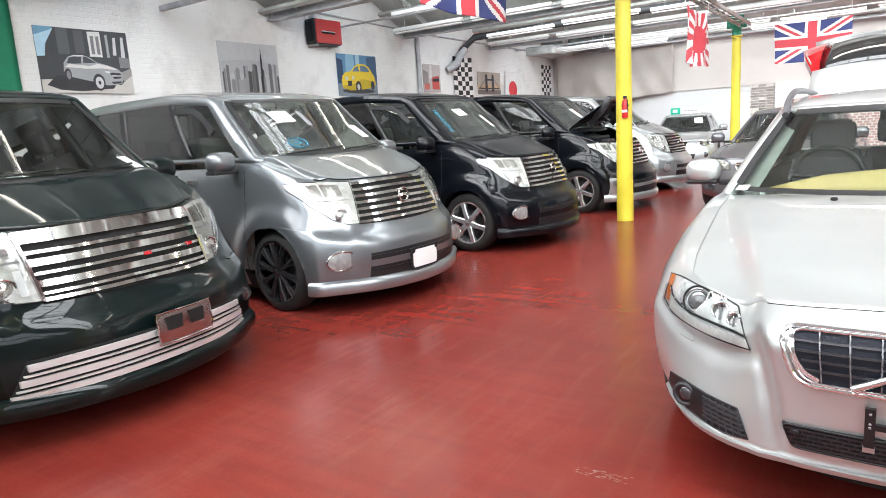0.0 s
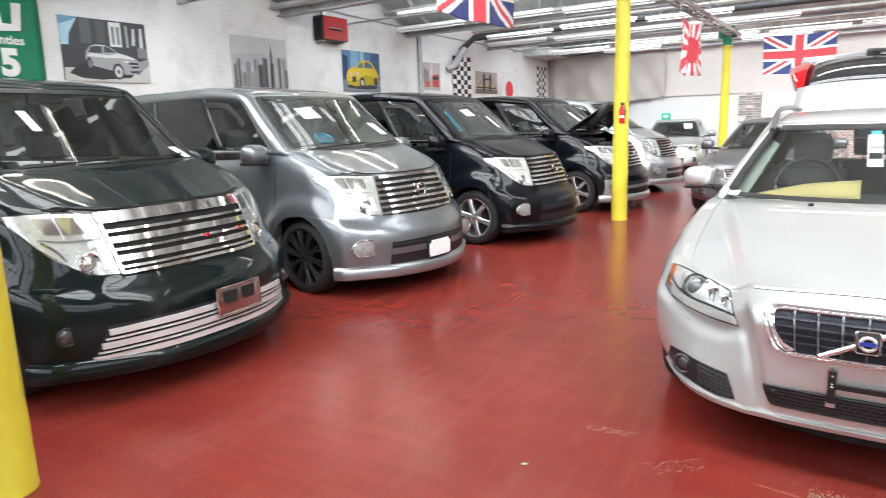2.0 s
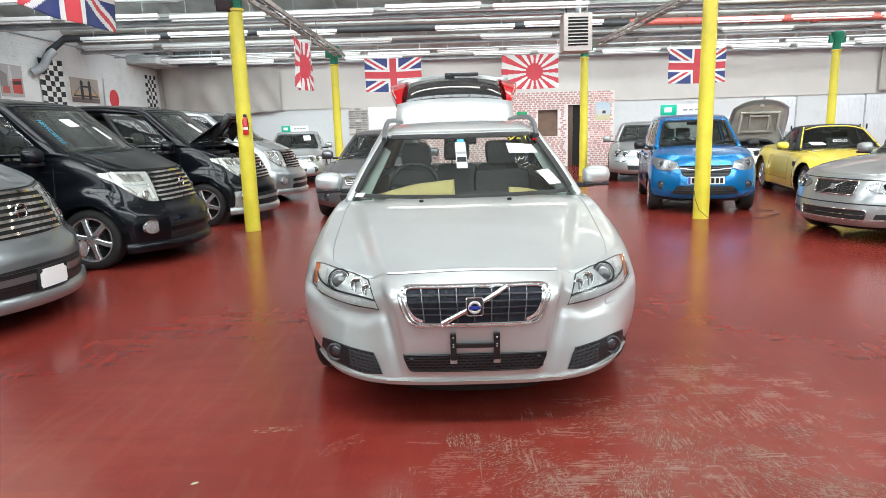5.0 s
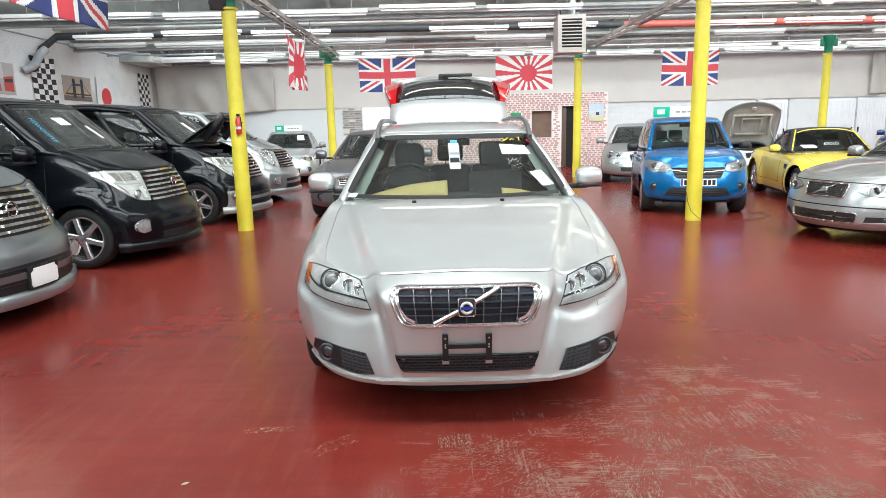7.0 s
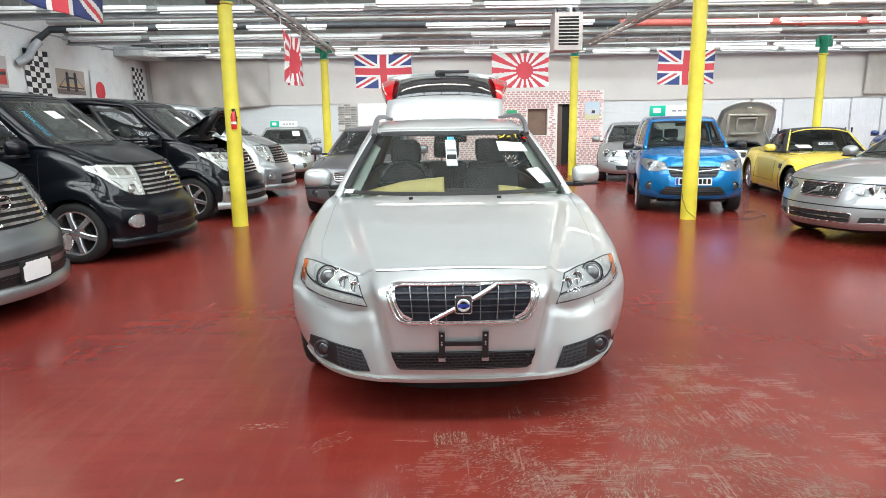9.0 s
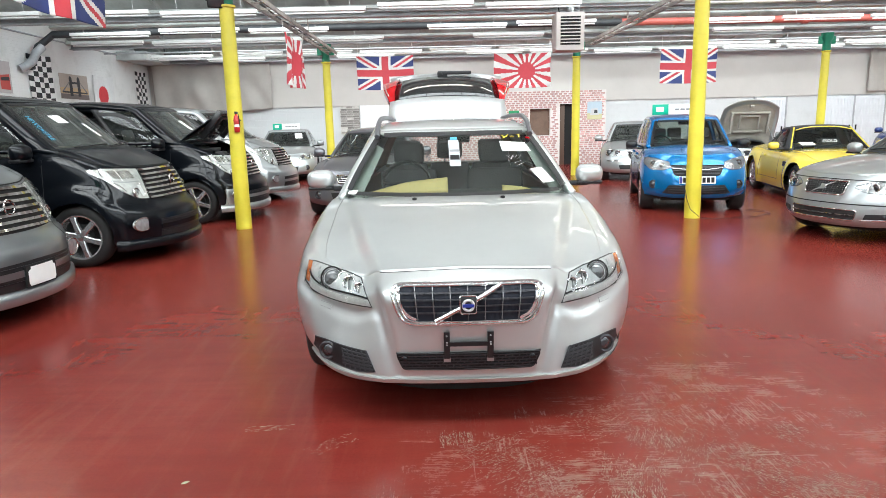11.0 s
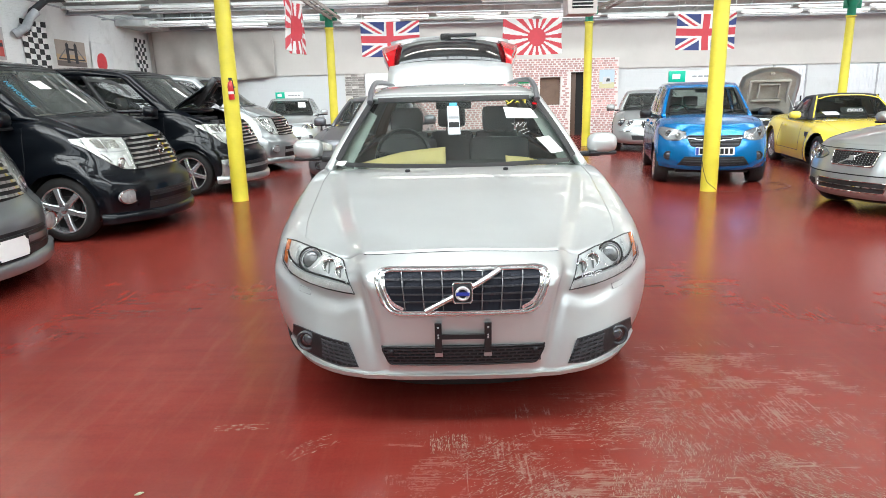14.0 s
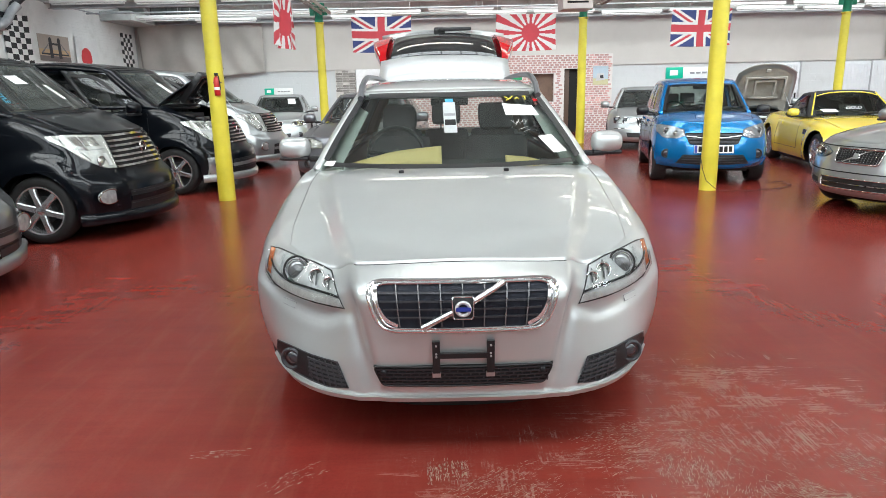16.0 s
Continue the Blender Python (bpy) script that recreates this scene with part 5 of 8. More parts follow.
bpy.data.objects.remove(gate)
gate = gate_panel("tailgate", prof, 0.64, 0.62, mat("pale_gate_paint", (0.43, 0.435, 0.435), 0.3, 0.1, 0.8, 0.05, 2), root, "raised tailgate, pale upper skin", 0.05)
gate_panel("gate_glass", prof2, 0.60, 0.55, mat("gate_glass_black", (0.012, 0.013, 0.014), 0.06, 0, 1.0, 0.1, 3), gate, "dark tailgate glass", 0.03)
gate_panel("gate_lower_skin", prof3, 0.66, 0.60, M_SILVER, gate, "silver lower skin of the tailgate", 0.05)
for s in (-1, 1):
    v, f = [], []
    for y, z, x0, x1 in ((4.46, 1.63, 0.58, 0.615), (4.56, 1.74, 0.585, 0.665), (4.72, 1.84, 0.575, 0.72), (4.90, 1.915, 0.555, 0.745), (5.02, 1.94, 0.545, 0.70)):
        v += [(s * x0, y, z + 0.045), (s * x1, y + 0.03, z + 0.0), (s * x1, y + 0.06, z - 0.06), (s * x0, y + 0.05, z - 0.03)]
    for j in range(4):
        for k in range(4):
            f.append((4 * j + k, 4 * j + (k + 1) % 4, 4 * j + 4 + (k + 1) % 4, 4 * j + 4 + k))
    f += [(0, 1, 2, 3), (16, 17, 18, 19)]
    lamp = link_mesh("tail_lamp", v, f, M_RED, gate, "red tail lamp")
    tube("lamp_strip", [(s * 0.655, 4.60, 1.765), (s * 0.70, 4.74, 1.845), (s * 0.712, 4.86, 1.895)], 0.008, M_LAMPB, lamp, "clear strip")
box("rear_wiper", (-0.05, 4.93, 2.02), (0.30, 4.99, 2.055), M_BLACK, gate, "black rear wiper", 0.012)
box("wiper_boss", (-0.10, 4.95, 2.0), (0.02, 5.05, 2.06), M_BLACK, gate, "", 0.02)


# ---- papers and marks on the windscreens ----
def on_screen(car, name, label, cat, pts, material, off=0.004):
    """A sheet stuck on the windscreen: corners as (x, z) seen from the front, clockwise from top left."""
    r, b, s1, c1, _ = car
    (a, bq, c, d) = pts
    ob = c1.patch(name, "front", [a, bq], [d, c], material, None, "", 6, 4, off, 0.003)
    ob.matrix_world = r.matrix_world
    return tagged(ob, label, cat)


def scrawl(car, name, label, pts, width, material):
    """Hand strokes on the glass."""
    r, b, s1, c1, _ = car
    ob = new(name)
    tagged(ob, label, "marking")
    ob.matrix_world = r.matrix_world
    for stroke in pts:
        v3 = [c1.on("front", x, z, 0.006) for x, z in stroke]
        tube("stroke", v3, width, material, ob, "", 5)
    return ob


tag_ = on_screen(hero, "window_ticket", "grey and white ticket hanging on the windscreen", "ticket", [(-0.045, 1.325), (0.03, 1.325), (0.035, 1.16), (-0.04, 1.16)], M_TICKET)
ck.patch("ticket_head", "front", [(-0.03, 1.345), (0.02, 1.345)], [(-0.03, 1.325), (0.02, 1.325)], M_BLUEINK, tag_, "", 3, 2, 0.005, 0.003)
ck.patch("ticket_print", "front", [(-0.038, 1.262), (0.028, 1.262)], [(-0.037, 1.248), (0.029, 1.248)], M_GREY, tag_, "", 3, 2, 0.006, 0.003)
ck.patch("ticket_print", "front", [(-0.035, 1.228), (0.028, 1.228)], [(-0.035, 1.198), (0.029, 1.198)], M_DARK, tag_, "", 3, 2, 0.006, 0.003)
on_screen(hero, "paper_sheet", "white paper sheet stuck to the windscreen", "paper", [(0.325, 1.312), (0.515, 1.296), (0.548, 1.238), (0.335, 1.246)], M_PAPER)
on_screen(hero, "paper_sheet", "small white paper leaning in the windscreen", "paper", [(0.505, 1.128), (0.592, 1.134), (0.66, 1.048), (0.575, 1.043)], M_PAPER)
on_screen(hero, "paper_label", "small white label low on the windscreen", "label", [(-0.715, 1.018), (-0.655, 1.022), (-0.665, 1.000), (-0.725, 0.998)], M_PAPER)
on_screen(hero, "red_sticker", "small red sticker at the windscreen top", "sticker", [(0.53, 1.338), (0.562, 1.336), (0.566, 1.320), (0.534, 1.322)], M_RED)
scrawl(hero, "yellow_mark", "yellow hand-drawn marks on the windscreen", [[(0.35, 1.35), (0.37, 1.335), (0.40, 1.352)], [(0.355, 1.33), (0.385, 1.34)], [(0.41, 1.335), (0.425, 1.342), (0.44, 1.334)], [(0.465, 1.35), (0.485, 1.352), (0.480, 1.33)]], 0.004, M_YELLOWINK)
scrawl(hero, "pale_mark", "pale scribbled writing on the windscreen", [[(0.36 + 0.014 * k, 1.215 - 0.012 * (k % 3)), (0.372 + 0.014 * k, 1.205 - 0.012 * (k % 2)), (0.38 + 0.014 * k, 1.216 - 0.01 * (k % 2))] for k in range(7)] + [[(0.40, 1.165), (0.46, 1.18)], [(0.42, 1.15), (0.47, 1.165)]], 0.0013, M_WHITEINK)


def curled_card(label, x0, x1, rise, lean, y0, z0, side):
    """A bent sheet lying on the dashboard, its upper edge rising toward one end, with a pale printed foot."""
    up = curve((0.0, 0.10), (0.25, 0.45), (0.55, 0.78), (1.0, 1.0))
    v, f, fv, ff = [], [], [], []
    n = 18
    for i in range(n + 1):
        t = i / n
        x = x0 + (x1 - x0) * t
        h = rise * up(t if side > 0 else 1 - t)
        foot = 0.16 * rise
        for k in range(5):
            q = k / 4
            v.append((x, y0 + lean * q + 0.025 * math.sin(math.pi * t) * (1 - q), z0 + foot * 0.9 + (h - foot * 0.6) * q ** 0.9))
        for k in range(2):
            fv.append((x, y0 - 0.012 - 0.016 * (1 - k) + 0.025 * math.sin(math.pi * t), z0 + foot * 0.95 * k))
    for i in range(n):
        for k in range(4):
            a = i * 5 + k
            f.append((a, a + 5, a + 6, a + 1))
        a = 2 * i
        ff.append((a, a + 2, a + 3, a + 1))
    ob = link_mesh("yellow_card", v, f, M_CARD)
    tagged(ob, label, "card")
    ob.matrix_world = root.matrix_world
    ob.modifiers.new("thickness", "SOLIDIFY").thickness = 0.003
    pf = link_mesh("printed_foot", fv, ff, M_PAPER, ob, "pale printed lower edge")
    pf.modifiers.new("thickness", "SOLIDIFY").thickness = 0.003


curled_card("curled yellow card lying on the dashboard", -0.60, -0.06, 0.105, 0.10, 1.315, 0.985, 1)
curled_card("yellow card edge on the dashboard", 0.30, 0.56, 0.055, 0.05, 1.345, 0.98, -1)


# ---- minivans ----
def van_lip(car, material):
    """A spoiler lip that follows the foot of the bumper from wheel arch to wheel arch."""
    r, b, s1, c1, h = car
    k = min(range(len(b.C)), key=lambda q: abs(b.C[q] - 0.09))
    na = len(b.A)
    at = {key: n for n, key in enumerate(b.key)}
    flank = [j for j in range(1, len(b.B)) if b.co[at[0, j, k]].y < 0.47]
    path = [b.co[at[0, j, k]] for j in reversed(flank)] + [b.co[at[i, 0, k]] for i in range(na)] + [b.co[at[na - 1, j, k]] for j in flank]
    path = [Vector((p.x, p.y, 0)) for p in path]
    v, f = [], []
    rows = ((-0.02, 0.285), (0.022, 0.268), (0.036, 0.248), (0.038, 0.185), (0.026, 0.168), (-0.05, 0.162))
    for i, p in enumerate(path):
        d = (path[min(i + 1, len(path) - 1)] - path[max(i - 1, 0)]).normalized()
        o = Vector((d.y, -d.x, 0))
        for off, z in rows:
            q = p + o * off
            v.append((q.x, q.y, z + 0.012 * abs(p.x)))
    m = len(rows)
    for i in range(len(path) - 1):
        for q in range(m - 1):
            a = i * m + q
            f.append((a, a + 1, a + m + 1, a + m))
    f += [tuple(range(m))[::-1], tuple((len(path) - 1) * m + q for q in range(m))]
    link_mesh("bumper_lip", v, f, material, r, "front spoiler lip")


def van_face(car, paint, style):
    r, b, s1, c1, h = car
    gt, gb = (0.490, 0.470) if style == "chrome" else (0.428, 0.485)
    top = [(gt, 1.036), (0.62, 1.052), (0.74, 1.058), (0.835, 1.050)]
    bot = [(gb + 0.004, 0.706), (0.575, 0.712), (0.665, 0.760), (0.775, 0.880), (0.838, 1.0)]
    headlight(s1, r, top, bot, [(0.595, 0.780, 0.050, 0)], None, M_CREAM, True, 0.6)
    for s in (-1, 1):
        f = (lambda p: p) if s > 0 else flip
        s1.patch("lamp_reflector", "front", f([(0.53, 1.018), (0.62, 1.026), (0.74, 1.030)]), f([(0.53, 0.935), (0.62, 0.935), (0.72, 0.945)]), M_LAMPD, r, "silver lamp reflector", 8, 4, 0.008)
        s1.patch("lamp_reflector", "front", f([(0.515, 0.860), (0.545, 0.860)]), f([(0.515, 0.740), (0.545, 0.738)]), M_BRIGHT, r, "silver lamp reflector", 4, 4, 0.008)
        s1.strip("lamp_divider", "front", f([(0.50, 0.900), (0.62, 0.898), (0.76, 0.920)]), 0.010, M_GREY, r, "", 10, 0.007, 0.01)
        s1.strip("lamp_divider", "front", f([(0.66, 1.035), (0.655, 0.915)]), 0.008, M_BRIGHT, r, "", 6, 0.009, 0.01)
        s1.strip("lamp_divider", "front", f([(0.68, 0.80), (0.705, 0.855), (0.75, 0.905)]), 0.012, M_CHROME, r, "", 8, 0.009, 0.01)
    if style == "chrome":
        g = s1.patch("grille", "front", [(-gt, 1.030), (0, 1.036), (gt, 1.030)], [(-gb, 0.700), (0, 0.692), (gb, 0.700)], M_DARK, r, "chrome barred grille", 22, 8, 0.004)
        for z, w in ((1.005, 0.058), (0.932, 0.016), (0.884, 0.034), (0.832, 0.014), (0.784, 0.032), (0.738, 0.014), (0.708, 0.018)):
            x = gt + (gb - gt) * (1.030 - z) / 0.33 - 0.006
            s1.strip("grille_bar", "front", [(-x, z), (0, z + 0.006), (x, z)], w, M_CHROME, g, "broad chrome bar", 22, 0.022, 0.03)
        for s in (-1, 1):
            s1.strip("grille_side", "front", [(s * gt, 1.030), (s * gb, 0.700)], 0.014, M_CHROME, g, "", 10, 0.024, 0.03)
        s1.patch("red_badge", "front", [(0.06, 0.842), (0.10, 0.842)], [(0.06, 0.824), (0.10, 0.824)], M_RED, g, "small red badge", 2, 2, 0.03)
        s1.patch("red_badge", "front", [(0.36, 0.842), (0.40, 0.842)], [(0.36, 0.824), (0.40, 0.824)], M_RED, g, "small red badge", 2, 2, 0.03)
        lo = s1.patch("lower_grille", "front", [(-0.62, 0.455), (0, 0.470), (0.62, 0.455)], [(-0.70, 0.272), (0, 0.265), (0.70, 0.272)], M_DARK, r, "dark lower air intake", 22, 6, 0.004)
        for z, w, x in ((0.432, 0.032, 0.62), (0.395, 0.009, 0.638), (0.360, 0.032, 0.655), (0.325, 0.009, 0.67), (0.290, 0.030, 0.69)):
            s1.strip("chrome_bar", "front", [(-x, z - 0.012), (-0.4, z), (0, z + 0.006), (0.4, z), (x, z - 0.012)], w, M_BRIGHT, lo, "brushed chrome bumper bar", 26, 0.018, 0.03)
        pl = s1.patch("plate_holder", "front", [(-0.06, 0.535), (0.285, 0.535)], [(-0.06, 0.375), (0.285, 0.375)], M_DCHROME, r, "empty chrome plate holder with cut-outs", 10, 5, 0.048, 0.012)
        for x in (-0.015, 0.130):
            s1.patch("holder_slot", "front", [(x, 0.510), (x + 0.11, 0.510)], [(x + 0.01, 0.440), (x + 0.10, 0.440)], M_DARK, pl, "", 4, 3, 0.052, 0.004)
        s1.ring("holder_rim", "front", [(-0.06, 0.535), (0.285, 0.535), (0.285, 0.375), (-0.06, 0.375)], 0.006, M_CHROME, pl, "", 0.052)
        for s in (-1, 1):
            torus_on(s1, "fog_ring", "front", s * 0.79, 0.425, 0.047, 0.007, M_BLACK, r, "", 0.006)
            disc_on(s1, "fog_light", "front", s * 0.79, 0.425, 0.043, M_LENS, r, "clear fog lamp", 0.004)
        lipm = paint
    else:
        g = s1.patch("grille", "front", [(-gt, 1.032), (0, 1.038), (gt, 1.032)], [(-gb, 0.70), (0, 0.69), (gb, 0.70)], M_DARK, r, "chrome slatted grille", 18, 6, 0.004)
        for k in range(7):
            z, x = 1.014 - 0.050 * k, 0.427 + 0.0093 * k
            s1.strip("grille_bar", "front", [(-x, z), (0, z + 0.008), (x, z)], 0.021, M_CHROME, g, "", 20, 0.022, 0.03)
        torus_on(s1, "badge_ring", "front", 0, 0.878, 0.055, 0.010, M_CHROME, g, "round chrome badge", 0.034)
        s1.strip("badge_bar", "front", [(-0.066, 0.878), (0.066, 0.878)], 0.020, M_CHROME, g, "", 4, 0.040, 0.02)
        trim = M_MIDSILVER if style == "open" else paint
        lo = s1.patch("lower_grille", "front", [(-0.50, 0.475), (0, 0.485), (0.50, 0.475)], [(-0.52, 0.285), (0, 0.28), (0.52, 0.285)], M_BLACK, r, "black lower air intake", 18, 6, 0.004)
        s1.strip("intake_bar", "front", [(-0.51, 0.395), (0, 0.40), (0.51, 0.395)], 0.05, trim, lo, "painted bar across the intake", 18, 0.014, 0.03)
        for z in (0.45, 0.34):
            s1.strip("mesh_bar", "front", [(-0.5, z), (0.5, z)], 0.012, M_MESH, lo, "", 18, 0.012, 0.02)
        for s in (-1, 1):
            torus_on(s1, "fog_ring", "front", s * 0.715, 0.445, 0.072, 0.007, M_CHROME, r, "chrome ring round the fog lamp", 0.024, 1, 0.5, 1.8)
            disc_on(s1, "fog_light", "front", s * 0.715, 0.445, 0.069, M_FOGGLASS, r, "clear fog lamp", 0.022, 1, 0.12, 0.5, 1.8)
        if style == "grey":
            pl = s1.patch("number_plate", "front", [(-0.165, 0.455), (0.165, 0.455)], [(-0.165, 0.285), (0.165, 0.285)], M_DARK, r, "blank white covered number plate", 8, 4, 0.030, 0.02)
            s1.patch("plate_cover", "front", [(-0.12, 0.442), (0.12, 0.442)], [(-0.14, 0.296), (0.14, 0.296)], M_PAPER, pl, "torn white paper cover", 8, 4, 0.034, 0.004)
            for s in (-1, 1):
                s1.patch("plate_cover", "front", [(s * 0.12, 0.425), (s * 0.148, 0.41)], [(s * 0.135, 0.31), (s * 0.148, 0.31)], M_PAPER, pl, "", 2, 3, 0.034, 0.004)
        lipm = M_LIPGREY if style == "grey" else M_MIDSILVER if style in ("open", "silver") else paint
    van_lip(car, lipm)
    if style in ("grey", "silver"):
        for s in (-1, 1):
            s1.strip("lip_slot", "front", [(s * 0.46, 0.228), (s * 0.70, 0.232)], 0.024, M_DARK, r, "", 6, 0.047, 0.01)
    if style == "open":
        for s in (-1, 1):
            s1.patch("bumper_skin", "front", [(s * 0.53, 0.53), (s * 0.70, 0.53), (s * 0.86, 0.53)], [(s * 0.53, 0.27), (s * 0.70, 0.27), (s * 0.86, 0.28)], M_MIDSILVER, r, "silver lower bumper", 12, 6, 0.006)
    nk = len(b.C) - 1
    lip_ = sorted((n for n, k in enumerate(b.key) if k[1] == 0 and k[2] == nk and abs(b.A[k[0]]) < 0.86), key=lambda n: b.co[n].x)
    tube("bonnet_gap", [b.co[n] + Vector((0, -0.003, 0.002)) for n in lip_], 0.006, M_DARK, r, "dark gap along the bonnet's front edge", 6)
    # dark rain guard and chrome line over the front window
    for s in (-1, 1):
        s1.strip("side_crease", "side", [(0.35, 0.66), (0.8, 0.72), (1.2, 0.66)], 0.014, paint, r, "", 14, 0.006, 0.02, s)
        c1.strip("rain_guard", "side", [(1.66, 1.50), (1.82, 1.625), (1.97, 1.70), (2.3, 1.72)], 0.045, M_BLACK, r, "smoked rain guard", 10, 0.012, 0.012, s)


van_face(vans[0], M_GREENBLACK, "chrome")
van_face(vans[1], M_GREYP, "grey")
van_face(vans[2], M_BLACKP, "plain")
van_face(vans[3], M_BLACKP, "open")
van_face(vans[4], M_MIDSILVER, "silver")


def raise_bonnet(car, yc, zc, angle, lining, label, back=0.0, bend=1.0):
    r, b, s1, c1, h = car
    for v in h.data.vertices:
        v.co.z = zc + (v.co.z - zc) * bend
    h.matrix_basis = Matrix.Translation((0, yc + back, zc)) @ Matrix.Rotation(-radians(angle), 4, "X") @ Matrix.Translation((0, -yc, -zc))
    tagged(h, label)
    bm = bmesh.new()
    xs = [v.co.x for v in h.data.vertices]
    w = max(xs)
    bm.from_mesh(h.data)
    for v in bm.verts:
        v.co.x *= 0.86
        v.co.y = yc - 0.06 + (v.co.y - yc) * 0.84
        v.co.z -= 0.022
    part("bonnet_lining", bm, lining, h, "padded lining under the bonnet")
    for x0, x1, y0, y1 in ((-0.62, 0.62, 0.72, 0.68), (-0.5, 0.5, 0.24, 0.20), (-0.66, -0.60, 0.72, 0.20), (0.60, 0.66, 0.72, 0.20), (-0.34, -0.30, 0.62, 0.30), (0.30, 0.34, 0.62, 0.30), (-0.34, 0.34, 0.64, 0.60), (-0.07, 0.07, 0.90, 0.84)):
        box("bonnet_rib", (x0 * w, yc - y0, zc - 0.10 - 0.16 * y0), (x1 * w, yc - y1, zc - 0.045 - 0.10 * y0), lining, h, "", 0.012)
    bm = bmesh.new()
    W2 = w * 0.95
    add_box(bm, (-W2, 0.22, 0.5), (W2, yc - 0.02, 0.62))
    rnd = random.Random(5)
    for k in range(16):
        x, y = rnd.uniform(-W2 + 0.15, W2 - 0.15), rnd.uniform(0.3, yc - 0.2)
        add_box(bm, (x - 0.1, y - 0.07, 0.6), (x + 0.1, y + 0.07, rnd.uniform(0.72, zc - 0.14)), 0.02)
    part("engine_bay", bm, M_BLACK, r, "dark engine bay with covers")
    tube("bonnet_stay", [(w * 0.7, 0.3, zc - 0.22), (w * 0.62, yc - 0.45 * math.cos(radians(angle)) - 0.02, zc + 0.45 * math.sin(radians(angle)))], 0.006, M_GALV, r, "thin bonnet stay")


raise_bonnet(vans[3], 1.0, 1.27, 50, mat("gloss_black_lining", (0.02, 0.02, 0.022), 0.22, 0, 0.3, 0.2, 6, 0.5, 9), "raised black bonnet", 0.10, 0.6)
raise_bonnet(CARS["open"], 1.18, 0.93, 72, mat("bonnet_felt", (0.36, 0.34, 0.30), 0.85, 0, 0, 0.15, 5, 0.3, 60), "raised silver bonnet")

# notes and marks on the minivans' windscreens
on_screen(vans[1], "paper_sheet", "white paper behind the grey minivan's windscreen", "paper", [(-0.38, 1.66), (-0.18, 1.665), (-0.16, 1.56), (-0.36, 1.555)], M_PAPER)
on_screen(vans[1], "paper_sheet", "pale green note behind the grey minivan's windscreen", "paper", [(0.42, 1.50), (0.55, 1.50), (0.62, 1.38), (0.50, 1.38)], M_PAPER)
on_screen(vans[1], "paper_label", "small white label at the windscreen's edge", "label", [(-0.70, 1.275), (-0.62, 1.28), (-0.61, 1.245), (-0.69, 1.24)], M_PAPER)
on_screen(vans[1], "window_ticket", "grey ticket hanging on the windscreen", "ticket", [(-0.08, 1.66), (-0.03, 1.66), (-0.02, 1.52), (-0.07, 1.52)], M_GREY)
ok = scrawl(vans[1], "ok_mark", "blue oval OK mark drawn on the windscreen", [[(-0.35 + 0.085 * math.cos(t), 1.37 + 0.042 * math.sin(t)) for t in np.linspace(0, 6.2, 20)]], 0.0045, M_BLUEINK)
pk = vans[1][3].on("front", -0.35, 1.37, 0.010)
text_mesh("letters", "OK", 0.075, M_BLUEINK, ok, Matrix.Translation(pk) @ pose(0, 0, 0, 46, 0, 0))
mark = new("blue_mark")
tagged(mark, "blue hand-painted word down the windscreen's edge", "marking")
mark.matrix_world = vans[2][0].matrix_world
son = vans[2][3].on
tx, tz = son("front", -0.50, 1.50, 0.0) - son("front", -0.60, 1.50, 0.0), son("front", -0.58, 1.56, 0.0) - son("front", -0.58, 1.44, 0.0)
nrm = tx.cross(tz).normalized()
run = (son("front", -0.655, 1.34, 0.0) - son("front", -0.575, 1.66, 0.0)).normalized()
rise_ = nrm.cross(run).normalized()
mid_ = son("front", -0.60, 1.50, 0.008)
text_mesh("letters", "NEWCASTLE", 0.072, M_BLUEINK, mark, Matrix.Translation(mid_) @ Matrix((run, rise_, nrm)).transposed().to_4x4(), bold=0.0)
on_screen(vans[2], "paper_sheet", "white paper behind the black minivan's windscreen", "paper", [(-0.28, 1.64), (-0.10, 1.645), (-0.08, 1.56), (-0.26, 1.555)], M_PAPER)
on_screen(vans[2], "round_sticker", "blue round sticker low on the windscreen", "sticker", [(-0.42, 1.26), (-0.34, 1.26), (-0.34, 1.22), (-0.42, 1.22)], M_BLUEINK)
on_screen(vans[2], "window_ticket", "white ticket in the windscreen", "ticket", [(0.15, 1.55), (0.22, 1.55), (0.24, 1.40), (0.17, 1.40)], M_PAPER)
on_screen(vans[0], "window_ticket", "grey and white ticket on the dark minivan's windscreen", "ticket", [(-0.315, 1.63), (-0.265, 1.63), (-0.255, 1.50), (-0.305, 1.50)], M_PAPER)
on_screen(vans[0], "paper_label", "white label at the far edge of the windscreen", "label", [(0.56, 1.36), (0.64, 1.36), (0.72, 1.28), (0.64, 1.28)], M_PAPER)
on_screen(vans[3], "paper_sheet", "white ticket in the black minivan's windscreen", "paper", [(-0.1, 1.6), (0.02, 1.6), (0.04, 1.45), (-0.08, 1.45)], M_PAPER)


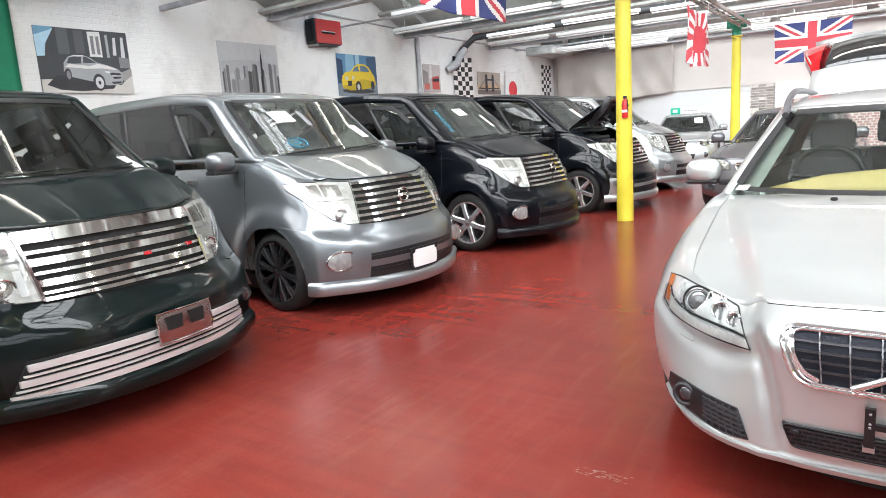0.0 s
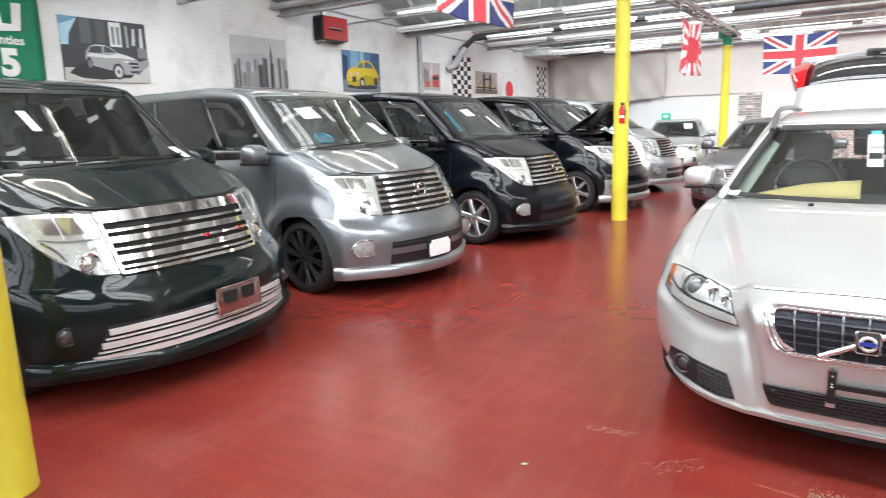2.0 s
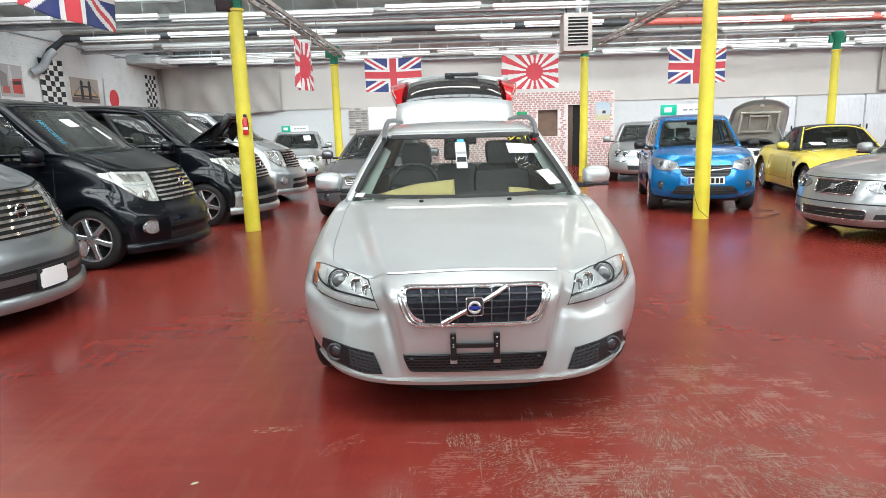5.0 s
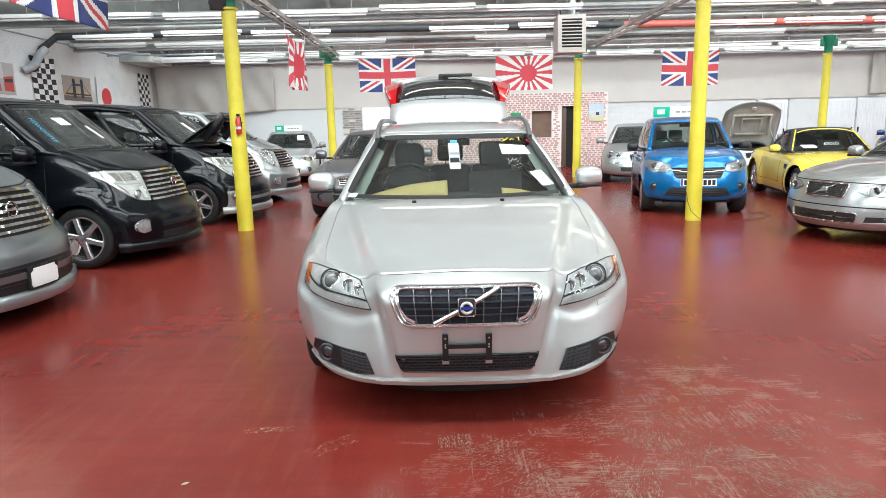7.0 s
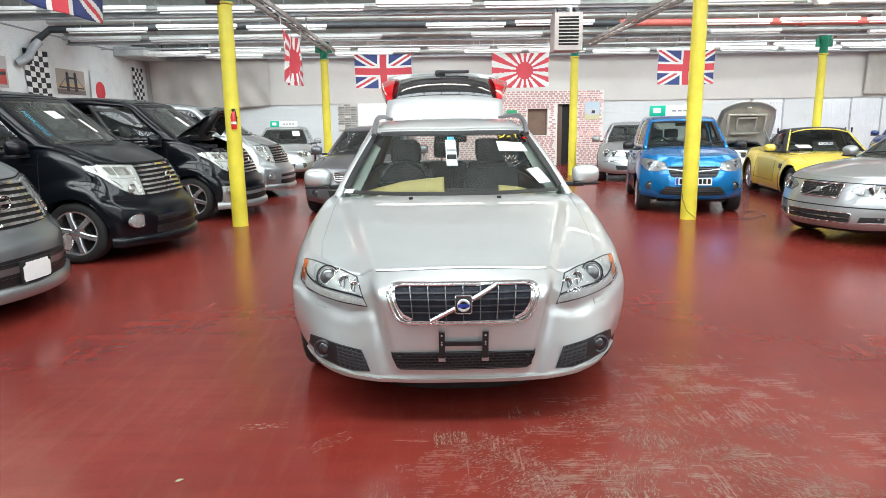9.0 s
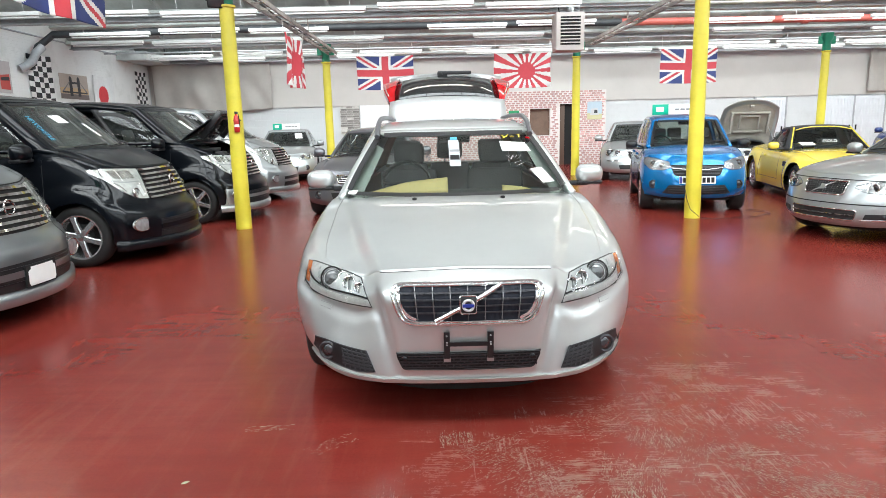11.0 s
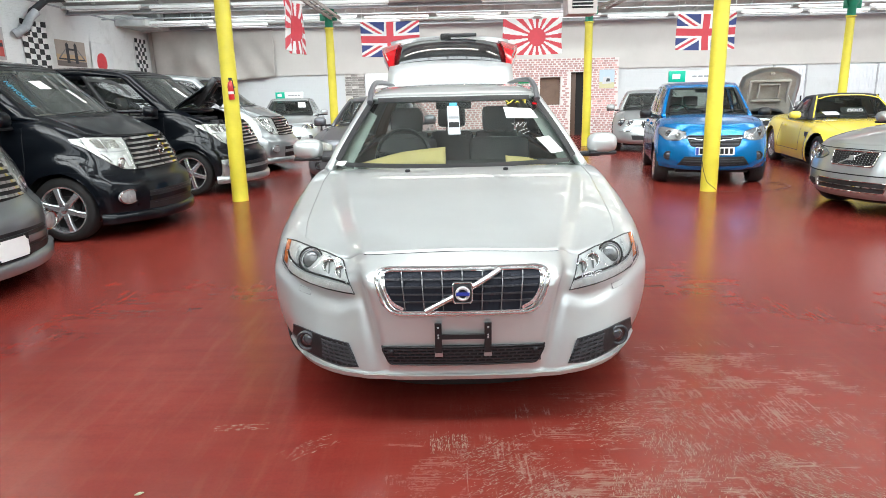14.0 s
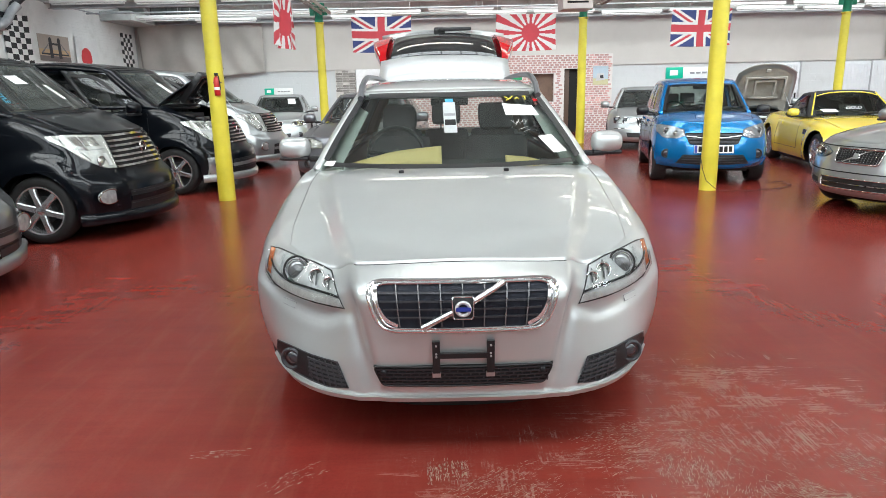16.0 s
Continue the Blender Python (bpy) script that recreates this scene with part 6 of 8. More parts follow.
# ---- smaller cars ----
def simple_face(car, hl_top, hl_bot, lamps, grille, bars, intake, paint, frame_mat=M_CHROME, bowl=None, fog=None, bar_mat=None):
    r, b, s1, c1, h = car
    headlight(s1, r, hl_top, hl_bot, lamps, None, bowl)
    if grille:
        x0, x1, z0, z1 = grille
        g = s1.patch("grille", "front", [(-x0, z0), (0, z0 + 0.006), (x0, z0)], [(-x1, z1), (0, z1 - 0.006), (x1, z1)], M_DARK, r, "dark radiator grille", 14, 5, 0.005)
        for k in range(bars):
            t = (k + 0.5) / bars
            z, x = z0 + (z1 - z0) * t, x0 + (x1 - x0) * t
            s1.strip("grille_bar", "front", [(-x, z), (0, z + 0.004), (x, z)], abs(z0 - z1) / bars * 0.4, bar_mat or M_MESH, g, "", 14, 0.014, 0.02)
        s1.ring("grille_frame", "front", rounded([(-x0, z0), (x0, z0), (x1, z1), (-x1, z1)], 0.03), 0.009, frame_mat, g, "", 0.010)
    if intake:
        x0, x1, z0, z1 = intake
        s1.patch("lower_grille", "front", [(-x0, z0), (0, z0), (x0, z0)], [(-x1, z1), (0, z1), (x1, z1)], M_BLACK, r, "black lower intake", 14, 4, 0.005)
    if fog:
        for s in (-1, 1):
            torus_on(s1, "fog_ring", "front", s * fog[0], fog[1], 0.055, 0.012, M_BLACK, r, "", 0.006)
            disc_on(s1, "fog_light", "front", s * fog[0], fog[1], 0.045, M_LENS, r, "", 0.004)


simple_face(CARS["hatch"], [(0.40, 0.79), (0.56, 0.835), (0.70, 0.855), (0.745, 0.84)], [(0.38, 0.70), (0.50, 0.665), (0.64, 0.665), (0.755, 0.76)], [(0.62, 0.765, 0.042, 1), (0.50, 0.735, 0.032, 0)], (0.38, 0.32, 0.735, 0.590), 3, (0.40, 0.50, 0.440, 0.305), M_BLUEP, M_BLACK, M_CLEARBOWL, (0.62, 0.445), M_GRILLEBAR)
r, b, s1, c1, h = CARS["hatch"]
s1.strip("grille_wing", "front", [(-0.37, 0.700), (0, 0.672), (0.37, 0.700)], 0.009, M_DCHROME, r, "chrome line across the grille", 12, 0.020)
torus_on(s1, "badge_ring", "front", 0, 0.69, 0.035, 0.008, M_CHROME, r, "chrome badge", 0.03)
pl = s1.patch("number_plate", "front", [(-0.26, 0.575), (0.26, 0.575)], [(-0.26, 0.465), (0.26, 0.465)], M_PAPER, r, "white number plate with dark bars", 10, 3, 0.020, 0.012)
s1.patch("plate_band", "front", [(-0.255, 0.57), (-0.222, 0.57)], [(-0.255, 0.47), (-0.222, 0.47)], M_BADGEBLUE, pl, "", 2, 2, 0.023, 0.004)
for k in range(7):
    x = -0.205 + 0.063 * k + (0.02 if k > 3 else 0)
    s1.patch("plate_bar", "front", [(x, 0.558), (x + 0.045, 0.558)], [(x, 0.482), (x + 0.045, 0.482)], M_DARK, pl, "", 2, 2, 0.024, 0.003)
for z in (0.405, 0.370, 0.335):
    s1.strip("intake_bar", "front", [(-0.41, z), (0, z - 0.004), (0.41, z)], 0.010, M_GRILLEBAR, r, "", 14, 0.012)
s1.strip("lower_spoiler", "front", [(-0.6, 0.30), (0, 0.29), (0.6, 0.30)], 0.03, M_BLUEP, r, "", 20, 0.012, 0.02)
tube("aerial", [(0.0, 1.75, 1.53), (0.0, 1.80, 1.60), (0.0, 1.84, 1.66)], 0.008, M_BLACK, r, "short roof aerial")

simple_face(CARS["signed"], [(0.44, 0.70), (0.60, 0.74), (0.76, 0.74), (0.80, 0.72)], [(0.42, 0.60), (0.60, 0.60), (0.74, 0.62), (0.81, 0.66)], [(0.66, 0.67, 0.05, 1), (0.52, 0.66, 0.045, 1)], None, 0, (0.40, 0.36, 0.42, 0.29), M_SILVER, M_CHROME, None, (0.62, 0.38))
for s in (-1, 1):
    g = CARS["signed"][2].patch("grille", "front", [(s * 0.03, 0.70), (s * 0.20, 0.70)], [(s * 0.035, 0.59), (s * 0.17, 0.59)], M_DARK, CARS["signed"][0], "kidney grille half", 8, 4, 0.006)
    CARS["signed"][2].ring("grille_frame", "front", rounded([(s * 0.025, 0.705), (s * 0.205, 0.705), (s * 0.175, 0.585), (s * 0.03, 0.585)], 0.03), 0.010, M_CHROME, g, "", 0.010)
simple_face(CARS["grey"], [(0.42, 0.70), (0.60, 0.75), (0.76, 0.76), (0.80, 0.74)], [(0.40, 0.61), (0.58, 0.60), (0.72, 0.63), (0.81, 0.69)], [(0.64, 0.68, 0.05, 1), (0.52, 0.66, 0.035, 0)], (0.34, 0.29, 0.69, 0.56), 4, (0.42, 0.38, 0.42, 0.30), M_DGREYP, M_CHROME, None, (0.64, 0.38), M_DCHROME)
r, b, s1, c1, h = CARS["quad"]
simple_face(CARS["quad"], [(0.40, 0.72), (0.58, 0.74), (0.74, 0.73)], [(0.39, 0.62), (0.58, 0.60), (0.75, 0.62)], [(0.66, 0.675, 0.075, 1), (0.48, 0.665, 0.060, 1)], (0.26, 0.20, 0.71, 0.55), 2, (0.45, 0.42, 0.40, 0.30), M_SILVER, M_CHROME, M_SILVER)
for k in range(9):
    x = -0.20 + 0.05 * k
    s1.strip("grille_bar", "front", [(x, 0.705), (x * 0.8, 0.555)], 0.008, M_CHROME, r, "", 4, 0.02, 0.02)
s1.strip("bumper_chrome", "front", [(-0.72, 0.49), (0, 0.50), (0.72, 0.49)], 0.02, M_CHROME, r, "chrome bumper strip", 20, 0.012)
simple_face(CARS["open"], [(0.44, 0.70), (0.60, 0.72), (0.76, 0.72)], [(0.42, 0.60), (0.60, 0.59), (0.78, 0.63)], [(0.62, 0.66, 0.05, 1)], (0.33, 0.30, 0.69, 0.58), 3, (0.45, 0.42, 0.40, 0.30), M_SILVER)
r, b, s1, c1, h = CARS["old"]
simple_face(CARS["old"], [(0.36, 0.655), (0.46, 0.695), (0.62, 0.712), (0.80, 0.705)], [(0.36, 0.635), (0.46, 0.59), (0.65, 0.575), (0.82, 0.60)], [(0.66, 0.645, 0.050, 0), (0.54, 0.642, 0.040, 1)], (0.28, 0.255, 0.70, 0.55), 7, (0.42, 0.40, 0.385, 0.285), M_SILVER, M_CHROME, M_CLEARBOWL, None, M_MESH)
for s in (-1, 1):
    for x in (0.475, 0.600, 0.725):
        s1.strip("lamp_divider", "front", [(s * x, 0.690), (s * (x + 0.006), 0.596)], 0.007, M_LAMPB, r, "", 5, 0.009)
s1.strip("diagonal_bar", "front", [(-0.15, 0.56), (0.13, 0.69)], 0.014, M_CHROME, r, "chrome diagonal bar", 8, 0.022)
s1.patch("badge", "front", [(-0.03, 0.655), (0.03, 0.655)], [(-0.03, 0.60), (0.03, 0.60)], M_CHROME, r, "square badge", 3, 3, 0.03)
s1.strip("bonnet_gap", "front", [(x, 0.722 - 0.01 * abs(x)) for x in np.linspace(-0.78, 0.78, 9)], 0.009, M_DARK, r, "dark gap under the bonnet edge", 26, 0.004, 0.006)
s1.strip("bumper_strip", "front", [(x, 0.455) for x in np.linspace(-0.8, 0.8, 7)], 0.012, M_DARK, r, "bumper shut line", 26, 0.004, 0.006)
s1.strip("bumper_chrome", "front", [(-0.41, 0.335), (0.41, 0.335)], 0.010, M_CHROME, r, "chrome bar in the intake", 14, 0.016)
s1.ring("intake_frame", "front", rounded([(-0.43, 0.39), (0.43, 0.39), (0.41, 0.28), (-0.41, 0.28)], 0.03), 0.007, M_CHROME, r, "chrome frame of the intake", 0.008)
for k in range(15):
    x = -0.25 + 0.5 * k / 14
    s1.strip("grille_mesh", "front", [(x, 0.695), (x * 0.93, 0.555)], 0.006, M_DCHROME, r, "", 4, 0.012, 0.01)
for s in (-1, 1):
    s1.patch("fog_light_surround", "front", [(s * 0.51, 0.355), (s * 0.70, 0.365)], [(s * 0.49, 0.295), (s * 0.69, 0.305)], M_BLACK, r, "", 5, 3, 0.006)
    s1.strip("fog_trim", "front", [(s * 0.47, 0.285), (s * 0.72, 0.297)], 0.008, M_CHROME, r, "", 6, 0.010)
    disc_on(s1, "fog_light", "front", s * 0.655, 0.335, 0.022, M_LENS, r, "", 0.010)
simple_face(CARS["navy"], [(0.40, 0.79), (0.56, 0.835), (0.70, 0.855)], [(0.38, 0.70), (0.50, 0.665), (0.70, 0.70)], [(0.58, 0.745, 0.055, 0)], (0.37, 0.33, 0.755, 0.635), 3, (0.46, 0.50, 0.475, 0.345), M_NAVYP)
r, b, s1, c1, h = CARS["z"]
simple_face(CARS["z"], [(0.42, 0.60), (0.58, 0.64), (0.70, 0.64)], [(0.42, 0.52), (0.58, 0.50), (0.72, 0.54)], [(0.60, 0.575, 0.05, 1), (0.49, 0.565, 0.045, 1)], None, 0, (0.45, 0.42, 0.38, 0.28), M_YELLOWP)
for s in (-1, 1):
    s1.patch("side_vent", "side", [(1.18, 0.66), (1.38, 0.66)], [(1.20, 0.58), (1.36, 0.58)], M_DARK, r, "dark side vent", 5, 4, 0.004, 0.01, s)
    tube("screen_frame", [c1.on("front", s * (0.645 - 0.17 * t), 0.87 + 0.36 * t, 0.0) for t in np.linspace(0, 1, 8)], 0.013, M_YELLOWP, r, "yellow windscreen frame", 8)
tube("screen_header", [c1.on("front", x, 1.243 - 0.06 * abs(x / 0.47) ** 3, 0.004) for x in np.linspace(-0.47, 0.47, 11)], 0.010, M_YELLOWP, r, "yellow windscreen frame", 8)
# black sheet added for the shaded interior; only the lettering is on the screen
sign = on_screen(CARS["z"], "windscreen_sign", "sold lettering on a black sheet painted as the dark interior behind the glass", "sign", [(-0.20, 1.06), (0.19, 1.06), (0.20, 0.93), (-0.20, 0.93)], M_DARK, -0.03)
pk = c1.on("front", 0.0, 0.985, 0.012)
text_mesh("letters", "£SOLD", 0.082, M_WHITEINK, sign, Matrix.Translation(pk) @ pose(0, 0, 0, 52, 0, 0))
on_screen(CARS["z"], "paper_sheet", "white paper in the roadster's windscreen", "paper", [(-0.50, 0.97), (-0.28, 0.97), (-0.24, 0.92), (-0.46, 0.92)], M_PAPER)
on_screen(CARS["signed"], "paper_sheet", "white sheet in the silver saloon's windscreen", "paper", [(0.22, 1.28), (0.42, 1.28), (0.45, 1.14), (0.25, 1.14)], M_PAPER)


def roof_sign(x, y, z, turn):
    """A green and white plastic sign standing on a car's roof."""
    root = new("roof_sign")
    tagged(root, "green and white plastic sign standing on a car roof", "sign", "roof signs")
    root.matrix_world = pose(x, y, z, 0, 0, turn)
    box("sign_body", (-0.10, -0.03, 0.0), (0.42, 0.03, 0.17), M_PAPER, root, "white sign half", 0.01)
    box("sign_end", (-0.36, -0.032, 0.0), (-0.10, 0.032, 0.175), mat("sign_green", (0.0, 0.42, 0.26), 0.4), root, "green sign half", 0.01)
    box("sign_mark", (-0.30, -0.037, 0.05), (-0.18, -0.03, 0.13), M_PAPER, root, "", 0.004)
    for k in range(4):
        box("sign_line", (0.0 + 0.09 * k, -0.035, 0.07), (0.07 + 0.09 * k, -0.03, 0.10), M_GREY, root, "", 0.002)


roof_sign(4.17, 10.35, 1.515, -13)
roof_sign(-4.35, 18.7, 1.40, 8)

# pale trim behind the estate's windscreen pillars, and bright vents along the dashboard top
M_PALETRIM = mat("pale_cabin_trim", (0.42, 0.44, 0.41), 0.7, 0, 0, 0.1, 6)
r, b, s1, c1, h = hero
for s in (-1, 1):
    c1.strip("pillar_lining", "front", [(s * (0.700 - 0.125 * t), 1.01 + 0.31 * t) for t in np.linspace(0, 1, 7)], 0.105, M_PALETRIM, r, "pale grey pillar lining", 12, -0.05, 0.01)
for x0, x1 in ((-0.06, 0.08), (0.10, 0.20), (0.22, 0.30), (0.31, 0.40)):
    box("dash_vent", (x0, 1.335, 0.972), (x1, 1.35, 0.992), M_GALV, r, "bright strip along the dashboard top", 0.003)

# ================= things in the hall =================
PALETTE = {}


def ink(r, g, b, rough=0.6):
    key = (r, g, b, rough)
    if key not in PALETTE:
        PALETTE[key] = mat("print", (r, g, b), rough, 0, 0, 0.06, 8)
    return PALETTE[key]


RED, WHITE, NAVY = ink(0.62, 0.06, 0.08), ink(0.80, 0.79, 0.77), ink(0.035, 0.055, 0.20)
BLACKC = ink(0.02, 0.02, 0.022)


def union_jack(u, v):
    """0 navy, 1 white, 2 red, for a flag twice... five by three."""
    x, y = (u - 0.5) * 5 / 3, v - 0.5
    if abs(x) < 0.10 or abs(y) < 0.10:
        return 2
    if abs(x) < 0.165 or abs(y) < 0.165:
        return 1
    k = 0.6
    d = (y - k * x) / math.hypot(1, k) if x * y > 0 else (y + k * x) / math.hypot(1, k)
    if abs(d) < 0.033:
        return 2
    return 1 if abs(d) < 0.098 else 0


def rising_sun(u, v):
    x, y = (u - 0.58) * 5 / 3, v - 0.5
    r = math.hypot(x, y)
    if r < 0.25:
        return 2
    return 2 if int((math.atan2(y, x) + math.pi + math.pi / 32) / (2 * math.pi) * 32) % 2 == 0 else 1


def chequer(u, v):
    return 0 if (int(u * 5) + int(v * 9)) % 2 == 0 else 1


def flag(name, label, fn, mats, w, h, m, nu=100, nv=60, wave=0.02, seed=0, group="", cord=0.0):
    """Cloth hanging from its top edge; u along +x, v up from the lower edge, z = 0 at the top."""
    vs, fs, mi = [], [], []
    for j in range(nv + 1):
        for i in range(nu + 1):
            u, v = i / nu, j / nv
            d = (1 - v)
            y = wave * (math.sin(u * 9 + seed) * (0.3 + 0.7 * d) + 0.5 * math.sin(u * 17 + 3 * d + seed))
            sag = 0.02 * math.sin(math.pi * u)
            vs.append((u * w + 0.01 * math.sin(5 * v + seed), y, -d * h - sag))
    for j in range(nv):
        for i in range(nu):
            a = j * (nu + 1) + i
            fs.append((a, a + 1, a + nu + 2, a + nu + 1))
            mi.append(fn((i + 0.5) / nu, (j + 0.5) / nv))
    ob = link_mesh(name, vs, fs, mats[0])
    for q in mats[1:]:
        ob.data.materials.append(q)
    ob.data.polygons.foreach_set("material_index", mi)
    s = ob.modifiers.new("thickness", "SOLIDIFY")
    s.thickness = 0.003
    ob.matrix_world = m
    for u in (0.02, 0.98):
        if cord:
            tube("cord", [(u * w, 0, -0.02), (u * w, 0, cord)], 0.005, M_WHITE, ob, "white cord", 5)
    tagged(ob, label, "flag", group)
    return ob


FL = [NAVY, WHITE, RED]
flag("flag", "British flag hung flat below the roof", union_jack, FL, 1.50, 0.86, pose(-1.935, 16.86, 3.255), wave=0.012, seed=1, cord=0.34, group="flags under the roof")
flag("flag", "red and white rising sun flag hung below the roof", rising_sun, FL, 1.50, 0.88, pose(1.69, 16.86, 3.245), wave=0.012, seed=2, cord=0.35, group="flags under the roof")
flag("flag", "British flag hung flat behind a yellow post", union_jack, FL, 1.50, 0.88, pose(6.10, 16.86, 3.265), wave=0.012, seed=3, cord=0.33, group="flags under the roof")
flag("flag", "rising sun flag hung lengthwise along the tray", rising_sun, FL, 1.50, 0.88, pose(-2.5, 10.90, 3.08, 0, 0, 88), wave=0.06, seed=4, cord=0.22, group="flags under the roof")
flag("flag", "British flag hung close under the roof beside the row", union_jack, FL, 1.95, 1.0, pose(-3.9, 5.65, 3.70, 0, 0, 90), wave=0.03, seed=5, cord=0.35, group="flags under the roof")
WX = XL + 0.012
flag("chequered_flag", "black and white chequered flag on the wall", chequer, [BLACKC, WHITE], 0.95, 1.12, pose(WX + 0.03, 14.86, 3.30, 0, 0, 90), 50, 63, 0.012, 1)
flag("chequered_flag", "black and white chequered flag near the corner", chequer, [BLACKC, WHITE], 0.72, 1.12, pose(WX + 0.03, 20.36, 3.32, 0, 0, 90), 50, 63, 0.012, 2)


def disc(u, v):
    return 1 if math.hypot((u - 0.45) * 1.15, v - 0.47) < 0.27 else 0


flag("wall_flag", "white cloth with a red disc on the wall", disc, [ink(0.72, 0.72, 0.71), ink(0.62, 0.05, 0.06)], 1.15, 1.0, pose(WX + 0.03, 17.72, 3.02, 0, 0, 90), 60, 52, 0.006, 3)


def poster(label, y0, y1, z0, z1, ground, layers, wall="west", x=None):
    """A printed sheet on a wall; layers are (colour, outline in 0..1)."""
    root = new("poster")
    tagged(root, label, "poster")
    w, h = abs(y1 - y0), z1 - z0
    root.matrix_world = pose(WX, y0, z0, 0, 0, 90) if wall == "west" else pose(y0, YB - 0.065 if x is None else x, z0)
    box("sheet", (0, -0.008, 0), (w, 0, h), ground, root, "printed sheet")
    for k, (m, pts) in enumerate(layers):
        d = -0.010 - 0.0012 * k
        v = [(px * w, d, pz * h) for px, pz in pts]
        ob = link_mesh("print_shape", v, [tuple(range(len(v)))], m, root, "", False)
        s = ob.modifiers.new("thickness", "SOLIDIFY")
        s.thickness = 0.001
    return root


def blob(cx, cz, rx, rz, n=14, a0=0.0, a1=2 * math.pi):
    return [(cx + rx * math.cos(t), cz + rz * math.sin(t)) for t in np.linspace(a0, a1, n, endpoint=a1 < 6)]


dk, md, lt = ink(0.04, 0.04, 0.045), ink(0.20, 0.20, 0.21), ink(0.55, 0.55, 0.56)
suv = [(0.24, 0.34), (0.25, 0.47), (0.30, 0.555), (0.36, 0.59), (0.47, 0.595), (0.53, 0.565), (0.61, 0.49), (0.72, 0.455), (0.83, 0.405), (0.875, 0.35), (0.885, 0.22), (0.86, 0.16), (0.78, 0.135), (0.70, 0.13), (0.52, 0.19), (0.36, 0.235), (0.28, 0.26)]
steel, pale, glassy = ink(0.34, 0.35, 0.36), ink(0.66, 0.66, 0.64), ink(0.05, 0.06, 0.07, 0.3)
poster("poster of a silver car before dark city buildings", 4.40, 5.72, 2.24, 3.13, ink(0.055, 0.06, 0.065), [
    (ink(0.42, 0.62, 0.74), [(0, 0.55), (0, 0.86), (0.16, 0.97), (0.20, 0.98), (0.10, 0.74), (0.08, 0.56)]), (ink(0.16, 0.34, 0.50), [(0, 0.86), (0, 1), (0.2, 1), (0.16, 0.95)]),
    (ink(0.10, 0.11, 0.115), [(0.22, 0.60), (0.22, 0.98), (0.34, 1), (0.34, 0.60)]), (ink(0.09, 0.095, 0.10), [(0.40, 0.62), (0.40, 0.97), (0.50, 0.98), (0.50, 0.62)]),
    (pale, [(0.55, 0.58), (0.55, 0.97), (0.69, 0.98), (0.69, 0.58)]), (md, [(0.575, 0.62), (0.575, 0.90), (0.61, 0.91), (0.61, 0.62)]), (md, [(0.635, 0.62), (0.635, 0.90), (0.67, 0.91), (0.67, 0.62)]),
    (steel, [(0.74, 0.58), (0.74, 0.94), (0.77, 0.94), (0.77, 0.58)]), (lt, [(0.81, 0.62), (0.83, 0.90), (0.86, 0.91), (0.85, 0.62)]), (lt, [(0.90, 0.55), (0.92, 0.92), (0.95, 0.92), (0.95, 0.55)]), (md, [(0.87, 0.42), (0.87, 0.60), (0.99, 0.58), (0.99, 0.42)]),
    (ink(0.56, 0.54, 0.50), [(0, 0), (0, 0.20), (0.30, 0.22), (0.86, 0.14), (1, 0.34), (1, 0)]), (ink(0.30, 0.29, 0.28), [(0.86, 0.34), (1, 0.42), (1, 0.30), (0.90, 0.20)]),
    (dk, [(0.05, 0.12), (0.16, 0.27), (0.32, 0.28), (0.80, 0.15), (0.76, 0.08), (0.40, 0.03), (0.18, 0.05)]),
    (steel, suv), (pale, [(0.26, 0.40), (0.30, 0.45), (0.52, 0.43), (0.62, 0.47), (0.72, 0.445), (0.83, 0.395), (0.80, 0.385), (0.66, 0.40), (0.48, 0.385)]), (pale, [(0.31, 0.56), (0.37, 0.588), (0.47, 0.593), (0.46, 0.575), (0.37, 0.572)]),
    (glassy, [(0.28, 0.46), (0.31, 0.545), (0.36, 0.565), (0.44, 0.565), (0.435, 0.465), (0.36, 0.455)]), (glassy, [(0.455, 0.47), (0.465, 0.57), (0.50, 0.565), (0.60, 0.485)]),
    (dk, [(0.735, 0.32), (0.77, 0.34), (0.86, 0.33), (0.865, 0.25), (0.78, 0.235)]), (lt, [(0.75, 0.295), (0.865, 0.295), (0.865, 0.28), (0.755, 0.275)]), (pale, [(0.68, 0.36), (0.74, 0.355), (0.73, 0.32), (0.69, 0.335)]), (dk, [(0.74, 0.19), (0.86, 0.20), (0.85, 0.165), (0.76, 0.155)]),
    (dk, blob(0.60, 0.175, 0.068, 0.135, 18)), (lt, blob(0.603, 0.17, 0.046, 0.095, 18)), (dk, blob(0.603, 0.17, 0.016, 0.034)), (dk, blob(0.275, 0.28, 0.036, 0.10, 18)), (md, blob(0.278, 0.275, 0.022, 0.068))])
sky_l = [(ink(0.50, 0.51, 0.53), [(0, 0.4), (0, 0.62), (0.5, 0.68), (1, 0.6), (1, 0.4)])]
rnd = random.Random(3)
for k in range(26):
    x, hh, w = rnd.uniform(0, 0.94), rnd.uniform(0.25, 0.6), rnd.uniform(0.03, 0.07)
    g = rnd.choice([0.10, 0.18, 0.28, 0.38])
    sky_l.append((ink(g, g, g * 1.03), [(x, 0), (x, hh), (x + w * 0.3, hh + 0.03), (x + w, hh), (x + w, 0)]))
sky_l.append((dk, [(0.66, 0), (0.66, 0.68), (0.675, 0.9), (0.69, 0.68), (0.69, 0)]))
poster("grey poster of a city of skyscrapers", 7.36, 8.70, 2.25, 3.15, ink(0.56, 0.57, 0.58), sky_l)
yel = ink(0.68, 0.50, 0.04)
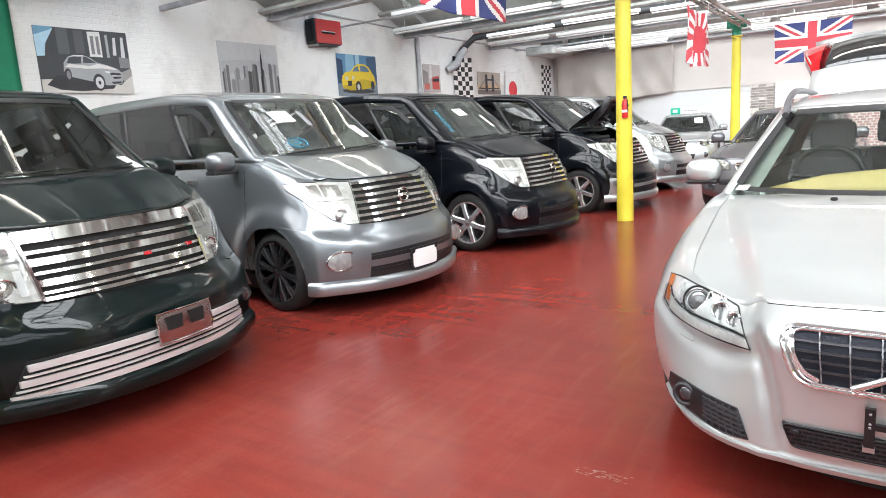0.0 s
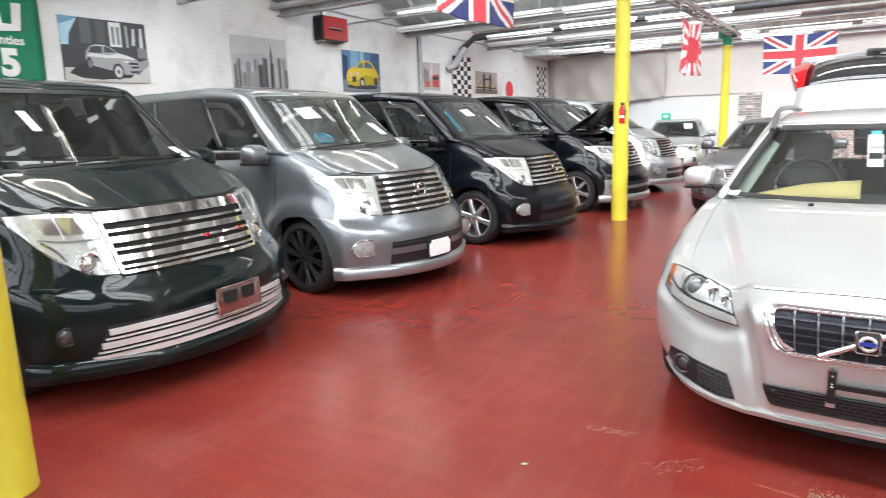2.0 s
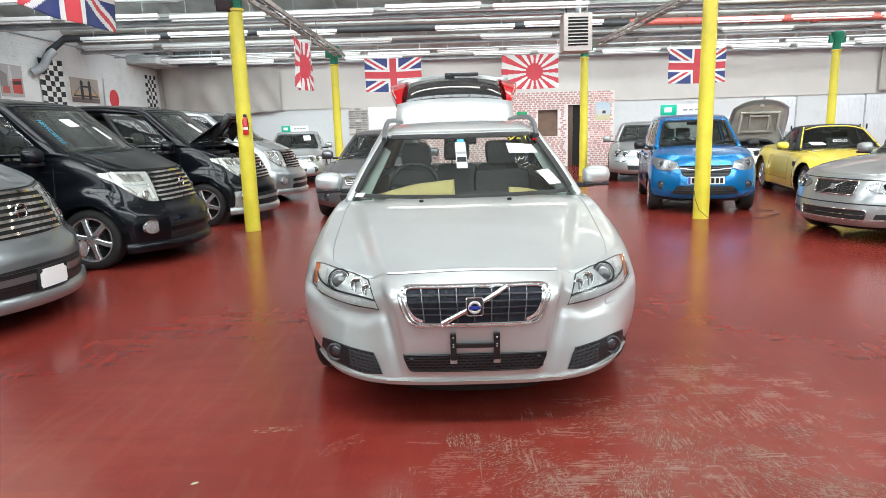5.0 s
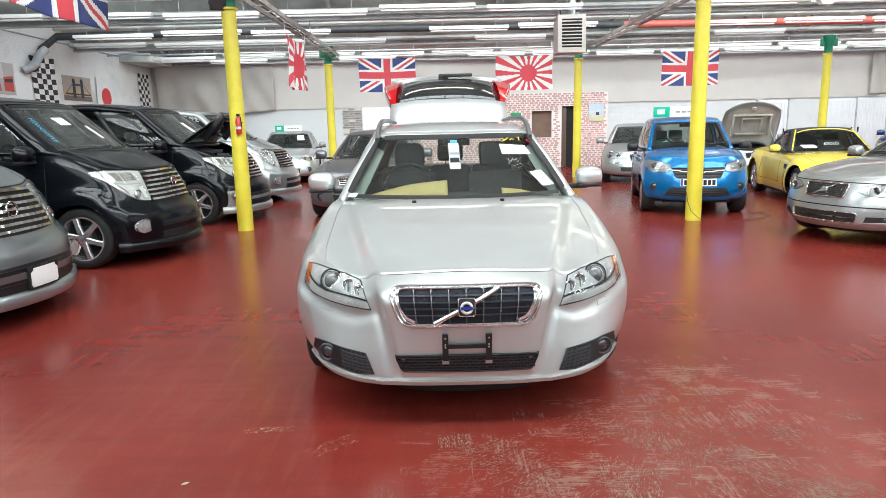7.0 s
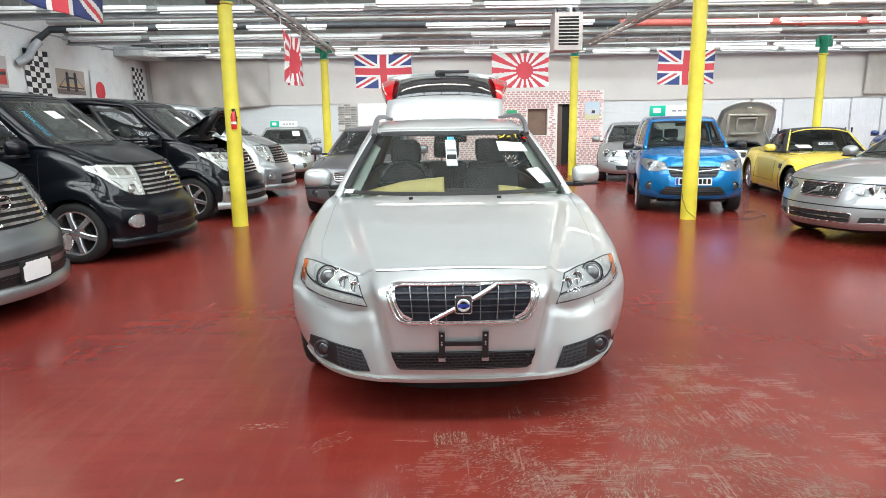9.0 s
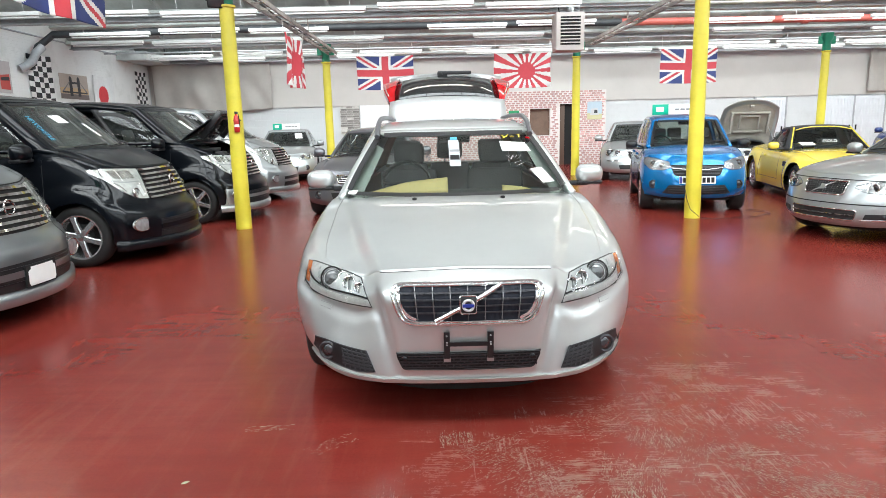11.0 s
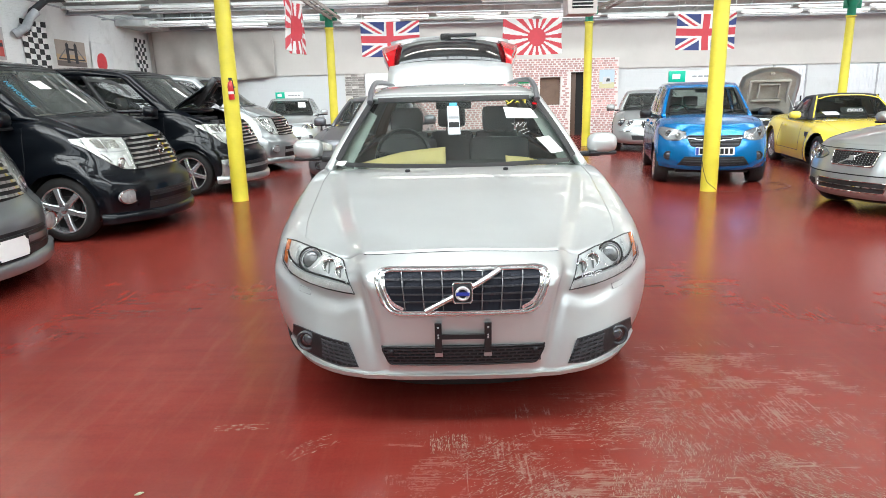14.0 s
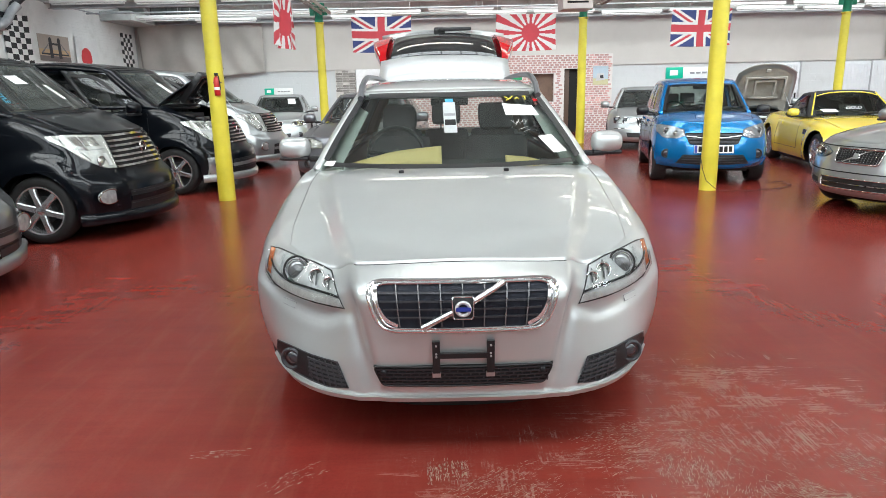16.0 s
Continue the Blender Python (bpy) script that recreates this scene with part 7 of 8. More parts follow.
poster("poster of a yellow vintage taxi in a blue street", 10.33, 11.62, 2.24, 3.11, ink(0.10, 0.22, 0.36), [
    (ink(0.03, 0.06, 0.12), [(0, 0.3), (0, 0.9), (0.14, 0.85), (0.14, 0.3)]), (ink(0.22, 0.40, 0.54), [(0.20, 0.5), (0.22, 1), (0.42, 1), (0.42, 0.5)]), (ink(0.34, 0.50, 0.60), [(0.46, 0.6), (0.46, 1), (0.56, 1), (0.56, 0.6)]), (ink(0.05, 0.10, 0.18), [(0.76, 0.3), (0.74, 0.95), (1, 1), (1, 0.3)]), (ink(0.20, 0.24, 0.28), [(0, 0), (0, 0.28), (1, 0.24), (1, 0)]), (dk, blob(0.5, 0.12, 0.42, 0.06)),
    (yel, [(0.10, 0.20), (0.08, 0.36), (0.11, 0.48), (0.18, 0.56), (0.32, 0.60), (0.40, 0.70), (0.50, 0.78), (0.66, 0.79), (0.78, 0.73), (0.86, 0.60), (0.93, 0.48), (0.95, 0.32), (0.92, 0.22), (0.60, 0.16), (0.30, 0.13)]),
    (ink(0.46, 0.34, 0.02), [(0.10, 0.24), (0.40, 0.30), (0.60, 0.42), (0.93, 0.36), (0.92, 0.22), (0.60, 0.16), (0.30, 0.13), (0.12, 0.18)]), (ink(0.10, 0.16, 0.22), [(0.36, 0.59), (0.43, 0.69), (0.51, 0.73), (0.53, 0.60)]), (ink(0.10, 0.16, 0.22), [(0.56, 0.60), (0.56, 0.74), (0.66, 0.745), (0.76, 0.69), (0.80, 0.60)]),
    (dk, blob(0.49, 0.22, 0.075, 0.15)), (lt, blob(0.49, 0.22, 0.035, 0.07)), (dk, blob(0.86, 0.27, 0.05, 0.11)), (lt, blob(0.20, 0.42, 0.035, 0.05)), (lt, blob(0.36, 0.44, 0.03, 0.045)), (dk, [(0.22, 0.36), (0.32, 0.37), (0.31, 0.24), (0.22, 0.23)])])
poster("faded poster of a red bus in a grey street", 13.45, 14.22, 2.35, 3.04, ink(0.46, 0.42, 0.41), [
    (ink(0.26, 0.23, 0.22), [(0, 0.3), (0, 0.8), (0.3, 0.7), (0.3, 0.3)]), (ink(0.60, 0.58, 0.57), [(0.35, 0.5), (0.4, 0.98), (0.5, 0.98), (0.52, 0.5)]), (ink(0.50, 0.08, 0.07), [(0.5, 0.12), (0.5, 0.55), (0.92, 0.6), (0.92, 0.1)]), (dk, [(0.54, 0.38), (0.54, 0.48), (0.9, 0.52), (0.9, 0.40)]), (ink(0.45, 0.12, 0.1), [(0.05, 0.1), (0.05, 0.3), (0.35, 0.32), (0.35, 0.1)])])
poster("poster of a twin-towered bridge at sunset", 16.12, 17.46, 2.32, 2.95, ink(0.44, 0.38, 0.33), [
    (ink(0.55, 0.40, 0.24), [(0, 0.22), (0, 0.45), (1, 0.45), (1, 0.22)]), (ink(0.18, 0.15, 0.14), [(0, 0), (0, 0.2), (1, 0.2), (1, 0)]), (dk, [(0.32, 0.12), (0.32, 0.85), (0.37, 0.93), (0.42, 0.85), (0.42, 0.12)]), (dk, [(0.60, 0.12), (0.60, 0.85), (0.65, 0.93), (0.70, 0.85), (0.70, 0.12)]),
    (dk, [(0.40, 0.62), (0.40, 0.70), (0.62, 0.70), (0.62, 0.62)]), (dk, [(0.05, 0.24), (0.05, 0.30), (0.95, 0.30), (0.95, 0.24)]), (md, [(0.05, 0.30), (0.33, 0.72), (0.33, 0.68), (0.10, 0.29)]), (md, [(0.95, 0.30), (0.69, 0.72), (0.69, 0.68), (0.90, 0.29)])])


def banner():
    root = new("banner")
    tagged(root, "green hanging warranty banner with white lettering", "banner")
    root.matrix_world = pose(WX + 0.02, 3.02, 1.9, 0, 0, 90)
    green = mat("banner_green", (0.005, 0.20, 0.105), 0.55, 0, 0, 0.1, 3)
    v, f = [], []
    for j in range(13):
        for i in range(13):
            v.append((i / 12 * 1.12, -0.012 + 0.012 * math.sin(i * 1.1 + j * 0.5), j / 12 * 1.85))
    for j in range(12):
        for i in range(12):
            q = j * 13 + i
            f.append((q, q + 1, q + 14, q + 13))
    c = link_mesh("cloth", v, f, green, root, "green cloth")
    s = c.modifiers.new("thickness", "SOLIDIFY")
    s.thickness = 0.004
    wh = ink(0.80, 0.80, 0.78)
    for pts in ([(0.20, 0.93), (0.36, 1.30), (0.50, 1.30), (0.62, 0.93), (0.50, 0.93), (0.43, 1.12), (0.32, 0.93)], [(0.52, 1.30), (0.62, 1.30), (0.64, 1.03), (0.76, 1.03), (0.78, 1.30), (0.90, 1.30), (0.86, 0.95), (0.58, 0.93)]):
        ob = link_mesh("logo_shape", [(x, -0.032, z) for x, z in pts], [tuple(range(len(pts)))], wh, root, "white plain shape", False)
        s = ob.modifiers.new("thickness", "SOLIDIFY")
        s.thickness = 0.002
    text_mesh("letters", "warranties", 0.16, wh, root, Matrix.Translation((0.54, -0.034, 0.82)) @ pose(0, 0, 0, 90), "CENTER", 0.004)
    text_mesh("letters", "15", 0.46, wh, root, Matrix.Translation((0.56, -0.034, 0.52)) @ pose(0, 0, 0, 90), "CENTER", 0.024)


banner()


def red_heater():
    root = new("wall_heater")
    tagged(root, "red and black gas heater hung on the wall", "heater")
    root.matrix_world = pose(XL, 9.88, 3.22)
    box("housing", (0.02, -0.37, 0.0), (0.27, 0.37, 0.48), M_BLACK, root, "black heater housing", 0.02)
    f = box("front_panel", (0.25, -0.34, 0.02), (0.29, 0.38, 0.47), mat("heater_red", (0.42, 0.03, 0.03), 0.35, 0, 0.3, 0.08, 3), root, "red front panel", 0.012)
    box("side_panel", (0.05, -0.385, 0.05), (0.23, -0.365, 0.43), M_DARK, root, "open dark side", 0.004)
    box("outlet", (0.288, -0.20, 0.20), (0.300, 0.18, 0.25), M_DARK, f, "dark outlet slot", 0.004)
    box("outlet_lip", (0.288, -0.20, 0.235), (0.312, 0.18, 0.252), M_STEEL, f, "pale slot lip", 0.003)
    tube("flue", [(0.13, -0.2, 0.46), (0.13, -0.2, 0.9), (0.13, -0.2, 1.3)], 0.05, M_GALV, root, "galvanised flue", 12)
    tube("cable", [(0.05, -0.30, 0.4), (0.03, -0.36, 0.55), (0.03, -0.62, 0.72), (0.03, -0.66, 1.0)], 0.012, M_WHITE, root, "white cable", 6)
    for s in (-0.3, 0.3):
        box("bracket", (0.0, s - 0.02, -0.03), (0.25, s + 0.02, 0.0), M_STEEL, root, "", 0.004)


red_heater()


def fan_heater():
    root = new("unit_heater")
    tagged(root, "pale grey louvred unit heater hung from the roof", "heater")
    root.matrix_world = pose(2.72, 12.0, 2.78)
    body_m = mat("heater_cream", (0.50, 0.45, 0.42), 0.5, 0, 0, 0.1, 3)
    bm = bmesh.new()
    add_box(bm, (-0.27, 0.0, 0.0), (0.27, 0.5, 0.70), 0.02)
    part("housing", bm, body_m, root, "pale housing")
    box("opening", (-0.19, -0.006, 0.10), (0.19, 0.004, 0.62), M_DARK, root, "dark louvre opening")
    for k in range(8):
        box("louvre", (-0.19, -0.03, 0.13 + 0.062 * k), (0.19, 0.0, 0.15 + 0.062 * k), body_m, root, "", 0.003, None)
    lathe("flue", [(0.0, 0.70), (0.07, 0.70), (0.07, 1.6), (0.0, 1.6)], 16, (0.05, 0.25, 0), M_GALV, root, "galvanised flue")
    for s in (-0.22, 0.22):
        tube("hanger", [(s, 0.25, 0.68), (s, 0.25, 1.2)], 0.008, M_STEEL, root, "", 6)
    tube("cable", [(-0.2, 0.1, 0.7), (-0.24, 0.12, 0.95), (-0.15, 0.14, 1.2)], 0.010, M_BLACK, root, "", 6)


fan_heater()


def roof_z(y):
    q = (y - TEETH[0]) % BAY
    return EAVE + 1.35 * (1 - (q - GLAZED) / (BAY - GLAZED)) if q > GLAZED else EAVE + 1.35 * q / GLAZED


def batten(lit, rise):
    root = new("strip_light")
    tagged(root, "white fluorescent strip light hung under the roof", "strip light", "strip lights")
    bm = bmesh.new()
    add_box(bm, (-0.9, -0.05, 0.03), (0.9, 0.05, 0.10), 0.008)
    part("housing", bm, M_WHITE, root, "white metal housing")
    v, f = [], []
    tube_geo(v, f, [(-0.87, 0, 0.0), (0.87, 0, 0.0)], 0.018, 8)
    link_mesh("tube", v, f, M_TUBE if lit else M_WHITE, root, "glowing tube" if lit else "white tube, off")
    for s in (-0.6, 0.6):
        tube("hanger", [(s, 0, 0.09), (s, 0, rise)], 0.005, M_STEEL, root, "", 5)
    return root


rnd = random.Random(11)
rows = [(2.6, 3.66), (6.8, 3.62), (7.9, 3.58), (10.7, 3.64), (11.9, 3.57), (14.5, 3.60), (16.2, 3.56), (18.7, 3.52), (20.2, 3.58)]
for k, (y, z) in enumerate(rows):
    x = XL + 1.3 + (0.9 if k % 2 else 0)
    first, used = {}, set()
    while x < XR - 0.8:
        if rnd.random() < 0.80:
            on = y < 8.5 and rnd.random() < 0.9
            zz = z + rnd.uniform(-0.04, 0.04)
            m = pose(x, y + rnd.uniform(-0.02, 0.02), zz, 0, 0, rnd.uniform(-0.6, 0.6))
            if on not in used:
                first[on] = batten(on, roof_z(y) - z + 0.12)
                first[on].matrix_world = m
                used.add(on)
            else:
                copy_thing(first[on], m)
        x += 2.02

# pipes, trays, conduits
tagged(tube("pipe", [(XL + 0.10, 14.9, 2.95), (XL + 0.11, 14.95, 3.15), (XL + 0.20, 15.1, 3.45), (XL + 0.5, 15.25, 3.74), (-4.0, 15.3, 3.78), (4.6, 15.3, 3.74)], 0.085, M_PIPE, None, "", 14), "long dark heating pipe under the roof", "pipe")
tagged(tube("pipe", [(4.6, 15.3, 3.74), (10.0, 15.3, 3.72), (XR, 15.3, 3.70)], 0.085, M_RPIPE, None, "", 14), "red painted pipe under the roof", "pipe")
tagged(tube("pipe_elbow", [(XL + 0.06, 14.55, 2.92), (XL + 0.16, 14.62, 2.98), (XL + 0.2, 14.8, 3.10), (XL + 0.22, 14.95, 3.30), (XL + 0.3, 15.1, 3.45)], 0.095, M_STEEL, None, "", 14), "pale lagged pipe elbow at the wall", "pipe")
for x in (6.5, 9.0, 11.5):
    lathe("pipe_joint", [(0.0, -0.06), (0.115, -0.06), (0.115, 0.06), (0.0, 0.06)], 16, (x, 15.3, 3.735 - (x - 6.5) * 0.004), M_RPIPE, None, "", "x")
for ob in [o for o in bpy.data.objects if o.name.startswith("pipe_joint")]:
    tagged(ob, "red painted joint on the pipe", "pipe joint", "pipe joints")
tagged(tube("drain_pipe", [(XL + 0.055, 13.25, 1.4), (XL + 0.055, 13.25, 4.1)], 0.055, M_STEEL, None, "", 12), "grey vertical pipe on the wall", "pipe")
tagged(tube("conduit", [(XL + 0.02, 7.2, 3.95), (XL + 0.02, 14.0, 3.75), (XL + 0.02, 20.5, 3.70)], 0.02, M_STEEL, None, "", 8), "grey conduit along the wall top", "conduit")


def tray(x, y0, y1, z):
    root = new("cable_tray")
    tagged(root, "rusty steel ladder tray between the posts", "cable tray", "cable trays")
    rust = mat("tray_steel", (0.34, 0.31, 0.28), 0.6, 0.3, 0, 0.3, 5)
    for s in (-0.11, 0.11):
        box("rail", (x + s - 0.015, y0, z), (x + s + 0.015, y1, z + 0.07), rust, root)
    for yv in (4.535, 8.66, 12.785):
        box("hanger", (x - 0.13, yv - 0.015, z), (x - 0.11, yv + 0.015, EAVE - 0.15), rust, root)
        box("hanger", (x + 0.11, yv - 0.015, z), (x + 0.13, yv + 0.015, EAVE - 0.15), rust, root)
    y = y0 + 0.2
    while y < y1:
        box("rung", (x - 0.11, y - 0.015, z + 0.01), (x + 0.11, y + 0.015, z + 0.03), rust, root)
        y += 0.55
    tube("cable", [(x - 0.04, yy, z + 0.05 + 0.015 * math.sin(yy * 2.1)) for yy in np.linspace(y0, y1, 24)], 0.014, M_BLACK, root, "black cable", 6)
    tube("cable", [(x + 0.05, yy, z + 0.05 + 0.012 * math.cos(yy * 1.7)) for yy in np.linspace(y0, y1, 24)], 0.012, M_WHITE, root, "white cable", 6)


tray(-2.52, 1.0, 16.6, 3.28)
tray(4.15, 1.0, 16.6, 3.36)
for y in (4.0, 10.6, 12.4, 18.6):
    tagged(tube("conduit", [(XL, y, 3.66), (2.0, y + 0.03, 3.64), (XR, y, 3.67)], 0.022, M_GALV, None, "", 8), "thin galvanised conduit across the hall", "conduit", "conduits")
tagged(box("board", (-6.6, 6.25, 3.60), (-4.2, 6.50, 3.66), M_WOOD, None, "", 0.006), "bare timber board laid on the roof ties", "board")
for y in (3.2, 6.4):
    tagged(box("tie_beam", (XL, y - 0.04, 3.52), (XR, y + 0.04, 3.60), M_STEEL, None, "", 0.008), "grey steel tie across the hall", "beam", "roof ties")


def spot(x, y, z):
    root = new("flood_light")
    tagged(root, "small black flood light on a bracket", "flood light", "flood lights")
    root.matrix_world = pose(x, y, z, 20, 0, 15)
    box("housing", (-0.11, -0.05, -0.08), (0.11, 0.03, 0.08), M_BLACK, root, "black housing", 0.015)
    box("lens", (-0.09, -0.058, -0.06), (0.09, -0.05, 0.06), M_LENS, root, "glass lens", 0.004)
    tube("bracket", [(-0.12, -0.01, 0), (-0.12, 0.0, 0.13), (0.12, 0.0, 0.13), (0.12, -0.01, 0)], 0.008, M_BLACK, root, "", 6)


spot(-2.86, 8.56, 3.17)


def pendant(x, y, z):
    root = new("sensor_lamp")
    tagged(root, "white wedge-shaped lamp hung from the roof", "lamp")
    root.matrix_world = pose(x, y, z)
    v = [(-0.28, -0.1, 0.28), (0.28, -0.1, 0.28), (0.28, 0.1, 0.28), (-0.28, 0.1, 0.28), (-0.08, -0.06, 0), (0.10, -0.06, 0), (0.10, 0.06, 0), (-0.08, 0.06, 0)]
    link_mesh("shade", v, [(0, 1, 2, 3), (7, 6, 5, 4), (0, 4, 5, 1), (1, 5, 6, 2), (2, 6, 7, 3), (3, 7, 4, 0)], M_WHITE, root, "white wedge shade", False)
    tube("hanger", [(0, 0, 0.28), (0, 0, roof_z(y) - z + 0.05)], 0.01, M_STEEL, root, "", 6)


pendant(7.05, 11.2, 3.42)


def extinguisher():
    root = new("fire_extinguisher")
    tagged(root, "small red fire extinguisher hung on a yellow post", "extinguisher")
    root.matrix_world = pose(-2.70, 8.54, 1.40) @ Matrix.Diagonal((0.7, 0.7, 0.72, 1))
    lathe("cylinder", [(0.0, 0.0), (0.05, 0.0), (0.056, 0.015), (0.056, 0.27), (0.045, 0.31), (0.02, 0.335), (0.02, 0.36), (0.0, 0.36)], 20, (0, 0, 0), mat("extinguisher_red", (0.55, 0.02, 0.02), 0.3, 0, 0.5), root, "red cylinder")
    lathe("label_band", [(0.0575, 0.10), (0.0575, 0.15)], 20, (0, 0, 0), M_PAPER, root, "pale label")
    box("valve", (-0.025, -0.03, 0.35), (0.025, 0.06, 0.40), M_BLACK, root, "black valve", 0.006)
    tube("hose", [(0.02, -0.03, 0.37), (0.06, -0.05, 0.34), (0.068, -0.03, 0.2), (0.066, -0.02, 0.1)], 0.009, M_BLACK, root, "black hose", 6)
    box("strap", (-0.062, -0.02, 0.22), (0.062, 0.10, 0.24), M_BLACK, root, "", 0.003)


extinguisher()

# trailing lead from the far post
tagged(tube("extension_lead", [(3.74, 8.58, 0.42), (3.74, 8.52, 0.30), (3.78, 8.47, 0.15), (3.92, 8.40, 0.02), (4.3, 8.40, 0.012), (4.8, 8.55, 0.012), (5.15, 8.85, 0.012), (5.2, 9.15, 0.012), (5.0, 9.3, 0.012)], 0.005, M_BLACK, None, "", 6), "black extension lead trailing from a post", "cable")
tagged(tube("floor_cable", [(6.2, 4.9, 0.012), (5.6, 4.88, 0.012), (5.2, 4.80, 0.012), (4.85, 4.70, 0.012), (4.6, 4.72, 0.012)], 0.009, M_BLACK, None, "", 6), "black cable lying on the floor", "cable")

# far wall: brick-papered office front, doors, hung sheet
M_PINK = mat("pink_brick", (0.56, 0.33, 0.31), 0.75, 0, 0, 0.15, 5, 0.2, 30, random_obj=0.25)
M_JOINT = mat("pale_joint", (0.70, 0.66, 0.63), 0.8, 0, 0, 0.06, 5)
BX0, BX1, BZ = -1.35, 5.80, 2.46
bm = bmesh.new()
HOLES = ((3.26, 3.93, 1.0, 1.88), (4.26, 4.86, 0.0, 2.02))
edges = sorted({BX0, BX1, *[q for hx in HOLES for q in hx[:2]]})
for x0, x1 in zip(edges, edges[1:]):
    z = 0.0
    for hx in HOLES:
        if abs(hx[0] - x0) < 1e-6:
            if hx[2] > 0:
                add_box(bm, (x0, YB - 0.22, 0), (x1, YB - 0.05, hx[2]))
            z = hx[3]
    add_box(bm, (x0, YB - 0.22, z), (x1, YB - 0.05, BZ))
office = part("partition", bm, M_JOINT, None, smooth=False)
st(office, "pink brick-faced partition with a door and hatch", "partition")
box("hatch_back", (3.2, YB - 0.055, 0.95), (4.0, YB - 0.045, 1.95), mat("brown_board", (0.16, 0.10, 0.07), 0.6, 0, 0, 0.2, 3), office, "brown board behind the hatch")
# the unlit room behind the door is painted as a black panel
box("door_back", (4.2, YB - 0.055, 0.0), (4.92, YB - 0.045, 2.08), M_DARK, office, "near-black panel painted as the shade in the open doorway")
box("door_leaf", (4.27, YB - 0.10, 0.0), (4.44, YB - 0.06, 2.0), mat("door_brown", (0.10, 0.06, 0.04), 0.5), office, "dark brown door leaf", 0.004)
box("door_frame", (4.84, YB - 0.24, 0.0), (4.90, YB - 0.05, 2.06), mat("frame_brown", (0.20, 0.12, 0.08), 0.5), office, "brown door frame", 0.004)
box("notice", (1.55, YB - 0.235, 1.62), (1.95, YB - 0.22, 1.78), ink(0.5, 0.05, 0.06), office, "red notice", 0.003)
box("exit_sign", (2.55, YB - 0.235, 1.70), (2.90, YB - 0.22, 1.84), ink(0.02, 0.30, 0.12), office, "green sign", 0.003)
poster("small framed picture of a white van under a blue sky", 5.17, 5.66, 1.50, 2.08, ink(0.45, 0.55, 0.62), [(ink(0.55, 0.52, 0.30), [(0, 0), (0, 0.35), (1, 0.3), (1, 0)]), (lt, [(0.2, 0.22), (0.25, 0.6), (0.7, 0.62), (0.8, 0.25)]), (dk, [(0.45, 0.35), (0.48, 0.52), (0.68, 0.52), (0.7, 0.35)])], "north", YB - 0.235)
tagged(box("white_board", (-2.42, YB - 0.10, 0.2), (-1.44, YB - 0.055, 2.13), ink(0.80, 0.80, 0.79), None, "", 0.006), "plain white board leaning on the far wall", "board")
# bare stretch of brick beside the board
rough = mat("bare_brick", (0.30, 0.28, 0.26), 0.85, 0, 0, 0.3, 6, 0.4, 40, random_obj=0.3)
patch_root = part("bare_masonry", add_box(bmesh.new(), (-3.10, YB - 0.03, 1.2), (-2.46, YB - 0.002, 2.12)), mat("old_mortar", (0.60, 0.58, 0.54), 0.9, 0, 0, 0.2, 8), None)
st(patch_root, "patch of bare flaking brick in the white wall", "brick patch")

sheet_v, sheet_f = [], []
for j in range(25):
    for i in range(61):
        u, v = i / 60, j / 24
        x = -9.2 + 3.9 * u
        sw = math.exp(-((u - 0.10 - 0.45 * (1 - v)) / 0.16) ** 2)
        y = YB - 0.16 - 0.09 * math.sin(u * 15 + 4 * (1 - v)) * (0.25 + 0.75 * sw) - 0.05 * math.sin(u * 31 + 9 * v * u) * (1 - v) - 0.10 * sw
        sheet_v.append((x, y, 2.10 + 1.60 * v - 0.10 * math.sin(math.pi * u)))
for j in range(24):
    for i in range(60):
        a = j * 61 + i
        sheet_f.append((a, a + 1, a + 62, a + 61))
cl = link_mesh("dust_sheet", sheet_v, sheet_f, M_CLOTH)
cl.modifiers.new("thickness", "SOLIDIFY").thickness = 0.006
tagged(cl, "draped beige dust sheet hung on the far wall", "sheet")
sheet_v = []
for j in range(25):
    for i in range(25):
        u, v = i / 24, j / 24
        sheet_v.append((14.55 + 1.3 * u, YB - 0.14 - 0.06 * math.sin(u * 12 + 2 * v), 2.2 + 1.45 * v))
cl = link_mesh("dust_sheet", sheet_v, [(j * 25 + i, j * 25 + i + 1, (j + 1) * 25 + i + 1, (j + 1) * 25 + i) for j in range(24) for i in range(24)], M_CLOTH)
cl.modifiers.new("thickness", "SOLIDIFY").thickness = 0.006
tagged(cl, "hanging beige dust sheet at the wall's end", "sheet")


def metal_doors(x0, n):
    root = new("door_1")
    st(root, "white ribbed metal double doors", "door")
    root.matrix_world = pose(x0, YB, 0)
    pm = mat("door_white", (0.70, 0.72, 0.74), 0.45, 0.2, 0, 0.06, 3)
    for k in range(n):
        bm = bmesh.new()
        add_box(bm, (k * 1.05, -0.07, 0.02), (k * 1.05 + 1.0, -0.02, 2.07), 0.006)
        for q in range(9):
            add_box(bm, (k * 1.05 + 0.06 + 0.103 * q, -0.085, 0.10), (k * 1.05 + 0.11 + 0.103 * q, -0.07, 1.98))
        leaf = part("leaf", bm, pm, root, "ribbed white leaf")
        box("handle", (k * 1.05 + (0.88 if k % 2 == 0 else 0.05), -0.12, 0.95), (k * 1.05 + (0.92 if k % 2 == 0 else 0.09), -0.085, 1.12), M_DARK, leaf, "", 0.006)
    for k in range(n + 1):
        box("frame_post", (k * 1.05 - 0.05, -0.09, 0), (k * 1.05 - 0.005, -0.01, 2.1), M_STEEL, root)


metal_doors(13.2, 3)
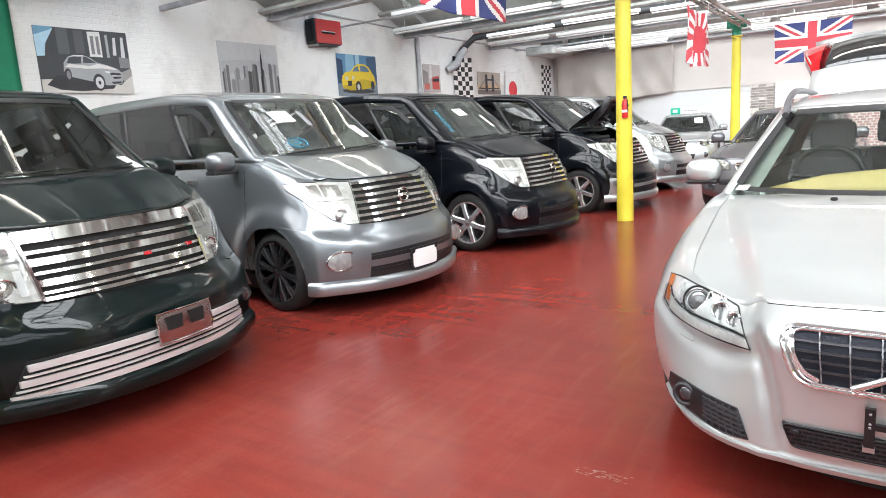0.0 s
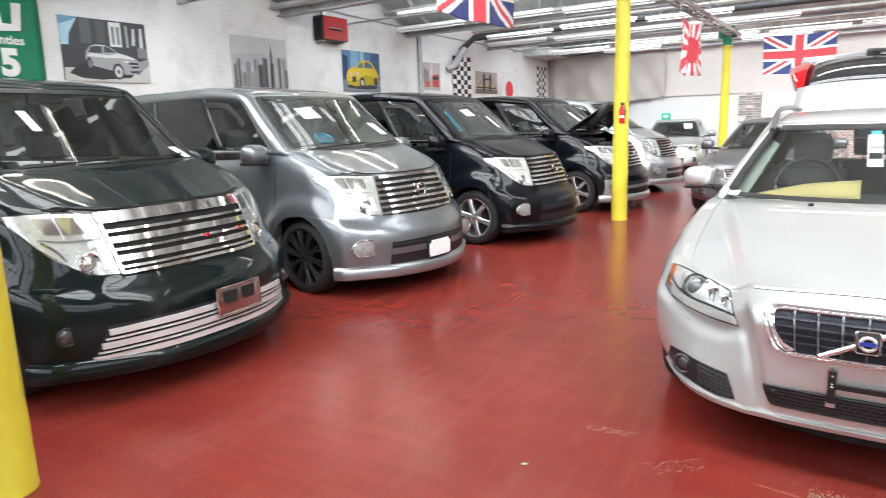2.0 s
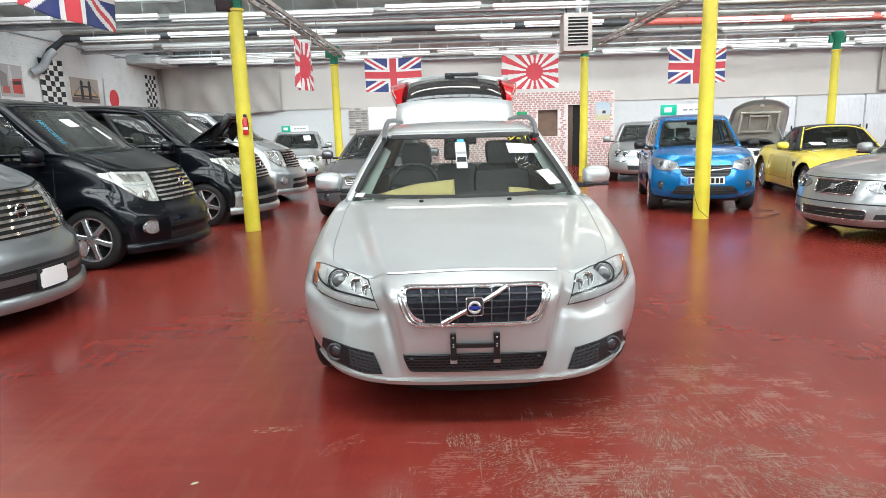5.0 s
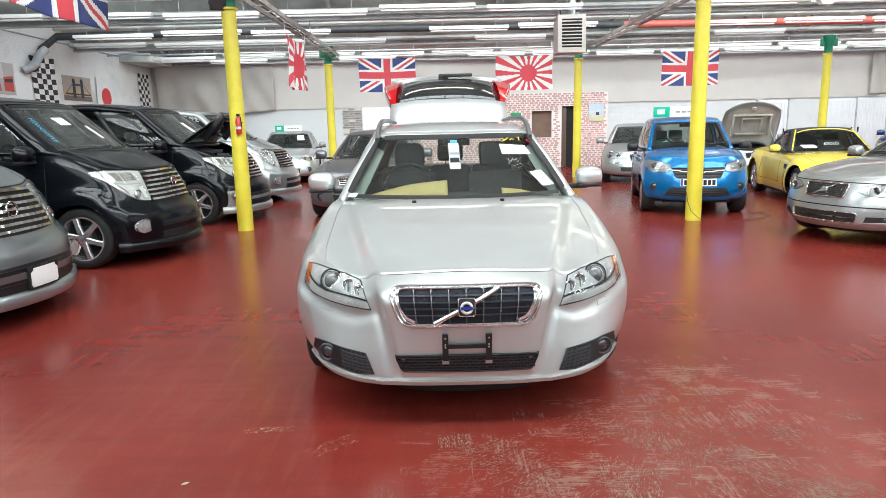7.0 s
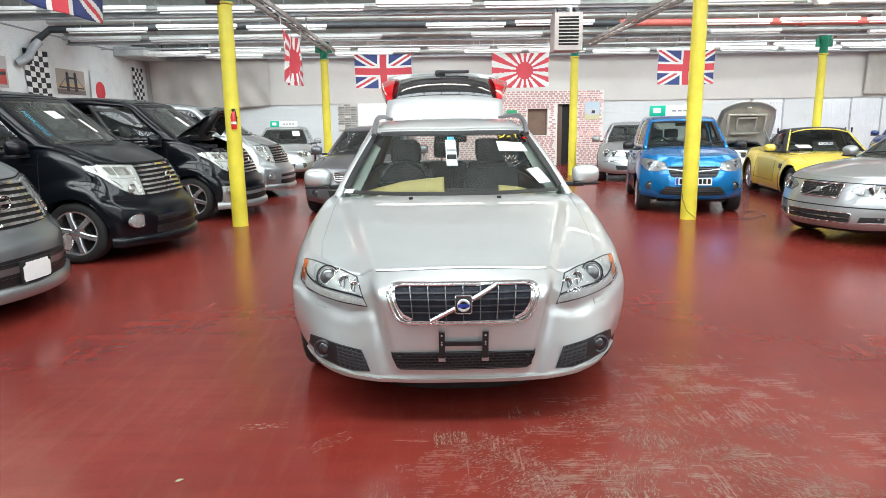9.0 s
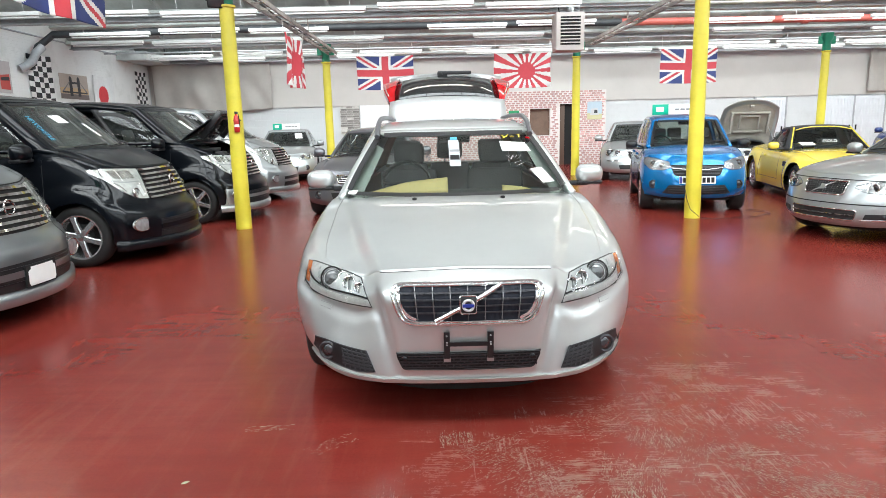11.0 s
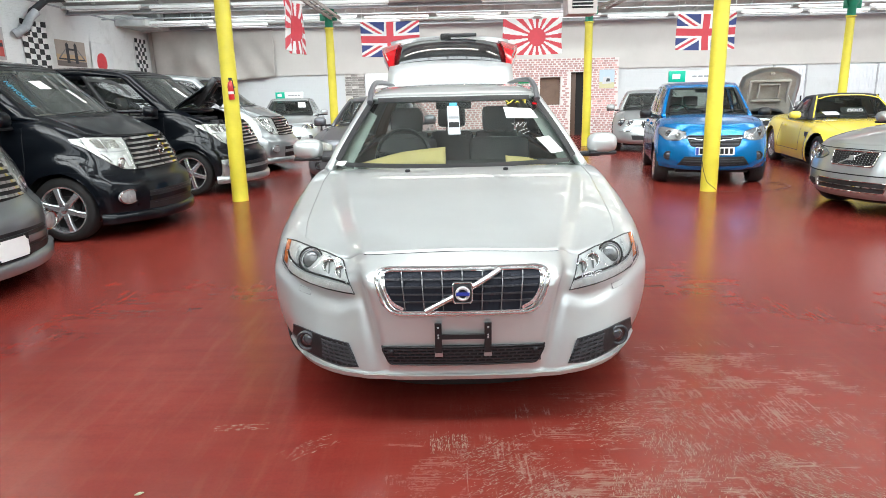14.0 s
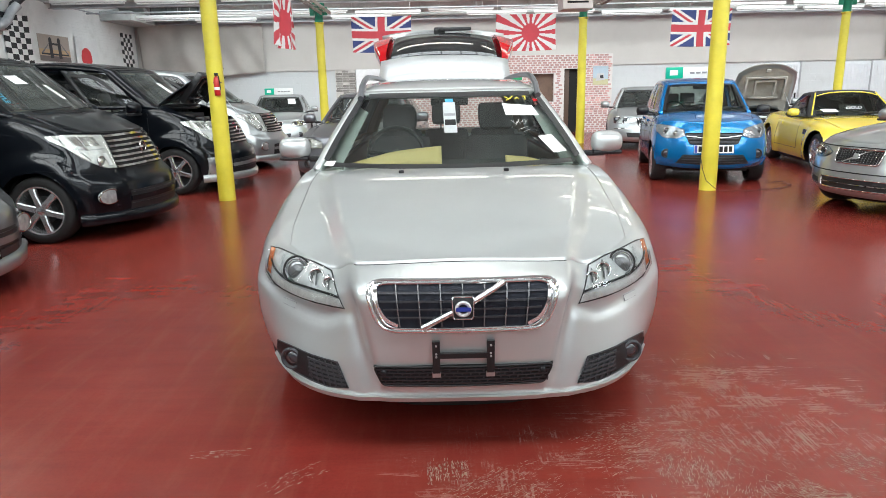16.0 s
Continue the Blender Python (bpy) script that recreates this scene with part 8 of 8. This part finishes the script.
metal_doors(10.9, 1)


def high_window():
    root = new("window_1")
    st(root, "dark steel-framed window high in the far corner", "window")
    root.matrix_world = pose(-8.35, 20.30, 3.66)
    box("recess", (0, 0.0, 0), (1.45, 0.02, 0.42), M_DARK, root)
    for k in range(4):
        box("frame", (k * 0.47, -0.03, 0), (k * 0.47 + 0.05, 0.0, 0.42), M_PIPE, root)
    for k in range(3):
        box("pane", (k * 0.47 + 0.05, -0.012, 0.03), (k * 0.47 + 0.47, -0.004, 0.39), mat("dirty_pane", (0.10, 0.11, 0.10), 0.15, 0, 0, 0.3, 4), root, "dirty glass pane")
    box("sill", (-0.05, -0.08, -0.05), (1.5, 0.0, 0.0), M_STEEL, root)


high_window()
tagged(box("lintel", (XL, 19.3, 3.55), (XL + 0.9, 21.3, 3.80), M_BOARD, None, "", 0.02), "white painted concrete ledge at the wall top", "ledge")

# courses of the brick-faced partition and of the bare patch, brick by brick
def brick_mesh(name, w, h, d, m):
    bm = bmesh.new()
    add_box(bm, (0, -d, 0), (w, 0, h))
    me = bpy.data.meshes.new(name)
    bm.to_mesh(me)
    bm.free()
    me.materials.append(m)
    return me


full = brick_mesh("brick", 0.130, 0.052, 0.006, M_PINK)
rest_bm = bmesh.new()
count = 0
zrow, row = 0.015, 0
rnd = random.Random(4)
while zrow < BZ - 0.05:
    x = BX0 + 0.01 + (0.075 if row % 2 else 0) + rnd.uniform(0, 0.05)
    while x < BX1 - 0.135:
        clear = all(x > hx[1] or x + 0.130 < hx[0] or zrow > hx[3] or zrow + 0.052 < hx[2] for hx in HOLES)
        if clear:
            if x > 4.86 and zrow > 0.6 and count < 295:
                ob = new("brick", full)
                ob.location = (x, YB - 0.22, zrow)
                ob.parent = office
                count += 1
            else:
                add_box(rest_bm, (x, YB - 0.226, zrow), (x + rnd.uniform(0.10, 0.132), YB - 0.22, zrow + 0.052))
        x += 0.150 + rnd.uniform(0.0, 0.012)
    zrow += 0.070
    row += 1
rest = part("brickwork", rest_bm, M_PINK, office, "", False)
rest["kind"] = "stuff"
rm = brick_mesh("old_brick", 0.20, 0.062, 0.012, rough)
rnd = random.Random(9)
for row in range(12):
    for k in range(3):
        if rnd.random() < 0.8:
            ob = new("brick", rm)
            ob.location = (-3.09 + 0.21 * k + (0.0 if row % 2 else 0.02), YB - 0.03, 1.22 + 0.075 * row)
            ob.parent = patch_root

# scuffs worn through the floor paint, strokes side by side
M_SCUFF = mat("worn_screed", (0.29, 0.24, 0.175), 0.6, 0, 0, 0.5, 45)
sv, sf = [], []
rnd = random.Random(21)


def scuff(cx, cy, n, turn, length, pitch, ragged=0.5):
    """n strokes in a row, each a broken thin flake of bare floor."""
    d, e = Vector((math.cos(radians(turn)), math.sin(radians(turn)))), Vector((-math.sin(radians(turn)), math.cos(radians(turn))))
    n, pitch = n * 5, pitch * 0.24
    for k in range(n):
        o = Vector((cx, cy)) + e * pitch * (k - n / 2 + rnd.uniform(-0.6, 0.6)) + d * rnd.uniform(-0.3, 0.3) * length
        t = -length / 2
        while t < length / 2:
            l, w = rnd.uniform(0.003, 0.028), rnd.uniform(0.0002, 0.0008)
            if rnd.random() > ragged:
                a, b = o + d * t, o + d * (t + l) + e * rnd.uniform(-0.004, 0.004)
                q = len(sv)
                for p, s in ((a, -1), (a.lerp(b, 0.5), -1.8), (b, -0.6), (b, 0.6), (a.lerp(b, 0.5), 1.5), (a, 1)):
                    sv.append((p.x + e.x * w * s, p.y + e.y * w * s, 0.0012))
                sf.append((q, q + 1, q + 2, q + 3, q + 4, q + 5))
            t += l + rnd.uniform(0.001, 0.03)


SCUFFS = ((0.12, 1.99, 4, 90, 0.11, 0.005), (0.15, 1.99, 4, 90, 0.10, 0.005), (0.18, 1.99, 4, 90, 0.12, 0.005), (0.215, 1.99, 5, 90, 0.10, 0.005), (0.25, 1.99, 5, 90, 0.10, 0.005),
          (1.07, 1.97, 16, 82, 0.17, 0.010), (0.42, 1.79, 24, 35, 0.30, 0.014), (0.91, 1.66, 18, 72, 0.20, 0.012), (0.93, 2.15, 16, 25, 0.34, 0.016), (1.52, 2.52, 10, 100, 0.36, 0.02), (1.60, 2.80, 8, 10, 0.10, 0.008),
          (1.73, 1.97, 16, -42, 0.12, 0.010), (1.47, 1.73, 18, -45, 0.28, 0.012), (1.72, 1.48, 18, -40, 0.24, 0.012), (2.13, 2.13, 7, 90, 0.05, 0.012), (0.55, 1.54, 14, 40, 0.24, 0.014), (0.88, 1.48, 16, 76, 0.16, 0.011),
          (1.50, 1.53, 14, -40, 0.24, 0.014), (-0.38, 1.98, 4, 40, 0.18, 0.02), (-0.72, 2.15, 4, 5, 0.16, 0.012), (0.75, 1.35, 14, 60, 0.25, 0.014), (1.25, 2.2, 9, 120, 0.4, 0.02), (1.18, 1.8, 8, 60, 0.3, 0.02))
for cx, cy, n, turn, ln, pt in SCUFFS:
    scuff(cx, cy, n, turn, ln, pt)
ob = link_mesh("floor_scuff", sv, sf, M_SCUFF, None, "", False)
tagged(ob, "pale scuff marks worn through the red floor paint", "scuff marks", kind="stuff")

# a small pale leaf lying on the floor
lv, lf = [], []
for i in range(9):
    u = i / 8
    hw = 0.0085 * math.sin(math.pi * u) ** 0.8
    lv += [(-0.016 + 0.032 * u, -hw, 0.004 + 0.003 * u), (-0.016 + 0.032 * u, 0.0, 0.002 + 0.003 * u), (-0.016 + 0.032 * u, hw, 0.005 + 0.002 * u)]
for i in range(8):
    lf += [(3 * i, 3 * i + 3, 3 * i + 4, 3 * i + 1), (3 * i + 1, 3 * i + 4, 3 * i + 5, 3 * i + 2)]
leaf = link_mesh("fallen_leaf", lv, lf, mat("pale_leaf", (0.42, 0.42, 0.26), 0.7, 0, 0, 0.2, 60))
leaf.modifiers.new("thickness", "SOLIDIFY").thickness = 0.0012
leaf.matrix_world = pose(-0.95, 1.665, 0.0, 0, 0, 25)
tagged(leaf, "small pale green leaf lying on the red floor", "leaf")
